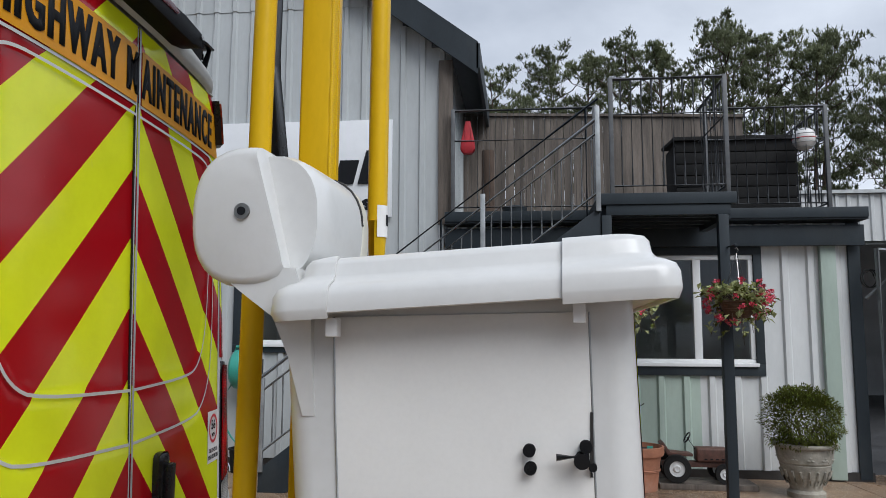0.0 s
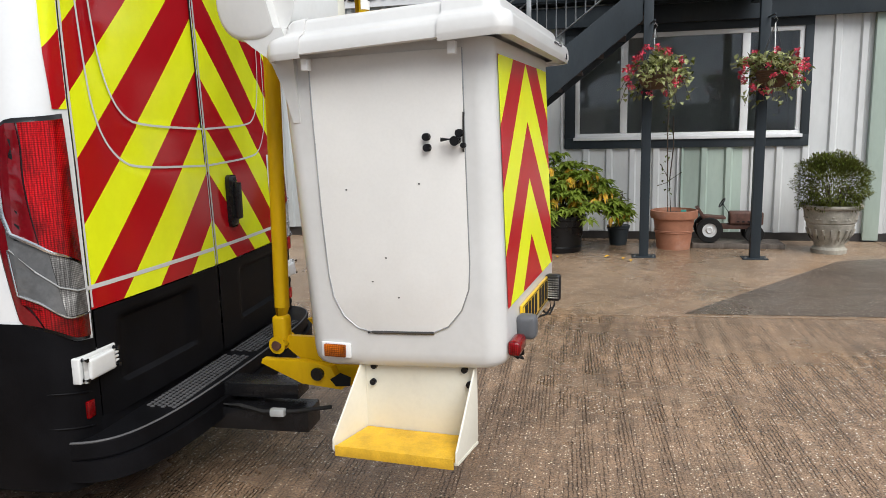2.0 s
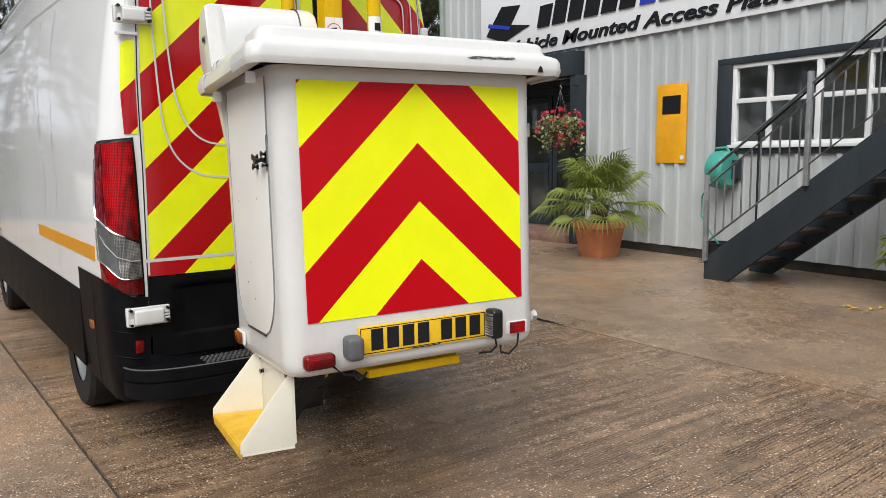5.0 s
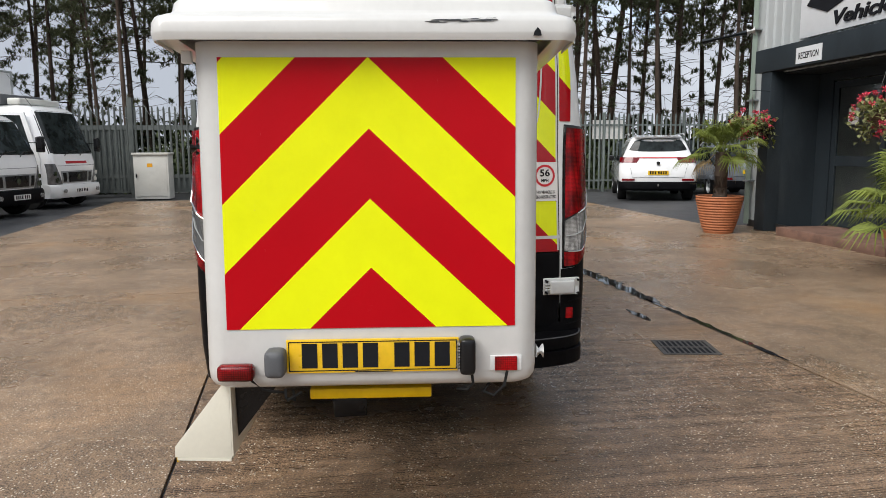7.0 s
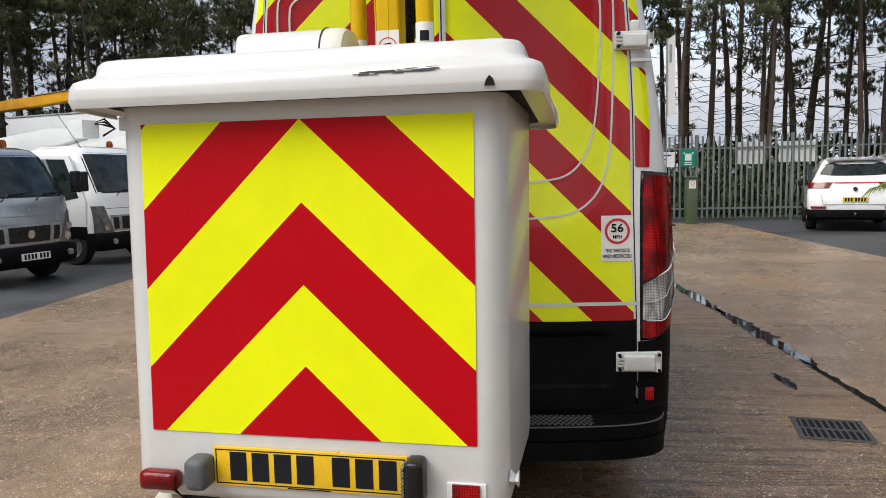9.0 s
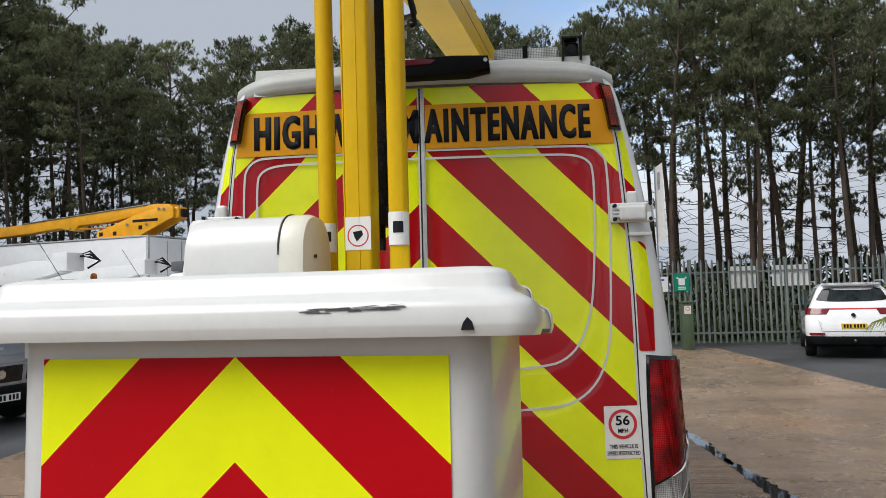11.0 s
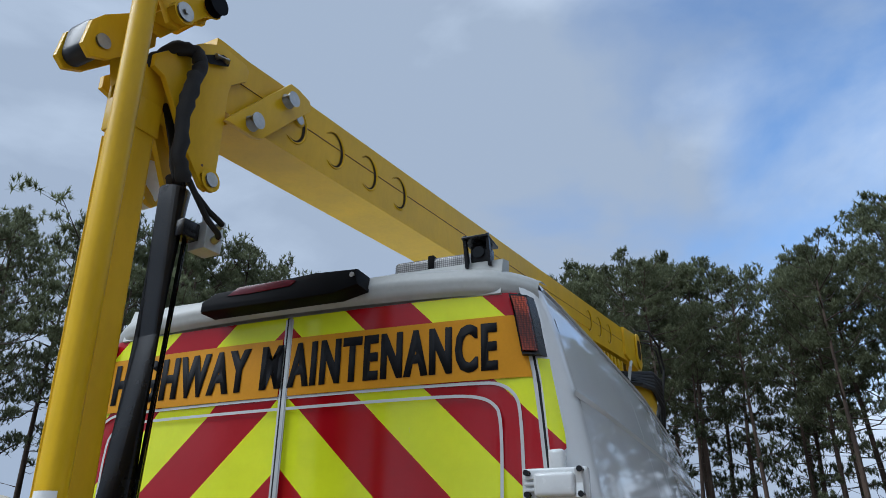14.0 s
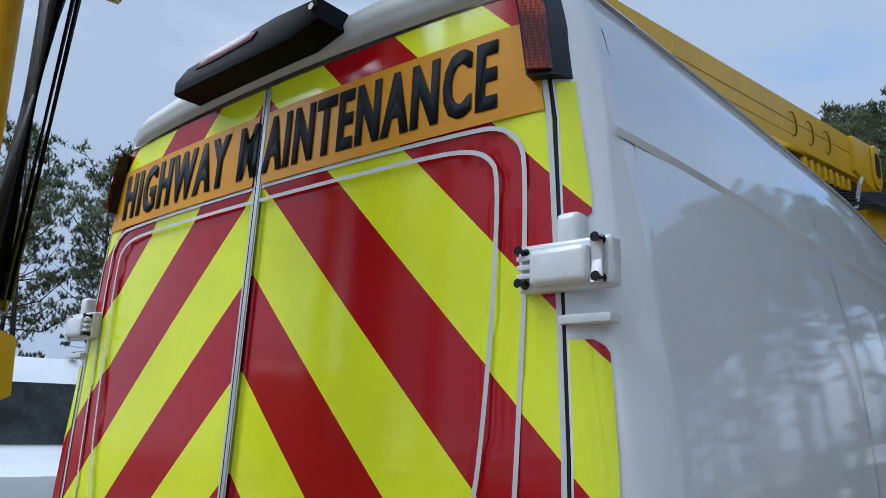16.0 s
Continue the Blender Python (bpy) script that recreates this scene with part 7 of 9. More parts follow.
# the hole's dark depth is a flat dark face on the boss
part("end_hole", prismed(capsule((END - 0.05, EZ - 0.03), (END - 0.05, EZ + 0.05), 0.042), "y", V1 + 0.032, V1 + 0.034), M["slot_dark"], boom, smooth=0)
part("cradle", prismed([(-4.40, low_z(-4.4) - 0.012), (-5.35, low_z(-5.35) - 0.012), (-5.35, low_z(-5.35) - 0.12), (-4.55, low_z(-4.55) - 0.10)], "y", V0 + 0.02, V1 - 0.03, 0.004), M["ram"], boom, "dark cradle under the folded boom")
for k in range(8):
    u = -4.55 - 0.085 * k
    part("cradle_rib", boxed(u - 0.030, u + 0.008, V1 - 0.03, V1 - 0.005, low_z(u) - 0.10, low_z(u) - 0.025, 0.003), M["yellow"], boom)
part("turret", prismed([(-5.30, 3.28), (-5.90, 3.42), (-6.02, 3.36), (-5.86, 3.12), (-5.62, 2.78), (-5.12, 2.78), (-5.20, 3.06)], "y", -0.14, 0.13, 0.010), M["yellow"], boom, "yellow turret bracket on the roof")
for k in range(5):
    part("hose", tube(bmesh.new(), [(-4.75, 0.05, 3.28 - 0.02 * k), (-5.2, 0.12 + 0.02 * k, 3.34 - 0.02 * k), (-5.75, 0.16, 3.47 - 0.03 * k), (-6.05, 0.15, 3.47 - 0.05 * k), (-6.20, 0.10, 3.30 - 0.05 * k), (-6.15, 0.0, 2.95 - 0.05 * k)], 0.022, 8), M["rubber"], boom)
part("hose_clamp", tube(bmesh.new(), [(-5.05, 0.15, 3.22), (-5.08, 0.17, 3.36), (-5.16, 0.16, 3.42)], 0.012, 8), M["galv_pale"], boom)
part("hose", tube(bmesh.new(), [(END - 0.10, 0.13, 3.80), (-5.85, 0.15, 3.86), (-6.15, 0.15, 3.82), (-6.35, 0.13, 3.66), (-6.33, 0.1, 3.42)], 0.010, 8), M["rubber"], boom)
part("hose", tube(bmesh.new(), [(END - 0.10, 0.13, 3.70), (-5.80, 0.15, 3.74), (-6.05, 0.15, 3.74), (-6.25, 0.13, 3.60)], 0.008, 6), M["rubber"], boom)
part("turret_base", lathed([(0.0, 2.84), (0.26, 2.84), (0.26, 2.78), (0.30, 2.77), (0.30, 2.72), (0.0, 2.72)], 32, (-5.45, 0.0, 0.0)), M["yellow"], boom)

# seat of the folded boom on the mast: the arm lies a little askew and droops to the front
SEAT = ((0.65, (-0.015, -0.048, 0.017)), (0.78, (-0.028, -0.038, 0.027)), (0.90, (0.004, -0.008, 0.003)), (1.04, (0.0, -0.009, 0.007)), (1.147, (-0.018, -0.020, 0.009)), (1.29, (-0.026, -0.022, 0.011)), (7.5, (-0.070, 0.090, -0.20)))


def seat(u):
    return Vector([table([(d, o[i]) for d, o in SEAT], -u) for i in range(3)])


for ob in boom.children_recursive:
    if ob.name.startswith(("ram", "mast", "left_rod", "right_rod", "warning", "corner_weld", "weld")) or ob.parent.name.startswith("warning"):
        continue
    co = [v.co for v in ob.data.vertices]
    us = [c.x for c in co]
    if min(c.z for c in co) < 2.6:
        continue
    whole = seat(0.5 * (min(us) + max(us))) if max(us) - min(us) < 0.16 else None
    for v in ob.data.vertices:
        v.co += whole or seat(v.co.x)

# plants and small things along the front of the building
def leaf(bm, p, d, length, width, mi=0, fold=0.25, droop=0.0):
    """One leaf: two folded halves with a bend along the middle."""
    d = Vector(d).normalized()
    a, n_ = frame_axes(d)
    p = Vector(p)
    q = p + d * length * 0.5 + n_ * length * 0.06
    r = p + d * length + Vector((0, 0, -droop * length))
    l1, l2 = q + a * width / 2 + n_ * width * fold, q - a * width / 2 + n_ * width * fold
    v = [bm.verts.new(c) for c in (p, q, r, l1, l2)]
    for f in ((0, 1, 3), (1, 2, 3), (0, 4, 1), (1, 4, 2)):
        bm.faces.new([v[i] for i in f]).material_index = mi


def rand_dir(rng, up=0.0):
    while True:
        v = Vector((rng.uniform(-1, 1), rng.uniform(-1, 1), rng.uniform(-1, 1) + up))
        if 0.1 < v.length:
            return v.normalized()


def pot(name, prof, material, label, x, y, z=0.0, seg=36, rot=0):
    t = thing(name, label, "plant pot", pose(x, y, z, 0, 0, rot))
    part("pot_body", lathed(prof, seg), material, t)
    return t


rng = random.Random(21)
# cast stone urn with a clipped shrub
urn = pot("stone_urn", [(0.0, 0.0), (0.20, 0.0), (0.205, 0.05), (0.17, 0.08), (0.175, 0.12), (0.23, 0.20), (0.262, 0.30), (0.275, 0.345), (0.268, 0.355), (0.285, 0.37), (0.30, 0.44), (0.312, 0.52), (0.345, 0.535), (0.355, 0.555), (0.345, 0.575), (0.31, 0.572), (0.29, 0.53), (0.0, 0.53)], M["urn"], "weathered cast stone urn planted with a rounded shrub", 3.42, 8.36)
urn.scale = (0.9, 0.9, 0.95)
bm = bmesh.new()
for k in range(11):
    a = k * 2 * math.pi / 11
    for j in range(3):
        c, s_ = math.cos(a + 0.07 * (j - 1)), math.sin(a + 0.07 * (j - 1))
        lathe(bm, [(0, 0.016), (0.018, 0.008), (0.022, 0)], 6, (0.288 * c, 0.288 * s_, 0.41 + 0.03 * (j % 2)))
    tube(bm, [(0.283 * math.cos(a + t * 0.28), 0.283 * math.sin(a + t * 0.28), 0.43 + 0.045 * math.sin(t * 6.28)) for t in span(0, 1, 9)], 0.011, 5)
for k in range(18):
    a = k * 2 * math.pi / 18
    tube(bm, [(r * math.cos(a), r * math.sin(a), z) for r, z in ((0.20, 0.14), (0.245, 0.22), (0.268, 0.29))], 0.014, 5)
part("relief", bm, M["urn"], urn, "moulded garlands")
part("soil", lathed([(0, 0.545), (0.29, 0.54)], 24), M["soil"], urn)
bm = bmesh.new()
for k in range(9500):
    d = rand_dir(rng, 0.25)
    r = 0.40 * rng.random() ** 0.22 * (1 + 0.10 * math.sin(7 * d.x + 3 * d.y) + 0.07 * math.sin(11 * d.z + 5 * d.x))
    p = Vector((d.x * r * 1.05, d.y * r * 1.05, 0.80 + d.z * r * 0.92))
    if p.z > 0.52:
        leaf(bm, p, d + 0.8 * rand_dir(rng), 0.036 + 0.022 * rng.random(), 0.016, 1 if rng.random() < 0.08 else 0)
tagged(part("foliage", bm, [M["leaf_dark"], M["leaf"]], urn, "dense small olive green leaves", 0), kind="stuff")
for k in range(14):
    a = rng.uniform(0, 6.28)
    part("stem", tube(bmesh.new(), [(0.05 * math.cos(a), 0.05 * math.sin(a), 0.53), (0.2 * math.cos(a), 0.2 * math.sin(a), 0.78)], 0.007, 5), M["bark"], urn)

# terracotta pot with a thin rose
tp = pot("terracotta_pot", [(0, 0), (0.155, 0), (0.185, 0.30), (0.195, 0.36), (0.215, 0.365), (0.222, 0.39), (0.222, 0.455), (0.205, 0.46), (0.20, 0.40), (0, 0.40)], M["terracotta"], "plain terracotta pot with a bare thin stemmed plant", 1.76, 8.50)
tp.scale = (1.22, 1.22, 1.0)
for r, z in ((0.178, 0.20), (0.180, 0.215)):
    part("ring", lathed([(r, z), (r + 0.007, z + 0.004), (r + 0.004, z + 0.012)], 36), M["terracotta"], tp)
part("soil", lathed([(0, 0.415), (0.20, 0.41)], 24), M["soil"], tp)
for pts in (((-0.06, 0, 0.41), (-0.07, 0.01, 0.9), (-0.08, 0, 1.4), (-0.07, -0.02, 1.85)), ((-0.03, 0.02, 0.41), (-0.05, 0.0, 0.8), (-0.02, 0.02, 1.2), (-0.03, 0.0, 1.55)), ((-0.07, 0, 0.85), (-0.14, -0.02, 1.0)), ((-0.06, 0, 0.80), (0.06, 0, 0.90)), ((-0.07, 0, 0.78), (-0.16, 0.03, 0.74))):
    part("stem", tube(bmesh.new(), pts, 0.006, 5), M["bark"], tp)
bm = bmesh.new()
for k in range(40):
    z = rng.uniform(0.65, 1.9)
    leaf(bm, (-0.07 + rng.uniform(-0.05, 0.05), rng.uniform(-0.05, 0.05), z), rand_dir(rng), 0.05, 0.024)
tagged(part("foliage", bm, M["leaf_dark"], tp, "few thin leaves", 0), kind="stuff")
part("green_tag", boxed(0.05, 0.10, -0.16, -0.15, 0.43, 0.48, 0.004), M["hose"], tp)

# small flower pot beside it
sp = pot("small_pot", [(0, 0), (0.10, 0), (0.13, 0.20), (0.14, 0.21), (0.14, 0.24), (0.12, 0.24), (0, 0.22)], M["anthracite"], "small dark pot with a spindly green plant", 1.12, 8.72)
bm = bmesh.new()
for k in range(16):
    a = rng.uniform(0, 6.28)
    e = Vector((0.22 * math.cos(a) * rng.random(), 0.22 * math.sin(a) * rng.random(), rng.uniform(0.35, 0.75)))
    tube(bm, [(0.03 * math.cos(a), 0.03 * math.sin(a), 0.22), e * 0.6 + Vector((0, 0, 0.1)), e], 0.004, 4, mi=1)
    for j in range(9):
        leaf(bm, e * (0.5 + 0.5 * j / 8) + Vector((0, 0, 0.08 * (1 - j / 8))), rand_dir(rng, 0.1), 0.075, 0.03)
tagged(part("foliage", bm, [M["leaf_dark"], M["bark"]], sp, "thin stems with narrow leaves", 0), kind="stuff")

# rhododendron in a black tub
rh = pot("black_tub", [(0, 0), (0.27, 0), (0.29, 0.06), (0.275, 0.08), (0.30, 0.30), (0.315, 0.31), (0.32, 0.38), (0.335, 0.39), (0.335, 0.43), (0.30, 0.43), (0.29, 0.38), (0, 0.37)], M["gloss_black"], "black plastic tub with a yellowing rhododendron bush", 0.42, 8.22)
part("soil", lathed([(0, 0.385), (0.29, 0.38)], 24), M["soil"], rh)
bm = bmesh.new()
for k in range(250):
    a, t = rng.uniform(0, 6.28), rng.random() ** 0.5
    tip = Vector((0.86 * t * math.cos(a), 0.52 * t * math.sin(a), 0.45 + 0.64 * (1 - t * t) * rng.uniform(0.3, 1.0) + 0.16 * rng.random() - 0.12 * t))
    if k % 2 == 0:
        tube(bm, [(0.1 * math.cos(a), 0.1 * math.sin(a), 0.40), tip * 0.5 + Vector((0, 0, 0.30)), tip], 0.007, 4, mi=2)
    yel = rng.random() < 0.26
    for j in range(13):
        b = j * 2.4
        if yel and rng.random() < 0.6:
            leaf(bm, tip, (math.cos(b) * 0.5, math.sin(b) * 0.5, -0.8), 0.13, 0.045, 1, droop=0.2)
        else:
            leaf(bm, tip, (math.cos(b), math.sin(b), rng.uniform(-0.35, 0.5)), 0.11 + 0.05 * rng.random(), 0.050, 0, droop=0.25)
tagged(part("foliage", bm, [M["leaf"], M["leaf_yellow"], M["bark"]], rh, "whorls of long green and yellow leaves", 0), kind="stuff")
for k in range(9):
    bm = bmesh.new()
    leaf(bm, (0, 0, 0.006), (1, 0, 0.02), 0.12, 0.05)
    solid("fallen_leaf", bm, M["leaf_yellow"], "yellow fallen leaf lying on the concrete", "leaf", group="fallen leaves", smooth=0).matrix_world = pose(rng.uniform(-0.6, 1.3), rng.uniform(7.3, 8.0), 0.003, 0, 0, rng.uniform(0, 360))


def hanging_basket(x, y, z, top, seed, label, arm=None, reds=34, size=1.0):
    rng = random.Random(seed)
    hb = thing("hanging_basket", label, "hanging basket", pose(x, y, z), group="hanging flower baskets")
    part("wicker_bowl", lathed([(0, -0.17), (0.08, -0.165), (0.13, -0.12), (0.165, -0.04), (0.172, 0.0), (0.165, 0.01), (0.15, 0.0), (0.0, 0.0)], 22), M["wicker"], hb, "brown woven bowl")
    for k in range(7):
        zz = -0.14 + 0.022 * k
        r = 0.105 + 0.07 * (k / 6) ** 0.7
        part("weave_ring", tube(bmesh.new(), [(r * math.cos(a), r * math.sin(a), zz) for a in span(0, 6.28, 22)], 0.006, 5), M["wicker"], hb)
    for a in (0.4, 2.5, 4.6):
        part("chain", tube(bmesh.new(), [(0.165 * math.cos(a), 0.165 * math.sin(a), 0.0), (0, 0, top - z - 0.06)], 0.004, 5), M["steel"], hb)
    part("hook", tube(bmesh.new(), [(0, 0, top - z - 0.07), (0.02, 0, top - z - 0.03), (0, 0, top - z), (-0.012, 0, top - z - 0.02)], 0.004, 5), M["steel"], hb)
    if arm:
        part("bracket", tube(bmesh.new(), [(arm[0], arm[1], top - z + 0.02), (0, 0, top - z + 0.03)], 0.010, 8), M["anthracite"], hb, "dark wall bracket")
    bm = bmesh.new()
    for k in range(int(34 * size)):
        a = rng.uniform(0, 6.28)
        out, fall = rng.uniform(0.14, 0.38) * size, rng.uniform(-0.36, 0.20)
        tip = Vector((out * math.cos(a), out * math.sin(a), fall if out < 0.34 else fall - 0.1))
        mid = Vector((out * 0.6 * math.cos(a), out * 0.6 * math.sin(a), 0.10))
        tube(bm, [(0.05 * math.cos(a), 0.05 * math.sin(a), 0.0), mid, tip], 0.003, 4, mi=3)
        for j in range(15):
            t = j / 14
            p = mid.lerp(tip, t) + 0.05 * rand_dir(rng)
            leaf(bm, p, rand_dir(rng, 0.2), 0.055 + 0.035 * rng.random(), 0.055, 1 if rng.random() < 0.74 else 0)
    for k in range(reds):
        d = rand_dir(rng, 0.1)
        p = Vector((d.x * 0.30, d.y * 0.30, 0.02 + 0.24 * d.z)) * size
        for j in range(9):
            leaf(bm, p + 0.022 * rand_dir(rng), rand_dir(rng, 0.1) + 0.5 * d, 0.038, 0.034, 2, 0.4)
    tagged(part("foliage", bm, [M["leaf_dark"], M["leaf_pale"], M["petal"], M["bark"]], hb, "trailing leaves with red flowers", 0), kind="stuff")
    return hb


hanging_basket(1.46, PY - 0.22, 1.99, 2.50, 31, "wicker hanging basket of red flowers on the stair post", (-0.04, 0.20))
hanging_basket(2.62, PY - 0.22, 1.97, 2.50, 32, "wicker hanging basket of red flowers on the landing post", (-0.04, 0.20))
hanging_basket(-8.62, 8.68, 1.74, 2.30, 33, "hanging basket of red flowers beside the reception", (0.0, 0.32), 40, 1.15)
hanging_basket(-5.45, 8.62, 1.80, 2.45, 34, "hanging basket of red flowers before the reception door", (0.0, 0.36), 46, 1.2)


def fan_leaf(bm, hub, d, size, rng, mi=0, droop=0.3):
    """A palm fan: narrow folded blades that spread from one point."""
    d = Vector(d).normalized()
    a, n_ = frame_axes(d)
    for k in range(19):
        t = radians(-105 + 210 * k / 18)
        w = (d * math.cos(t) + a * math.sin(t)).normalized()
        ln = size * (0.75 + 0.25 * math.cos(t)) * rng.uniform(0.9, 1.05)
        p, q = hub, hub + w * ln * 0.6 + n_ * 0.02
        r = hub + w * ln + Vector((0, 0, -droop * ln * rng.uniform(0.6, 1.3)))
        side = w.cross(n_).normalized() * ln * 0.026
        v = [bm.verts.new(c) for c in (p, q + side, q - side, r, q + n_ * 0.012)]
        for f in ((0, 1, 4), (0, 4, 2), (1, 3, 4), (4, 3, 2)):
            bm.faces.new([v[i] for i in f]).material_index = mi


def palm(name, x, y, body, trunk, n, size, seed, label, base_z, low=-0.3, high=1.9):
    rng = random.Random(seed)
    t = thing(name, label, "potted palm", pose(x, y, 0))
    for nm, bm_, m_ in body:
        part(nm, bm_, m_, t)
    top = base_z + trunk
    if trunk > 0.2:
        part("trunk", tube(bmesh.new(), [(0, 0, base_z - 0.05), (0.02, 0, base_z + trunk * 0.5), (0, 0.02, top)], [0.12, 0.10, 0.11], 12), M["bark"], t, "shaggy dark trunk")
        bm = bmesh.new()
        for k in range(160):
            a, z = rng.uniform(0, 6.28), rng.uniform(base_z, top)
            leaf(bm, (0.09 * math.cos(a), 0.09 * math.sin(a), z), (math.cos(a) * 0.6, math.sin(a) * 0.6, 1), 0.10, 0.025)
        tagged(part("trunk_fibre", bm, M["bark"], t, "", 0), kind="stuff")
    bm = bmesh.new()
    for k in range(n):
        a, e = k * 2.399, rng.uniform(low, high)
        d = Vector((math.cos(a), math.sin(a), e)).normalized()
        stalk = d * size * rng.uniform(0.55, 0.95)
        hub = Vector((0, 0, top)) + stalk + Vector((0, 0, -0.08 * size))
        dry = e < -0.3 and rng.random() < 0.7
        tube(bm, [(0, 0, top - 0.03), Vector((0, 0, top)) + stalk * 0.5 + Vector((0, 0, 0.03)), hub], 0.007, 5, mi=1 if dry else 0)
        fan_leaf(bm, hub, d + Vector((0, 0, -0.25)), size * rng.uniform(0.55, 0.75), rng, 1 if dry else 0, 0.6 if dry else 0.34)
    tagged(part("fronds", bm, [M["palm"], M["palm_dry"]], t, "spread of green fan fronds", 0), kind="stuff")
    return t


prof = [(0, 0), (0.225, 0)]
for k in range(13):
    z = 0.02 + k * 0.043
    r = 0.232 + 0.135 * (k / 12) ** 0.75
    prof += [(r, z), (r + 0.012, z + 0.014), (r + 0.010, z + 0.030), (r - 0.002, z + 0.040)]
prof += [(0.375, 0.592), (0.382, 0.60), (0.375, 0.612), (0.345, 0.61), (0.34, 0.55), (0, 0.55)]
palm("fan_palm", -8.55, 8.15, (("pot_body", lathed(prof, 44), M["terracotta_bright"]), ("soil", lathed([(0, 0.565), (0.34, 0.56)], 24), M["soil"])), 0.76, 46, 0.50, 51, "fan palm with a shaggy trunk in a ribbed terracotta pot", 0.56, -0.6, 2.2)
bm = loft(bmesh.new(), [rrect(-a * 0.72, a * 0.72, -a * 0.72, a * 0.72, r * 0.72, z * 0.92, 3) for a, r, z in ((0.27, 0.08, 0.0), (0.30, 0.09, 0.10), (0.37, 0.12, 0.42), (0.385, 0.12, 0.44), (0.415, 0.13, 0.45), (0.425, 0.13, 0.53), (0.41, 0.13, 0.54), (0.39, 0.12, 0.52), (0.38, 0.12, 0.46))])
bmesh.ops.recalc_face_normals(bm, faces=bm.faces[:])
palm("low_fan_palm", -4.25, 8.25, (("pot_body", bm, M["terracotta_bright"]), ("soil", lathed([(0, 0.44), (0.27, 0.435)], 24), M["soil"])), 0.22, 66, 0.66, 52, "bushy low fan palm in a large square terracotta pot", 0.46, -0.1, 3.0)

# pedal tractor on a plank
tr = thing("pedal_tractor", "rusty brown toy pedal tractor parked on a plank", "toy tractor", pose(2.38, 8.72, 0.06))
part("hood", boxed(0.02, 0.36, -0.085, 0.085, 0.21, 0.36, 0.025, 3), M["rust"], tr, "rusty tin hood")
part("nose", boxed(0.34, 0.40, -0.08, 0.08, 0.20, 0.35, 0.02, 2), M["rust"], tr)
part("chassis", boxed(-0.34, 0.38, -0.05, 0.05, 0.15, 0.21, 0.01), M["rust"], tr)
part("seat", prismed([(-0.36, 0.40), (-0.33, 0.42), (-0.26, 0.315), (-0.02, 0.295), (-0.02, 0.27), (-0.28, 0.275)], "y", -0.10, 0.10, 0.008), M["rust"], tr, "tin seat with a turned up back")
part("steering_column", bar((0.03, 0, 0.33), (-0.06, 0, 0.46), 0.009, 8), M["gloss_black"], tr)
part("steering_wheel", tube(bmesh.new(), [(-0.06 + 0.06 * math.cos(a) * 0.5, 0.07 * math.sin(a), 0.46 + 0.06 * math.cos(a) * 0.86) for a in span(0, 2 * math.pi, 20)], 0.008, 6), M["gloss_black"], tr)
for x, r in ((-0.21, 0.15), (0.29, 0.105)):
    for s in (-1, 1):
        bm = lathed([(r * 0.55, -0.03), (r * 0.95, -0.03), (r, -0.015), (r, 0.015), (r * 0.95, 0.03), (r * 0.55, 0.03)], 24)
        bmesh.ops.transform(bm, matrix=Matrix.Translation((x, s * 0.16, r)) @ Matrix.Rotation(radians(90), 4, "X"), verts=bm.verts)
        wh = part("wheel", bm, M["rubber"], tr, "black rubber tyre")
        bm = lathed([(0, 0.02), (r * 0.2, 0.03), (r * 0.3, 0.015), (r * 0.58, 0.02), (r * 0.6, -0.02), (0, -0.02)], 20)
        bmesh.ops.transform(bm, matrix=Matrix.Translation((x, s * 0.16, r)) @ Matrix.Rotation(radians(-90 * s), 4, "X"), verts=bm.verts)
        part("hub", bm, M["cladding_pale"], wh, "pale metal hub")
for k in range(4):
    part("vent", boxed(0.10 + 0.06 * k, 0.13 + 0.06 * k, -0.0875, -0.0852, 0.235, 0.250), M["ink"], tr, smooth=0)
solid("wooden_plank", boxed(1.98, 3.0, 8.50, 8.92, 0.0, 0.058, 0.008), M["timber"], "old grey plank lying by the wall", "plank")

# hose reel on the wall
reel = thing("hose_reel", "green plastic hose reel fixed to the cladding", "hose reel", pose(-2.86, WY - 0.18, 1.20))
bm = lathed([(0, -0.13), (0.20, -0.125), (0.235, -0.09), (0.245, 0.0), (0.235, 0.09), (0.20, 0.125), (0, 0.13)], 28)
bmesh.ops.transform(bm, matrix=Matrix.Rotation(radians(90), 4, "Y"), verts=bm.verts)
part("drum_case", bm, M["hose"], reel, "rounded green case")
part("wall_plate", boxed(0.13, 0.20, 0.0, 0.14, -0.12, 0.12, 0.01), M["anthracite"], reel)
part("top_handle", tube(bmesh.new(), [(-0.12, 0, 0.20), (-0.10, 0, 0.27), (0.05, 0, 0.28), (0.10, 0, 0.21)], 0.018, 8), M["hose"], reel)
part("hose_end", tube(bmesh.new(), [(-0.10, -0.12, -0.17), (-0.20, -0.13, -0.35), (-0.22, -0.1, -0.6), (-0.10, -0.08, -0.8), (0.05, -0.06, -0.98), (0.06, -0.05, -1.10)], 0.011, 8), M["hose"], reel, "loose green hose")
solid("black_bucket", lathed([(0, 0), (0.13, 0), (0.16, 0.26), (0.172, 0.265), (0.172, 0.28), (0.15, 0.28), (0.14, 0.03), (0, 0.02)], 24, (-2.80, 8.92, 0.0)), M["rubber"], "black plastic bucket below the hose reel", "bucket")
ys = thing("yellow_notice", "yellow notice board fixed to the cladding", "sign")
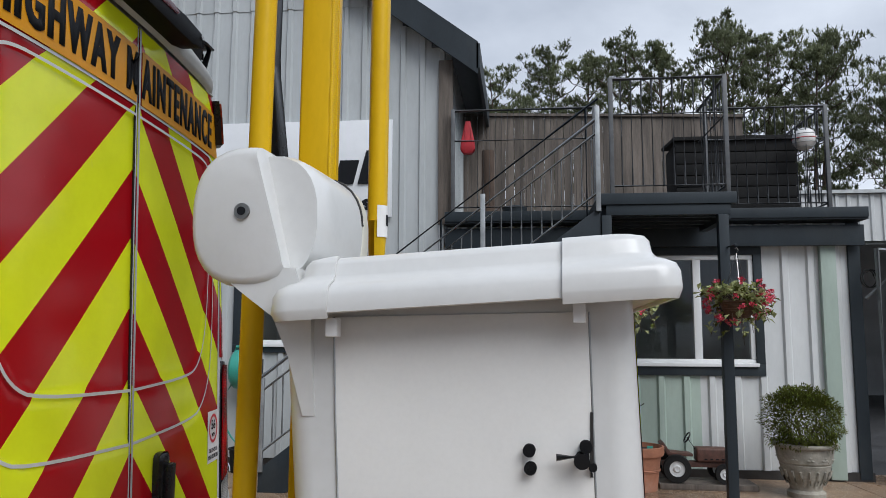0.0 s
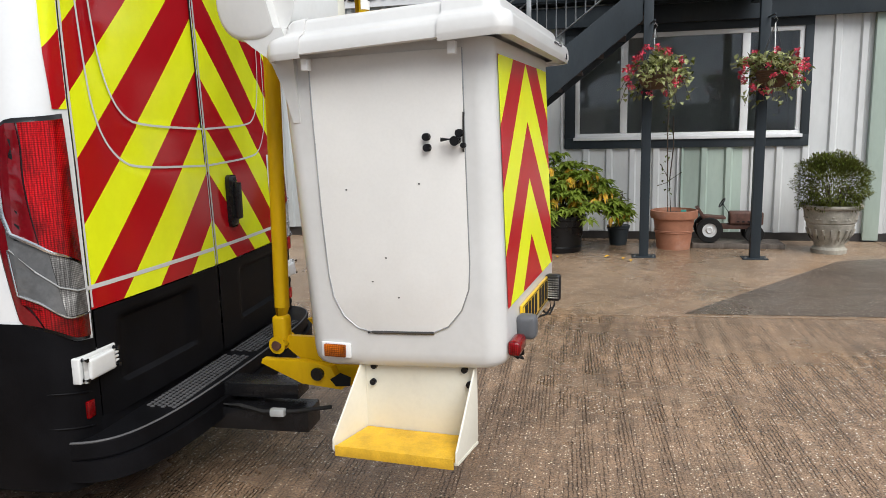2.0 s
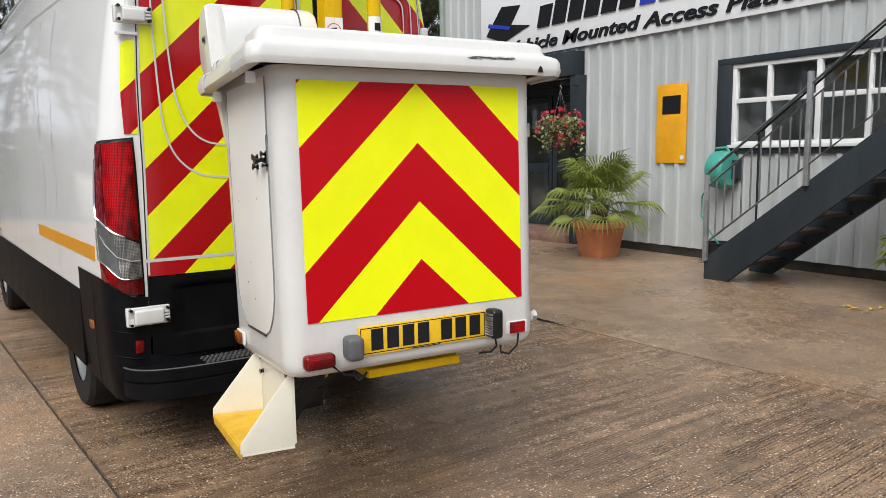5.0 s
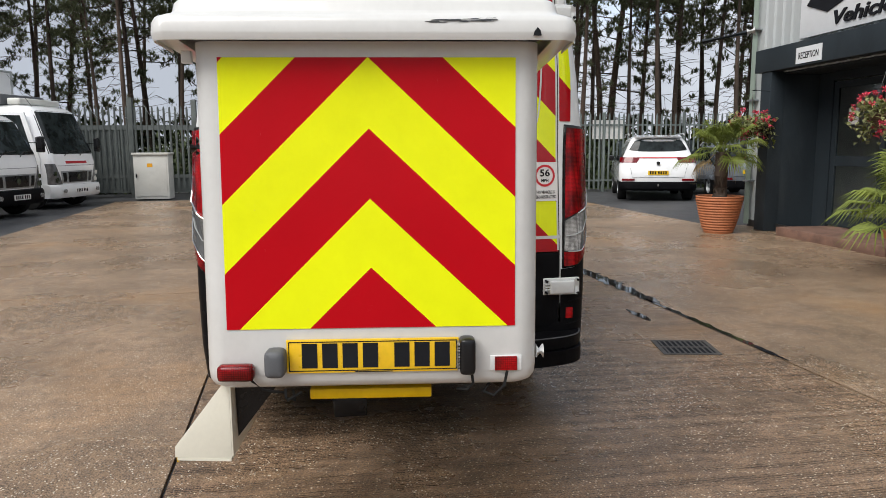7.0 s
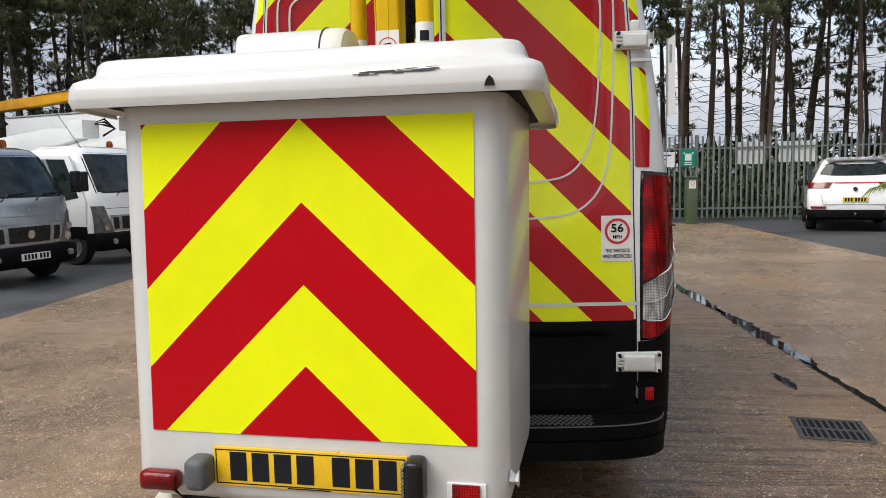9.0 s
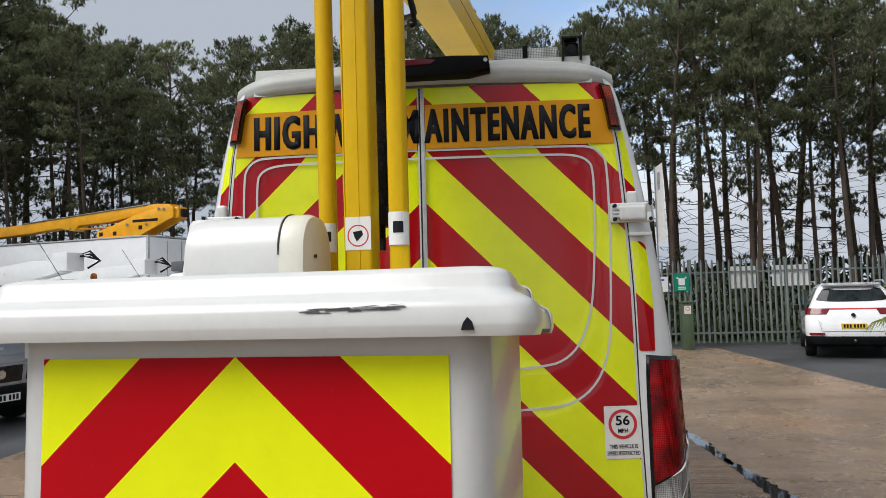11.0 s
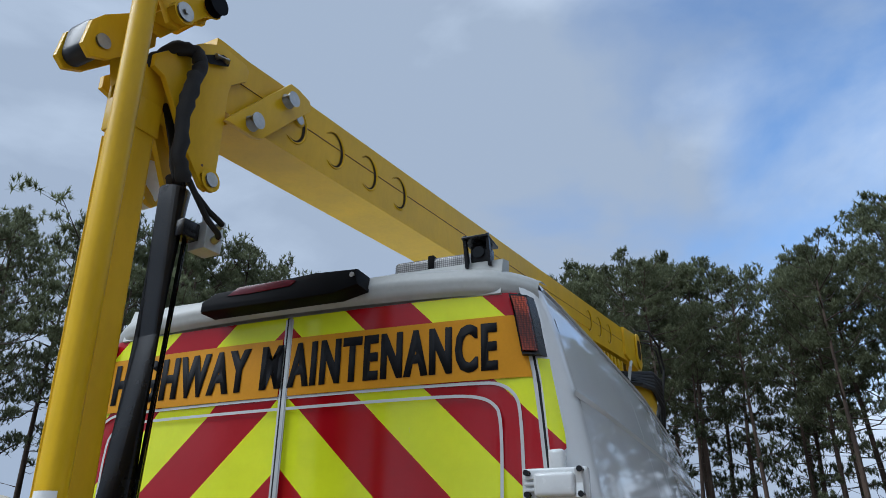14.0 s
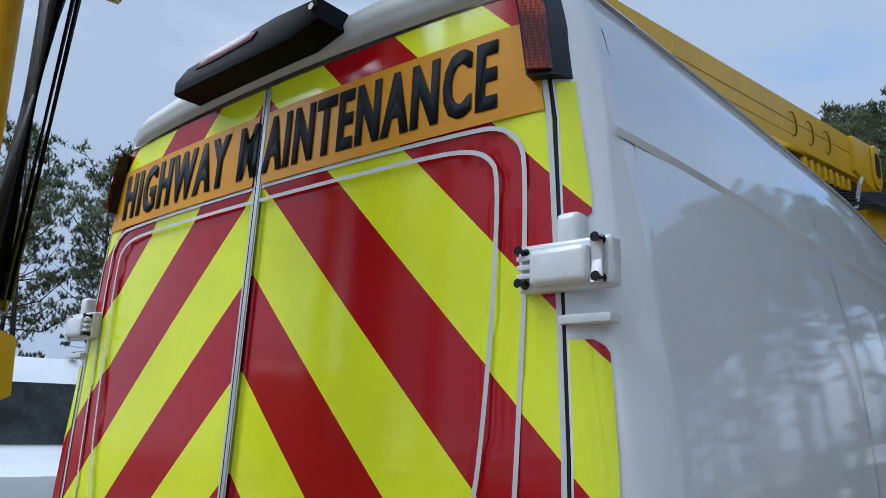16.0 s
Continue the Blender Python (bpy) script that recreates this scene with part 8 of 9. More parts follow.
part("board", boxed(-4.05, -3.54, WY - 0.05, WY - 0.036, 1.28, 2.36, 0.004), M["crane_yellow"], ys)
part("print_bar", boxed(-3.95, -3.64, WY - 0.0515, WY - 0.0505, 1.95, 2.2), M["ink"], ys, smooth=0)
part("print_disc", bar((-3.6, WY - 0.0505, 1.36), (-3.6, WY - 0.053, 1.36), 0.035, 16), M["paper"], ys)

# things on the deck
st = thing("storage_box", "black slatted storage box on the roof deck", "storage box", pose(3.16, 9.75, 2.99))
for k in range(7):
    part("slat", boxed(-0.72, 0.72, -0.36, -0.335, 0.02 + 0.145 * k, 0.155 + 0.145 * k, 0.006), M["rubber"], st)
part("body", boxed(-0.70, 0.70, -0.334, 0.36, 0.0, 1.03, 0.006), M["rubber"], st)
part("lid", prismed([(-0.40, 1.032), (0.40, 1.09), (0.40, 1.13), (-0.40, 1.075)], "x", -0.75, 0.75, 0.008), M["rubber"], st)
ball = thing("paper_lantern", "white round lantern with red marks by the railing", "lantern", pose(3.88, 9.15, 3.95))
bm = bmesh.new()
bmesh.ops.create_uvsphere(bm, u_segments=20, v_segments=14, radius=0.135)
part("globe", bm, M["paper"], ball, "", 80)
for k in range(5):
    z = -0.10 + 0.05 * k
    r = math.sqrt(0.0186 - z * z)
    part("hoop", tube(bmesh.new(), [(r * math.cos(a), r * math.sin(a), z) for a in span(0, 6.28, 24)], 0.004, 4), M["sign_red"] if k == 2 else M["galv_pale"], ball)
part("stem", bar((0, 0, -0.13), (0, 0, -0.96), 0.008, 6), M["steel"], ball)
bag = thing("red_bag", "red cloth bag hanging on the deck railing", "bag", pose(-0.12, 9.12, 4.02))
bm = loft(bmesh.new(), [rrect(-a, a, -b, b, 0.02, z, 3) for a, b, z in ((0.03, 0.03, 0.24), (0.05, 0.04, 0.15), (0.085, 0.06, -0.02), (0.09, 0.06, -0.12), (0.05, 0.04, -0.17))])
part("cloth", bm, M["red_bag"], bag)
gp = thing("garden_post", "brown log post with a dark pot on the deck", "post", pose(0.10, 9.75, 2.99))
part("log", lathed([(0.09, 0), (0.085, 0.5), (0.08, 1.05), (0, 1.06)], 14), M["bark"], gp)
part("pot", lathed([(0, 0), (0.12, 0), (0.16, 0.25), (0.15, 0.26), (0, 0.24)], 18, (0.35, -0.2, 0.0)), M["anthracite"], gp)

# gateway beside the annexe
gate = thing("yard_gate", "grey tubular steel gate standing open beside the annexe", "gate")
for x in (4.52, 4.72):
    part("gate_upright", bar((x, 8.95, 0.05), (x, 8.95, 2.62), 0.028, 10), M["galv"], gate)
part("gate_bar", bar((4.72, 8.95, 0.22), (5.6, 9.25, 0.22), 0.024, 10), M["galv"], gate)
part("gate_brace", bar((4.40, 9.0, 2.05), (4.95, 8.9, 2.62), 0.022, 10), M["galv"], gate)
part("gate_bar", bar((4.52, 8.95, 2.60), (5.6, 9.25, 2.60), 0.024, 10), M["galv"], gate)
part("cable_loop", tube(bmesh.new(), [(4.42 + 0.08 * math.cos(a) + 0.004 * a, 9.0, 2.28 + 0.10 * math.sin(a)) for a in span(0, 15, 50)], 0.007, 5), M["rubber"], gate, "coil of black cable")
bb = thing("barrier_board", "tall orange and red striped safety board", "barrier", pose(5.06, 8.92, 0))
bm = boxed(-0.28, 0.28, -0.012, 0.012, 0.06, 2.72, 0.003)
for v in bm.verts:
    v.co = Vector((v.co.y, v.co.x, v.co.z))
brd = part("board", bm, M["barrier_orange"], bb)
brd.rotation_euler = (0, 0, radians(-90))
part("stand", boxed(-0.3, 0.3, 0.02, 0.07, 0.0, 2.7, 0.004), M["crane_yellow"], bb)
# open shed behind the annexe
shed = thing("open_shed", "low grey clad open fronted shed behind the yard gate", "shed", kind="structure")
bm = ribbed(bmesh.new(), 4.7, 16, 3.30, 4.15, 14.0, pitch=0.2, rib=0.04)
thicken(bm, 0.01)
part("fascia_cladding", bm, M["cladding_pale"], shed, smooth=20)
part("roof_sheet", boxed(4.6, 16.2, 13.9, 22.0, 4.16, 4.22), M["galv_pale"], shed)
part("back_wall", boxed(4.7, 16, 21.5, 21.6, 0, 4.1), M["interior"], shed)
part("side_wall", boxed(4.65, 4.7, 14.0, 21.5, 0, 4.1), M["interior"], shed)
part("side_wall", boxed(16.0, 16.05, 14.0, 21.5, 0, 4.1), M["cladding_pale"], shed)
for x in (7.5, 10.3, 13.1):
    part("stanchion", boxed(x, x + 0.15, 14.05, 14.2, 0, 3.3), M["anthracite"], shed)
part("rubble_bin", boxed(5.2, 6.6, 15.5, 16.6, 0, 0.9, 0.03), M["rust"], shed)
pp = thing("rain_pipe", "pale rain pipe down the corner of the building", "pipe", kind="structure")
part("pipe", bar((-9.38, WY - 0.10, 0.05), (-9.38, WY - 0.10, 4.9), 0.045, 12), M["cladding_green"], pp)
for z in (0.8, 2.2, 3.4):
    part("pipe_clip", boxed(-9.45, -9.31, WY - 0.16, WY - 0.0, z, z + 0.03, 0.004), M["galv"], pp)
fl = thing("flood_light", "dark bar light with a white end on the corner", "light fitting", pose(-9.55, WY - 0.5, 3.36))
part("lamp_bar", bar((-0.25, -0.35, -0.10), (0.15, 0.30, 0.02), 0.05, 12), M["anthracite"], fl)
part("end_cap", bar((0.13, 0.27, 0.015), (0.20, 0.38, 0.035), 0.075, 14), M["upvc"], fl)
part("arm", bar((0.18, 0.35, 0.03), (0.18, 0.48, 0.03), 0.02, 8), M["galv"], fl)

# fences, far vehicles and woods
FX = -20.0
fence = thing("palisade_fence", "grey green steel palisade fence along the yard edge", "fence", kind="structure")


def pale_mesh(h, w=0.062):
    pts = [(-w / 2, 0), (w / 2, 0), (w / 2, h - 0.10), (w * 0.35, h - 0.03), (0.0, h), (-w * 0.35, h - 0.03), (-w / 2, h - 0.10)]
    bm = bmesh.new()
    f = [bm.verts.new((0.012 * (1 - abs(y) / (w / 2)), y, z)) for y, z in pts]
    mid = bm.verts.new((0.014, 0, h * 0.5))
    for i in range(len(f)):
        bm.faces.new((f[i], f[(i + 1) % len(f)], mid))
    return mesh_of("pale", thicken(bm, 0.003), M["fence"], 0)


PALE = pale_mesh(2.42)
y = 4.6
k = 0
while y < 30:
    ob = new("pale", PALE)
    ob.parent = fence
    ob.location = (FX + 0.04, y, 0.06)
    y += 0.158
    if k % 17 == 0:
        part("post", boxed(FX - 0.06, FX + 0.0, y - 0.05, y + 0.05, -0.02, 2.5), M["fence"], fence)
    k += 1
for z in (0.32, 2.08):
    part("rail", boxed(FX, FX + 0.03, 4.5, 30, z, z + 0.05), M["fence"], fence)
for a, b, z0, z1 in ((8.55, 9.30, 1.62, 2.26), (9.75, 10.75, 1.66, 2.26)):
    solid("fence_notice", boxed(FX - 0.02, FX - 0.012, a, b, z0, z1), M["paper"], "blank white board behind the palisade fence", "sign")
sg = thing("assembly_sign", "green assembly point sign on the fence", "sign")
part("board", boxed(FX + 0.075, FX + 0.085, 6.98, 7.40, 1.58, 2.08), M["green_sign"], sg)
for a, b, c, d in ((7.10, 7.28, 1.76, 1.96), (7.05, 7.09, 1.95, 2.0), (7.29, 7.33, 1.95, 2.0), (7.08, 7.30, 1.63, 1.66), (7.08, 7.30, 1.685, 1.715)):
    part("symbol", boxed(FX + 0.0852, FX + 0.087, a, b, c, d), M["paper"], sg, smooth=0)
sg = thing("blue_notice", "white notice with blue print on the fence", "sign")
part("board", boxed(FX + 0.075, FX + 0.085, 6.15, 6.80, 1.58, 2.02), M["paper"], sg)
for k in range(3):
    part("print_bar", boxed(FX + 0.0852, FX + 0.087, 6.22, 6.70 - 0.12 * k, 1.90 - 0.12 * k, 1.95 - 0.12 * k), M["sign_blue"], sg, smooth=0)
gb = thing("service_box", "olive green steel service box by the fence", "cabinet", pose(-18.65, 7.02, 0))
part("case", boxed(-0.2, 0.2, -0.14, 0.14, -0.02, 1.27, 0.01), M["green_box"], gb)
part("lid", boxed(-0.22, 0.22, -0.16, 0.16, 1.272, 1.31, 0.01), M["green_box"], gb)
part("notice", boxed(0.2, 0.206, -0.09, 0.09, 0.98, 1.2), M["paper"], gb)
part("notice_ring", tube(bmesh.new(), [(0.207, 0.05 * math.cos(a), 1.12 + 0.05 * math.sin(a)) for a in span(0, 6.28, 16)], 0.007, 4), M["sign_red"], gb)

# gates and cabinet on the other side
PALE_G = PALE.copy()
PALE_G.materials[0] = M["gate"]
gates = thing("sliding_gate", "grey green steel gate with pales and solid foot panels", "gate", kind="structure")
for y0, y1 in ((-9.4, -6.9), (-6.85, -4.42), (-4.30, -2.60), (-2.48, -1.66)):
    for a, b, c, d in ((y0, y1, 1.98, 2.12), (y0, y1, 0.56, 0.66)):
        part("gate_rail", boxed(FX - 0.03, FX + 0.05, a, b, c, d), M["gate"], gates)
    high = 1.975 if y0 < -4.5 else 0.559
    part("foot_panel", boxed(FX - 0.01, FX + 0.01, y0, y1, 0.12, high), M["gate"], gates)
    y = y0 + 0.1
    while high > 1 and y < y1:
        part("panel_rib", boxed(FX + 0.011, FX + 0.035, y, y + 0.05, 0.13, high - 0.01), M["gate"], gates)
        y += 0.2
    y = y0 + 0.08
    while y < y1:
        ob = new("pale", PALE_G)
        ob.parent = gates
        ob.location = (FX + 0.055, y, 0.25 if y0 < -2.5 else 0.05)
        y += 0.165
for y, h in ((-9.45, 2.9), (-6.87, 2.9), (-4.36, 2.92), (-2.54, 2.85), (-1.62, 2.35)):
    part("gate_post", boxed(FX - 0.08, FX + 0.08, y - 0.07, y + 0.07, -0.02, h, 0.006), M["gate"], gates)
bm = bmesh.new()
tube(bm, [(FX + 0.25 * math.sin(t), -9.4 + 0.052 * t * 2.36, 2.52 + 0.22 * math.cos(t)) for t in span(0, 63, 420)], 0.005, 4)
tagged(part("razor_wire", bm, M["galv"], gates, "coiled wire along the gate top"), kind="stuff")
cabn = thing("meter_cabinet", "cream steel meter cabinet standing on the yard edge", "cabinet", pose(-18.9, -3.50, 0))
part("case", boxed(-0.3, 0.3, -0.47, 0.47, 0.02, 1.26, 0.01), M["cabinet_white"], cabn)
dr = part("door", boxed(0.302, 0.318, -0.44, 0.42, 0.10, 1.18, 0.006), M["cabinet_white"], cabn)
part("lid", boxed(-0.33, 0.35, -0.50, 0.50, 1.262, 1.32, 0.01), M["cabinet_white"], cabn)
part("handle", boxed(0.318, 0.345, -0.41, -0.38, 0.62, 0.74, 0.005), M["gloss_black"], dr)
part("warning_label", boxed(0.319, 0.321, -0.10, 0.05, 0.92, 1.02), M["crane_yellow"], dr, smooth=0)
# low verge and road outside
bm = bmesh.new()
sheet(bm, lambda u, v: (u, v, -0.012 + 0.05 * noise.noise(Vector((u * 0.2, v * 0.2, 3)))), span(-60, -23.2, 14), span(-70, 80, 40))
solid("verge", bm, M["forest_floor"], "brown forest floor under the pines", "ground", "structure", smooth=80)
bm = bmesh.new()
sheet(bm, lambda u, v: (u, v, -0.008), [-23.2, -21.4], [3.5, 30])
solid("grass_strip", bm, M["grass"], "rough green grass behind the fence", "ground", "structure", smooth=0)
bm = bmesh.new()
for k in range(6):
    box(bm, -22.3, -22.18, -14 + 3.2 * k, -12.2 + 3.2 * k, -0.016, -0.014)
solid("road_marking", bm, M["paper"], "white dashes on the road outside the gate", "road marking", "structure", smooth=0)
bm = bmesh.new()
sheet(bm, lambda u, v: (u, v, -0.013 + 0.05 * noise.noise(Vector((u * 0.2, v * 0.2, 7)))), span(-60, 40, 30), span(-70, -17, 14))
solid("verge_south", bm, M["forest_floor"], "brown forest floor beyond the lorry park", "ground", "structure", smooth=80)
bm = bmesh.new()
sheet(bm, lambda u, v: (u, v, -0.013), span(-23, 45, 20), span(26.5, 80, 14))
solid("verge_north", bm, M["forest_floor"], "brown forest floor behind the buildings", "ground", "structure", smooth=80)


def wheel_at(parent, x, y, r, w, m_tyre=None, rim="galv"):
    bm = lathed([(r * 0.58, -w / 2), (r * 0.94, -w / 2), (r, -w * 0.36), (r, w * 0.36), (r * 0.94, w / 2), (r * 0.58, w / 2)], 26)
    bmesh.ops.transform(bm, matrix=Matrix.Translation((x, y, r)) @ Matrix.Rotation(radians(90), 4, "X"), verts=bm.verts)
    wh = part("wheel", bm, M["rubber"], parent, "black tyre")
    s = 1 if y > 0 else -1
    bm = lathed([(0, w * 0.3), (r * 0.2, w * 0.36), (r * 0.25, w * 0.15), (r * 0.5, w * 0.1), (r * 0.58, w * 0.45), (r * 0.6, w * 0.45)], 20)
    bmesh.ops.transform(bm, matrix=Matrix.Translation((x, y, r)) @ Matrix.Rotation(radians(-90 * s), 4, "X"), verts=bm.verts)
    part("rim", bm, M[rim], wh)


def cab_truck(x, y, turn, paint, label, height=2.2, beacon="lens_amber", back="crane", wide=1.0, chrome=False):
    """A forward control light truck: nose at local x = 0, looking along +x."""
    t = thing("cab_truck", label, "truck", pose(x, y, -0.02, 0, 0, turn), group="parked trucks")
    h = height
    P = M[paint]
    nose = ((0.55, 0.0), (0.80, 0.02), (1.10, 0.01), (1.34, -0.04), (h - 0.16, -0.44), (h - 0.06, -0.56), (h - 0.015, -0.72), (h, -0.90))
    side = ((0.55, 0.92), (1.0, 0.93), (1.27, 0.92), (h - 0.16, 0.84), (h - 0.06, 0.79), (h - 0.015, 0.70), (h, 0.52))
    back_x = ((0.55, -1.68), (h - 0.12, -1.70), (h - 0.02, -1.62), (h, -1.5))

    def face(yy, z, proud=0.0):
        w = table(side, z) * wide
        r = 0.20
        over = max(0.0, min(r, abs(yy) - (w - r)))
        return table(nose, z) + proud - 0.07 * (yy / w) ** 2 - (r - math.sqrt(r * r - over * over))
    rings = []
    for z in (0.55, 0.7, 0.9, 1.1, 1.2, 1.34, 1.4, 1.6, 1.8, h - 0.16, h - 0.10, h - 0.06, h - 0.035, h - 0.015, h):
        w = table(side, z) * wide
        ys = [w * math.sin(a) for a in span(-math.pi / 2, math.pi / 2, 25)]
        rings.append([(face(v * 0.9999, z), v, z) for v in ys] + [(table(back_x, z), w * k, z) for k in (0.96, 0.5, 0.0, -0.5, -0.96)])
    bm = loft(bmesh.new(), rings)
    bmesh.ops.recalc_face_normals(bm, faces=bm.faces[:])
    part("cab", bm, P, t, "", 60)

    def on_nose(name, pts, material, parent, proud=0.004, label_="", n=(16, 8)):
        """A patch that follows the nose between a bottom line and a top line: (z0, ya, yb), (z1, ya, yb)."""
        (z0, a0, b0), (z1, a1, b1) = pts
        q = bmesh.new()
        sheet(q, lambda u, v: (face((a0 + (a1 - a0) * v) * (1 - u) + (b0 + (b1 - b0) * v) * u, z0 + (z1 - z0) * v, proud), (a0 + (a1 - a0) * v) * (1 - u) + (b0 + (b1 - b0) * v) * u, z0 + (z1 - z0) * v), span(0, 1, n[0]), span(0, 1, n[1]))
        bmesh.ops.recalc_face_normals(q, faces=q.faces[:])
        thicken(q, 0.006)
        return part(name, q, material, parent, label_, 60)
    wl_, wh_ = 0.80 * wide, 0.725 * wide
    on_nose("screen_surround", ((1.335, -wl_ - 0.03, wl_ + 0.03), (h - 0.145, -wh_ - 0.03, wh_ + 0.03)), M["gloss_black"], t, 0.004, "black band round the windscreen")
    ws = on_nose("windscreen", ((1.36, -wl_, wl_), (h - 0.17, -wh_, wh_)), M["car_glass"], t, 0.011, "dark reflecting windscreen")
    for yy in (-0.42, 0.18):
        part("wiper", tube(bmesh.new(), [(face(yy, 1.29, 0.02), yy, 1.29), (face(yy + 0.1, 1.38, 0.035), yy + 0.12, 1.38), (face(yy + 0.4, 1.41, 0.035), yy + 0.50, 1.415)], 0.011, 6), M["gloss_black"], t)
    on_nose("bonnet_seam", ((1.045, -0.78 * wide, 0.78 * wide), (1.055, -0.78 * wide, 0.78 * wide)), M["pod_grey"], t, 0.003, n=(16, 2))
    for s in (-1, 1):
        W = 0.93 * wide
        dr = part("door", prismed([(-0.30, 0.72), (-0.27, 1.2), (-0.60, h - 0.20), (-1.42, h - 0.18), (-1.46, 0.74)], "y", *sorted((s * (W - 0.13), s * (W - 0.075))), 0.01), P, t)
        # doors lean in with the cab side above the belt
        lean = Matrix.Translation((0, s * 0.098, 0))
        dr.matrix_local = lean
        part("side_window", prismed([(-0.42, 1.26), (-0.70, h - 0.27), (-1.32, h - 0.25), (-1.34, 1.24), (-0.9, 1.18)], "y", *sorted((s * (W - 0.078), s * (W - 0.070))), 0.003), M["car_glass"], dr, "dark side window")
        part("door_handle", boxed(-1.38, -1.22, *sorted((s * (W - 0.078), s * (W - 0.055))), 1.02, 1.06, 0.008), M["gloss_black"], dr)
        part("mirror", boxed(-0.20, -0.08, *sorted((s * 1.02 * wide, s * 1.17 * wide)), 1.38, 1.74, 0.035, 3), M["gloss_black"], t, "black door mirror")
        part("mirror_arm", bar((-0.33, s * 0.89 * wide, 1.6), (-0.14, s * 1.06 * wide, 1.6), 0.015, 6), M["gloss_black"], t)
        y0, y1 = (0.60, 0.90) if s > 0 else (-0.90, -0.60)
        hl = on_nose("head_lamp", ((0.60, (0.56 if s > 0 else -0.90) * wide, (0.90 if s > 0 else -0.56) * wide), (1.10, (0.76 if s > 0 else -0.92) * wide, (0.92 if s > 0 else -0.76) * wide)), M["lens_grey"], t, 0.010, "tall smoked head lamp", (8, 8))
        for zz, rr in ((0.70, 0.065), (0.86, 0.055)):
            yy = s * (0.73 if zz < 0.8 else 0.78) * wide
            part("reflector", bar((face(yy, zz, 0.006), yy, zz), (face(yy, zz, 0.022), yy, zz), rr, 14), M["chrome"], hl)
        part("fog_lamp", bar((0.085, s * 0.66, 0.44), (0.118, s * 0.66, 0.44), 0.05, 12), M["lens_clear"], t)
        part("wheel_arch", boxed(-1.08, -0.28, *sorted((s * 0.70, s * 0.925 * wide)), 0.50, 0.74, 0.03), M["black"], t, "black wheel arch")
        part("sill", boxed(-1.68, -1.10, *sorted((s * 0.6, s * 0.92 * wide)), 0.38, 0.56, 0.02), M["black"], t)
        wheel_at(t, -0.68, s * 0.80, 0.35, 0.20)
        wheel_at(t, -2.25 if back == "tow" else -3.2, s * 0.78, 0.35, 0.22)
    bm = loft(bmesh.new(), [[(0.09 - i_ - 0.06 * (v / 0.95) ** 2 - 0.10 * max(0, abs(v) / 0.95 - 0.85) / 0.15, v * wide, z) for v in span(-0.95, 0.95, 16)] + [(-0.30, 0.95 * wide, z), (-0.30, -0.95 * wide, z)] for z, i_ in ((0.27, 0.05), (0.33, 0.0), (0.52, -0.01), (0.58, 0.02), (0.60, 0.08))])
    bmesh.ops.recalc_face_normals(bm, faces=bm.faces[:])
    part("bumper", bm, M["upvc"] if chrome else M["black"], t, "deep front bumper", 40)
    gs = on_nose("grille_surround", ((0.62, -0.60, 0.60), (0.92, -0.64, 0.64)), M["galv"], t, 0.008, "silver grille surround")
    gr = on_nose("grille", ((0.65, -0.36, 0.36), (0.89, -0.38, 0.38)), M["gloss_black"], gs, 0.016, "dark front grille")
    for s in (-1, 1):
        on_nose("grille_vent", ((0.66, *sorted((s * 0.44, s * 0.55))), (0.88, *sorted((s * 0.46, s * 0.58)))), M["gloss_black"], gs, 0.016, n=(3, 3))
    part("badge", bar((0.030, 0, 0.77), (0.045, 0, 0.77), 0.065, 18), M["chrome"], t, "round bright badge shape")
    pl = part("number_plate", boxed(0.098, 0.106, -0.26, 0.26, 0.38, 0.49), M["paper"], t, "white number plate with character bars")
    for k in range(7):
        part("character_bar", boxed(0.1065, 0.108, -0.215 + 0.062 * k + (0.03 if k > 3 else 0), -0.175 + 0.062 * k + (0.03 if k > 3 else 0), 0.395, 0.475), M["ink"], pl, smooth=0)
    part("chassis", boxed(-2.7 if back == "tow" else -4.6, -0.5, -0.40, 0.40, 0.42, 0.56), M["rubber"], t)
    bl = part("beacon", lathed([(0.06, 0), (0.065, 0.05), (0.05, 0.11), (0, 0.125)], 14, (-0.95, 0.45, h)), M[beacon], t, "roof beacon")
    part("aerial", bar((-0.62, -0.62 * wide, h - 0.05), (-1.15, -0.70 * wide, h + 0.72), 0.006, 5), M["gloss_black"], t)
    if back == "crane":
        part("bed", boxed(-4.6, -1.8, -0.95, 0.95, 0.58, 0.98, 0.02), P, t, "flat truck body")
        part("pedestal", boxed(-2.9, -2.3, -0.3, 0.3, 0.98, 1.9, 0.03), P, t)
        part("boom_arm", prismed([(-4.4, 1.95), (-1.9, 2.25), (-1.2, 2.38), (-1.15, 2.60), (-1.9, 2.62), (-4.4, 2.35)], "y", -0.16, 0.16, 0.02), M["upvc"], t, "white folded boom")
        part("boom_head", boxed(-1.32, -0.95, -0.22, 0.22, h + 0.16, h + 0.52, 0.04), M["upvc"], t, "white boom head")
        for k in range(3):
            part("hose_loop", tube(bmesh.new(), [(-1.05 + 0.05 * k, 0.1, h + 0.45), (-0.85, 0.25, h + 0.55 - 0.06 * k), (-0.72, 0.38, h + 0.36), (-0.95, 0.3, h + 0.22)], 0.022, 8), M["rubber"], t)
    elif back == "tow":
        part("bed", boxed(-2.75, -1.8, -1.05, 1.05, 0.75, 0.95, 0.02), P, t)
        part("light_bar", boxed(-1.2, -0.85, -0.75, 0.75, h, h + 0.16, 0.05, 3), M["cabinet_white"], t, "long roof light bar")
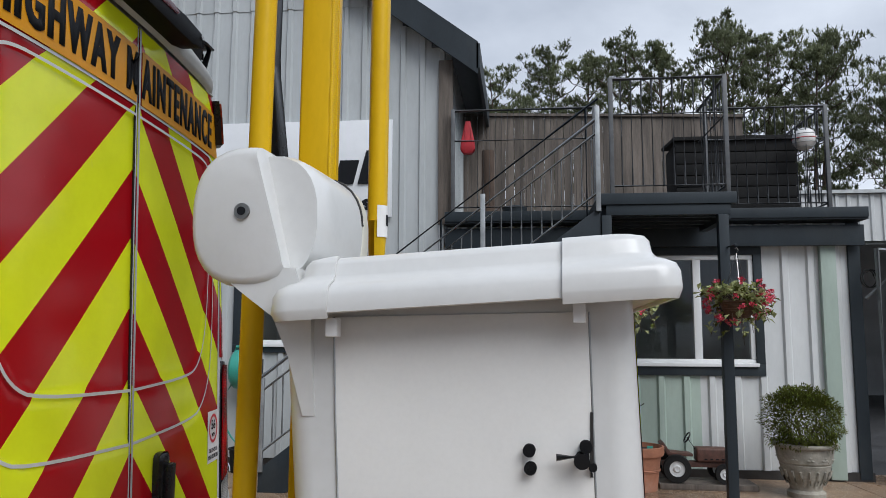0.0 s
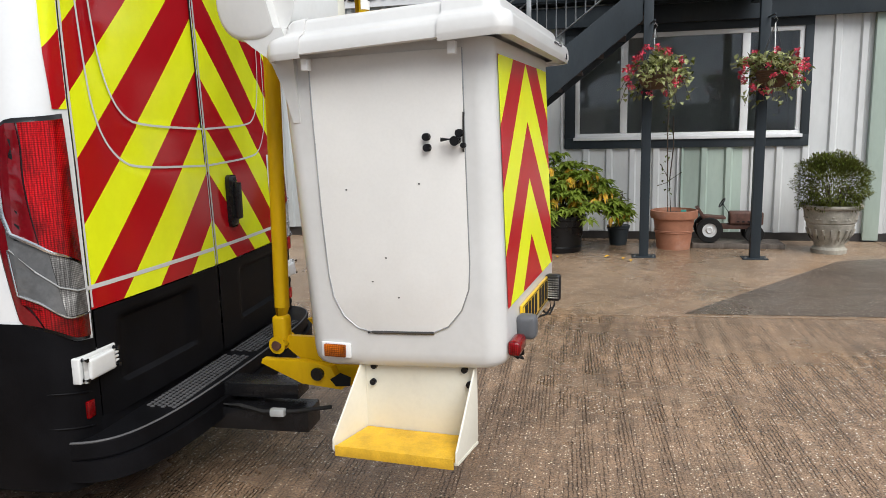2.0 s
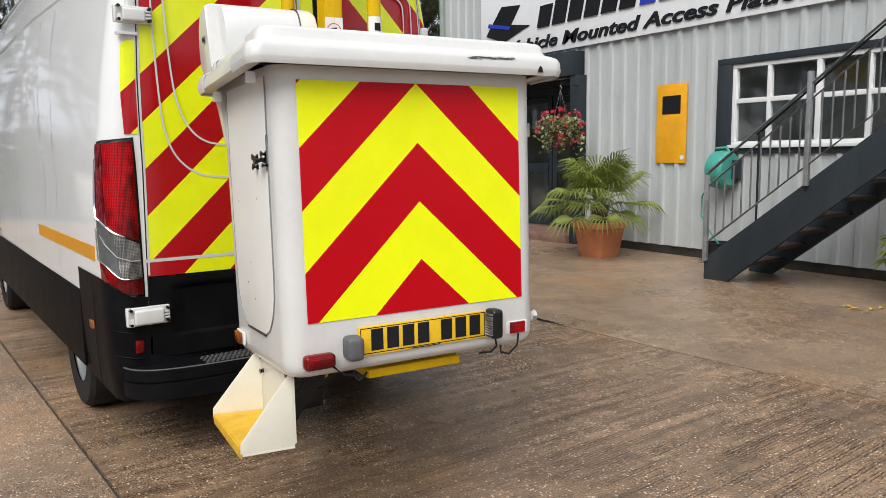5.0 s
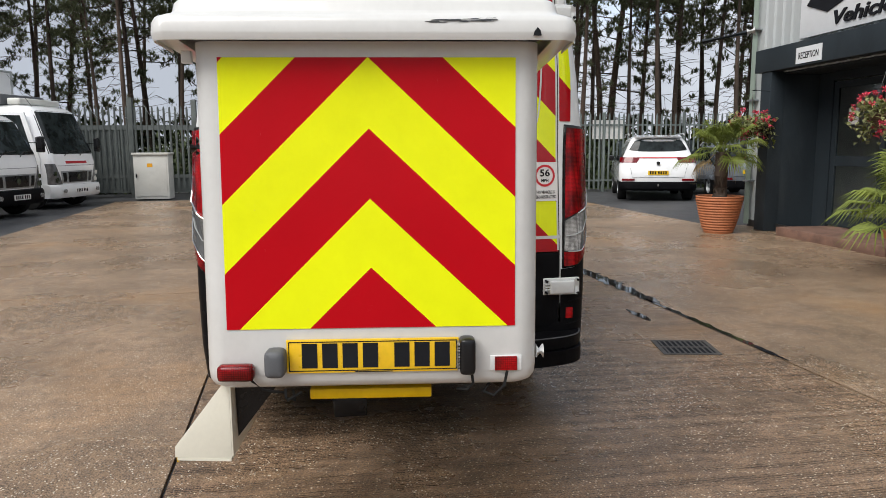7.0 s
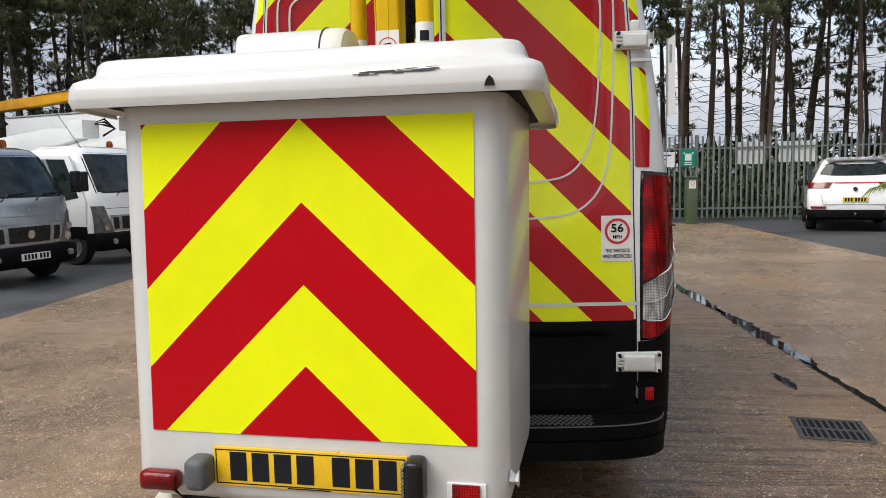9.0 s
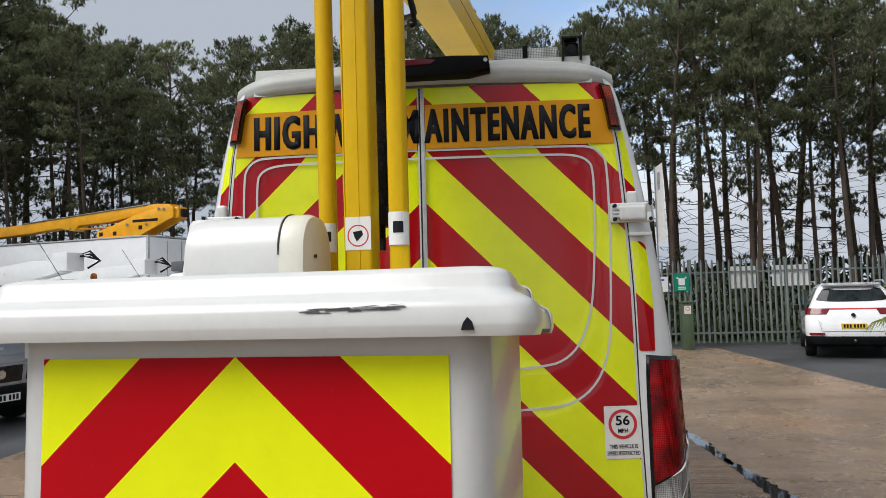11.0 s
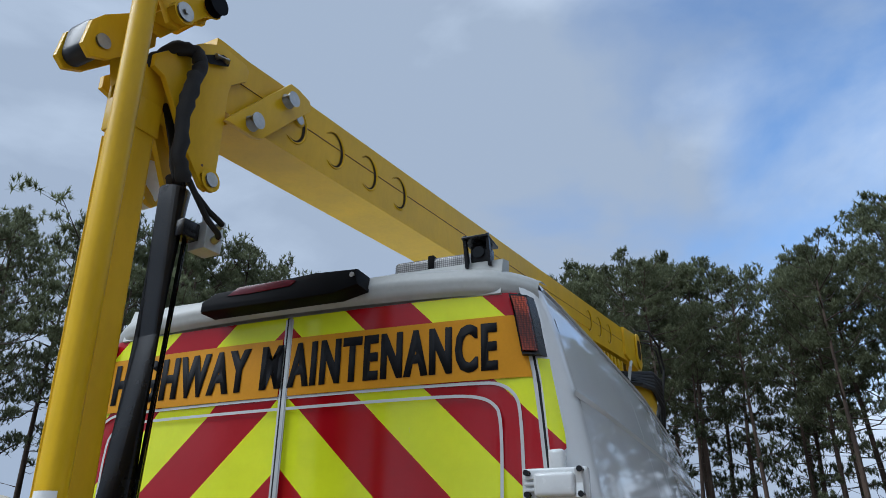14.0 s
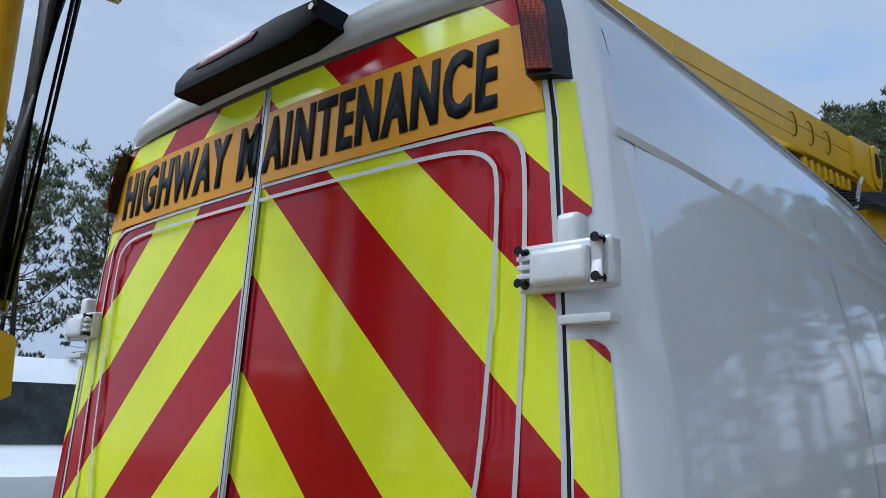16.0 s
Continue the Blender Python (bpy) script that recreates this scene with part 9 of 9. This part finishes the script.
        part("deflector", boxed(-1.7, -1.3, -0.8, 0.8, h, h + 0.26, 0.05), M["pod_grey"], t)
        on_nose("print_bar", ((1.10, -0.42, 0.42), (1.16, -0.42, 0.42)), M["red_bag"], t, 0.005)
    return t


cab_truck(-7.85, -5.00, 78, "car_silver", "silver grey forward control platform truck with an amber beacon", 2.14)
cab_truck(-10.90, -5.00, 78, "car_white", "white forward control platform truck with a black bumper", 2.24)
cab_truck(-13.75, -5.00, 77, "car_white", "second white forward control truck with a red beacon", 2.22, beacon="lens_red", back="crane")
cab_truck(-16.55, -4.75, 76, "car_white", "tall white recovery truck with a roof light bar", 2.52, back="tow", wide=1.05, chrome=True)
bl = thing("box_lorry", "large plain white box lorry body behind the trucks", "lorry", pose(-18.5, -7.65, -0.02, 0, 0, 75))
part("box_body", boxed(-6.2, 0.0, -1.05, 1.05, 0.95, 3.58, 0.03), M["car_white"], bl, "white panel box body")
for s in (-1, 1):
    part("corner_strip", boxed(-0.06, 0.02, *sorted((s * 1.0, s * 1.07)), 0.95, 3.60, 0.01), M["galv_pale"], bl)
    part("door_bar", bar((0.015, s * 0.3, 1.0), (0.015, s * 0.3, 3.5), 0.015, 6), M["galv_pale"], bl)
part("roof_rail", boxed(-6.2, 0.02, -1.07, 1.07, 3.582, 3.63, 0.01), M["galv_pale"], bl)
part("chassis", boxed(-6.4, 0.0, -0.5, 0.5, 0.5, 0.95), M["rubber"], bl)
for x in (-4.6, -1.2):
    for s in (-1, 1):
        wheel_at(bl, x, s * 0.88, 0.45, 0.28)
cr = thing("yellow_crane_boom", "deep yellow folded boom mounted on the lorry roof", "crane", pose(-18.5, -7.65, -0.02, 0, 0, 75))
part("base_plate", boxed(-2.70, -1.42, -0.45, 0.45, 3.632, 3.71, 0.01), M["crane_yellow"], cr)
for v in (-0.30, 0.22):
    part("turret_cheek", prismed([(-2.72, 3.70), (-2.72, 3.91), (-2.2, 4.03), (-1.2, 4.34), (0.05, 4.56), (0.22, 4.48), (0.22, 4.18), (-0.05, 4.10), (-1.05, 3.70)], "y", v, v + 0.08, 0.008), M["crane_yellow"], cr, "yellow turret side plate")
part("boom_arm", prismed([(-8.0, 4.24), (-5.8, 4.34), (-0.55, 4.63), (0.02, 4.60), (0.05, 4.32), (-1.2, 4.32), (-2.3, 4.20), (-3.6, 4.16), (-3.8, 3.99), (-4.4, 4.12), (-5.8, 4.02), (-8.0, 3.92)], "y", -0.20, 0.20, 0.02), M["crane_yellow"], cr, "yellow folding boom")
part("top_plate", prismed([(-6.0, 4.335), (-0.8, 4.622), (-0.8, 4.65), (-6.0, 4.36)], "y", -0.23, 0.23, 0.004), M["galv"], cr)
part("end_bracket", boxed(0.10, 0.34, -0.20, 0.20, 4.16, 4.50, 0.04, 3), M["crane_yellow"], cr)
part("end_cap", boxed(0.345, 0.42, -0.12, 0.12, 4.20, 4.44, 0.03, 3), M["rubber"], cr, "black end cap")
part("rams", bar((-3.7, -0.10, 4.06), (-2.3, -0.10, 4.02), 0.07, 14), M["crane_yellow"], cr)
part("ram_rod", bar((-2.3, -0.10, 4.02), (-1.9, -0.10, 4.01), 0.04, 12), M["chrome"], cr)
part("print_bar", boxed(-1.30, -0.34, -0.304, -0.3015, 4.11, 4.19), M["ink"], cr, smooth=0)
for u, z in ((-0.10, 4.44), (-0.28, 4.46), (-1.5, 4.06), (-3.8, 4.06), (-0.75, 4.02)):
    part("pin", bar((u, -0.33, z), (u, -0.29, z), 0.045, 14), M["steel"], cr)
for u, z in ((-2.55, 3.82), (-2.0, 3.82), (-1.0, 3.95)):
    part("slot", boxed(u - 0.07, u + 0.07, -0.305, -0.3015, z - 0.06, z + 0.06), M["ink"], cr, smooth=0)


def car(x, y, turn, paint, label, length=4.4, width=1.86, height=1.62, boot="suv", name="parked_car"):
    """A car: nose along local +x, tail at local x = 0 going to -length ahead; tail faces -x."""
    t = thing(name, label, "car", pose(x, y, -0.02, 0, 0, turn))
    L, W, H = length, width / 2, height
    def hull(z):
        return W * (0.93 if z < 0.4 else 1.0 if z < 0.95 else 1.0 - 0.33 * ((z - 0.95) / (H - 0.95)) ** 1.35)
    prof = [(0.06, 0.34), (0.0, 0.55), (0.02, 0.78), (0.10, 0.98), (0.34, H - 0.12), (0.60, H - 0.01), (1.6, H), (2.3, H - 0.06), (3.15, 1.02), (L - 0.35, 0.90), (L - 0.03, 0.72), (L, 0.5), (L - 0.1, 0.30)]
    bm = bmesh.new()
    cols = []
    half = ((0.0, 0.0), (0.45, 0.004), (0.72, 0.02), (0.86, 0.05), (0.94, 0.09), (0.985, 0.15), (1.0, 0.22))
    for f, inset in [(-f_, i_) for f_, i_ in half[:0:-1]] + list(half):
        cx, cz = L * 0.5, 0.8
        cols.append([(px + (cx - px) * inset * 0.5, f * hull(pz), pz + (cz - pz) * inset * 0.5) for px, pz in prof])
    loft(bm, cols)
    bmesh.ops.recalc_face_normals(bm, faces=bm.faces[:])
    part("body", bm, M[paint], t, "", 50)
    def tail(yy, z, proud=0.0):
        k = abs(yy) / hull(z)
        i_ = table([(a_, b_) for a_, b_ in half], min(1.0, k))
        return table([(pz, px) for px, pz in prof[:6]], z) * (1 - i_ * 0.5) + L * 0.25 * i_ - proud

    def on_tail(name_, z0, a0, b0, z1, a1, b1, material, proud, label_="", n=(14, 5), bow=0.0):
        q = bmesh.new()
        def f_(u, v):
            yy = (a0 + (a1 - a0) * v) * (1 - u) + (b0 + (b1 - b0) * v) * u
            z = z0 + (z1 - z0) * v - bow * (1 - 2 * v) * (2 * u - 1) ** 4
            return (tail(yy, z, proud), yy, z)
        sheet(q, f_, span(0, 1, n[0]), span(0, 1, n[1]))
        bmesh.ops.recalc_face_normals(q, faces=q.faces[:])
        thicken(q, 0.008)
        return part(name_, q, material, t, label_, 60)
    on_tail("rear_window", H - 0.43, -0.74, 0.74, H - 0.10, -0.60, 0.60, M["car_glass"], 0.008, "dark rear window", bow=-0.05)
    part("spoiler", prismed([(0.24, H - 0.045), (0.26, H - 0.075), (0.62, H - 0.03), (0.62, H + 0.004)], "y", -0.60, 0.60, 0.015), M[paint], t)
    for s in (-1, 1):
        part("side_window", prismed([(0.75, 1.04), (0.95, H - 0.14), (2.25, H - 0.14), (2.95, 1.04)], "y", *sorted((s * (W * 0.90), s * (W * 0.965)))), M["car_glass"], t)
        on_tail("tail_lamp", 1.02, *sorted((s * W * 0.54, s * W * 0.975)), 1.16, *sorted((s * W * 0.46, s * W * 0.97)), M["lens_deep"], 0.014, "deep red tail lamp", (10, 4))
        on_tail("bumper_lamp", 0.545, *sorted((s * W * 0.60, s * W * 0.92)), 0.60, *sorted((s * W * 0.60, s * W * 0.92)), M["lens_deep"], 0.034, "", (6, 2))
        part("mirror", boxed(2.75, 2.95, *sorted((s * W * 1.0, s * W * 1.14)), 1.02, 1.18, 0.04), M["gloss_black"], t)
        part("roof_rail", tube(bmesh.new(), [(0.7, s * W * 0.72, H - 0.01), (0.9, s * W * 0.72, H + 0.04), (2.2, s * W * 0.72, H + 0.035), (2.4, s * W * 0.72, H - 0.04)], 0.018, 6), M["galv_pale"], t)
        for xx in (0.88, L - 0.85):
            wheel_at(t, xx, s * (W - 0.13), 0.34, 0.23)
    on_tail("lamp_strip", 1.135, -W * 0.47, W * 0.47, 1.16, -W * 0.47, W * 0.47, M["sign_red"], 0.012, "thin red strip between the lamps", (10, 2))
    bm = loft(bmesh.new(), [[(tail(v, 0.5, 0.03 - i_), v, z) for v in span(-W * 0.985, W * 0.985, 20)] + [(0.7, W * 0.985, z), (0.7, -W * 0.985, z)] for z, i_ in ((0.28, 0.08), (0.34, 0.01), (0.46, 0.0), (0.52, 0.02))])
    bmesh.ops.recalc_face_normals(bm, faces=bm.faces[:])
    part("bumper", bm, M["black"], t, "black rear bumper", 40)
    part("tow_ball", bar((-0.04, 0, 0.40), (-0.10, 0, 0.44), 0.025, 8), M["iron"], t)
    part("badge", bar((0.075, 0, 1.00), (0.06, 0, 1.005), 0.045, 14), M["gloss_black"], t, "small oval badge shape")
    pl = part("number_plate", boxed(-0.002, 0.02, -0.26, 0.26, 0.70, 0.81), M["plate"], t, "yellow number plate with character bars")
    for k in range(7):
        y0 = -0.215 + 0.06 * k + (0.03 if k > 3 else 0)
        part("character_bar", boxed(-0.0035, -0.0022, y0, y0 + 0.04, 0.715, 0.795), M["ink"], pl, smooth=0)
    part("boot_seam", tube(bmesh.new(), [(-0.004 + 0.02, -W * 0.72, 0.92), (0.003, -W * 0.66, 0.64), (0.003, W * 0.66, 0.64), (0.016, W * 0.72, 0.92)], 0.005, 5), M["pod_grey"], t)
    return t


car(-15.55, 10.08, 163, "car_white", "white sport utility car parked facing the palisade fence", 4.4, 2.0, 1.74, name="utility_car")
car(-15.6, 12.75, 172, "car_silver", "silver hatchback parked beside the white car", 4.2, 1.80, 1.5)
car(-19.0, -5.6, 80 + 180, "car_dark", "dark small car parked beyond the trucks", 4.2, 1.8, 1.55)
vn = thing("crew_van", "plain white crew van with dark side windows", "van", pose(-3.9, -7.6, -0.02, 0, 0, 80))
prof = [(0.0, 0.45), (0.02, 0.95), (0.55, 1.30), (1.25, 2.30), (1.65, 2.68), (5.6, 2.74), (5.72, 2.5), (5.74, 0.4), (0.2, 0.35)]
part("body", prismed([(-a, b) for a, b in prof], "y", -0.96, 0.96, 0.09, 3), M["car_white"], vn)
for s in (-1, 1):
    for a, b in ((-1.9, -1.05), (-3.1, -2.05), (-4.5, -3.3)):
        part("side_window", prismed([(a, 1.50), (b + (0.25 if a > -2 else 0), 1.50), (b -(0.15 if a > -2 else 0), 2.28), (a, 2.28)], "y", *sorted((s * 0.955, s * 0.966)), 0.002), M["car_glass"], vn)
    part("door_handle", boxed(-1.95, -1.80, *sorted((s * 0.958, s * 0.985)), 0.98, 1.03, 0.01), M["gloss_black"], vn)
    part("mirror", boxed(-1.05, -0.9, *sorted((s * 0.98, s * 1.15)), 1.15, 1.4, 0.04), M["gloss_black"], vn)
    for x in (-0.85, -4.7):
        wheel_at(vn, x, s * 0.83, 0.33, 0.22)
part("windscreen", prismed([(-0.60, 1.36), (-1.22, 2.24), (-1.20, 2.27), (-0.57, 1.36)], "y", -0.8, 0.8), M["car_glass"], vn)
part("bumper", boxed(-0.2, 0.06, -0.94, 0.94, 0.30, 0.62, 0.04), M["black"], vn)
part("beacon", lathed([(0.07, 0), (0.07, 0.06), (0, 0.12)], 14, (-1.6, 0.4, 2.70)), M["lens_amber"], vn)
fg = thing("feather_flag", "tall white feather flag standing before the fence", "flag", pose(-18.0, 6.24, -0.02))
part("pole", bar((0, 0, 0), (0.02, -0.02, 5.0), 0.018, 8), M["galv"], fg)
part("banner", prismed([(-0.02, 2.98), (0.10, 2.90), (0.21, 2.98), (0.20, 5.10), (-0.02, 4.95)], "x", -0.006, 0.006), M["paper"], fg, "white cloth banner")
part("print_bar", prismed([(0.05, 4.35), (0.12, 4.38), (0.12, 4.85), (0.05, 4.82)], "x", 0.007, 0.008), M["galv"], fg, smooth=0)
part("foot", lathed([(0.25, 0), (0.25, 0.05), (0.05, 0.08), (0, 0.08)], 16), M["rubber"], fg)


# pines
def pine_meshes(seed, h, crown0, spread, clumps):
    rng = random.Random(seed)
    wood = bmesh.new()
    lean = Vector((rng.uniform(-0.9, 0.9), rng.uniform(-0.9, 0.9), 0))
    trunk = [Vector((0, 0, -0.1)) + lean * (t ** 1.5) + Vector((0.14 * math.sin(5 * t + seed), 0.14 * math.cos(4 * t + seed), h * 0.97 * t)) for t in span(0, 1, 9)]
    tube(wood, trunk, [0.17 * (1 - 0.86 * t) for t in span(0, 1, 9)], 8)

    def on_trunk(t):
        k = t * 8
        i = min(int(k), 7)
        return trunk[i].lerp(trunk[i + 1], k - i)
    pads = []
    nb = 26
    for b in range(nb):
        t = crown0 + (0.985 - crown0) * (b / nb) ** 0.85
        a = b * 2.4 + rng.uniform(-0.6, 0.6)
        k = (t - crown0) / (1 - crown0)
        ln = spread * (0.60 + 0.55 * math.sin(math.pi * min(1.0, 0.2 + k * 0.75))) * rng.uniform(0.45, 1.15) * (1.0 if k < 0.8 else 0.65)
        p = on_trunk(t)
        d = Vector((math.cos(a), math.sin(a), rng.uniform(-0.05, 0.30) + 0.55 * k))
        q = p + d * ln * 0.55 + Vector((0, 0, -0.08 * ln))
        r = p + d * ln + Vector((0, 0, 0.12 * ln))
        tube(wood, [p, q, r], [0.042, 0.026, 0.008], 5, caps=False)
        for j in range(4):
            s0 = q.lerp(r, rng.uniform(-0.4, 1.0))
            e = s0 + Vector((rng.uniform(-1, 1), rng.uniform(-1, 1), rng.uniform(0.05, 0.5))) * ln * 0.34
            tube(wood, [s0, e], [0.014, 0.005], 4, caps=False)
            pads.append((e, rng.uniform(0.30, 0.62)))
        pads.append((r, rng.uniform(0.35, 0.6)))
    pads += [(on_trunk(0.99) + Vector((0, 0, 0.2)), 0.45)] * 2
    for b in range(22):
        t = rng.uniform(0.15, crown0 + 0.1)
        a = rng.uniform(0, 6.28)
        p = on_trunk(t)
        ln = rng.uniform(0.5, 2.2)
        e = p + Vector((math.cos(a + 0.2), math.sin(a + 0.2), rng.uniform(-0.35, 0.3))) * ln
        tube(wood, [p, p + Vector((math.cos(a), math.sin(a), rng.uniform(-0.2, 0.3))) * ln * 0.5, e], [0.024, 0.015, 0.005], 4, caps=False)
        if rng.random() < 0.30:
            pads.append((e, rng.uniform(0.2, 0.4)))
    green = bmesh.new()
    for c in range(clumps):
        p0, rad = pads[c % len(pads)]
        o = rand_dir(rng) * rad * rng.random() ** 0.6
        p = p0 + Vector((o.x * 1.15, o.y * 1.15, o.z * 0.42))
        size = rng.uniform(0.15, 0.27)
        for j in range(11):
            d = rand_dir(rng, 0.45)
            a, n_ = frame_axes(d)
            w = a * size * 0.14
            green.faces.new([green.verts.new(v) for v in (p - w, p + w, p + d * size)])
    return mesh_of("pine_wood", wood, M["bark"], 60), mesh_of("pine_green", green, M["needles"], 0)


PINE_H = (15.5, 17.0, 13.5, 16.0, 14.5, 12.0)
PINES = [pine_meshes(100 + i, h, c, s, n) for i, (h, c, s, n) in enumerate(((15.5, 0.50, 2.3, 1500), (17.0, 0.58, 2.1, 1400), (13.5, 0.40, 2.5, 1500), (16.0, 0.46, 2.6, 1600), (14.5, 0.60, 2.0, 1250), (12.0, 0.26, 2.3, 1500)))]


def pine(kind, x, y, turn, size, label="tall dark Scots pine with a bare lower trunk"):
    t = thing("pine_tree", label, "tree", pose(x, y, -0.05, 0, 0, turn), group="pines round the yard")
    for nm, me in zip(("trunk", "crown"), PINES[kind]):
        ob = new(nm, me)
        ob.parent = t
        ob.scale = (size * 0.9, size * 0.9, size)
        if nm == "crown":
            tagged(ob, "clumps of dark green needles", kind="stuff")
    return t


rng = random.Random(77)
spots = []
# last area, to the east, is never in view: pines added for reflections
for x0, x1, y0, y1, gap, kinds in ((-32, -23.5, -20, 33, 2.1, (0, 1, 1, 3, 4)), (-43, -33, -32, 42, 3.2, (0, 1, 2, 5)), (-32, 4, -28, -19.5, 2.9, (2, 3, 0, 5)), (-6, 18, 30, 37, 2.5, (0, 2, 3, 0)), (24, 32, -22, 26, 6.5, (0, 3, 5))):
    tries = 0
    while tries < 900:
        tries += 1
        p = (rng.uniform(x0, x1), rng.uniform(y0, y1))
        if all((p[0] - a) ** 2 + (p[1] - b) ** 2 > gap * gap for a, b, _ in spots):
            spots.append((*p, rng.choice(kinds)))
# height of the wood's edge over the horizon, by bearing
EDGE = ((60, 0.31), (65, 0.325), (69, 0.37), (72, 0.405), (77, 0.41), (85, 0.39), (89, 0.38), (93, 0.33), (150, 0.37), (157, 0.385), (161, 0.41), (167, 0.415), (172, 0.40), (177, 0.39), (182, 0.385), (190, 0.39), (193, 0.365), (200, 0.36), (206, 0.34), (211, 0.335), (216, 0.365), (220, 0.41), (225, 0.455), (229, 0.44), (234, 0.405), (239, 0.415), (243, 0.335), (254, 0.33), (300, 0.32))
for x, y, kind in spots:
    ex, ey = (0.5, 0.2) if y > 29 else (1.4, 3.2)
    bearing = math.degrees(math.atan2(y - ey, x - ex)) % 360
    tall = 1.9 + table(EDGE, bearing) * math.hypot(x - ex, y - ey) if 55 < bearing < 300 else 14.0
    tall *= rng.choice((0.80, 0.88, 0.94, 0.99, 1.0, 1.03))
    pine(kind, x, y, rng.uniform(0, 360), min(tall, 22.0) / PINE_H[kind])
# undergrowth behind the fence
bm = bmesh.new()
for k in range(13000):
    x, y = rng.uniform(-24.5, -21.6), rng.uniform(-16, 30)
    if -1.4 < y < 4.2 and x > -23.4:
        continue
    hgt = 2.3 * (0.7 + 0.3 * math.sin(y * 0.9 + math.sin(y * 0.37) * 2)) * rng.random() ** 0.8 * (1.0 if x < -22.0 else 0.45)
    for j in range(3):
        leaf(bm, (x, y, hgt * rng.random()), rand_dir(rng, 0.6), 0.28 * rng.uniform(0.6, 1.2), 0.09)
solid("undergrowth", bm, M["hedge"], "low dark undergrowth along the fence", "undergrowth", "stuff", smooth=0)
bm = bmesh.new()
for k in range(9000):
    x, y = rng.uniform(-60, 40), 0
    side = rng.random()
    if side < 0.5:
        x, y = rng.uniform(-42, -38), rng.uniform(-40, 50)
    elif side < 0.8:
        x, y = rng.uniform(-42, 10), rng.uniform(-38, -34)
    else:
        x, y = rng.uniform(-26, 26), rng.uniform(41, 44)
    z = 2.6 * rng.random() ** 1.3
    for j in range(2):
        leaf(bm, (x, y, z), rand_dir(rng, 0.4), 0.8, 0.35)
solid("far_thicket", bm, M["hedge"], "dark thicket deep in the pine wood", "undergrowth", "stuff", smooth=0)
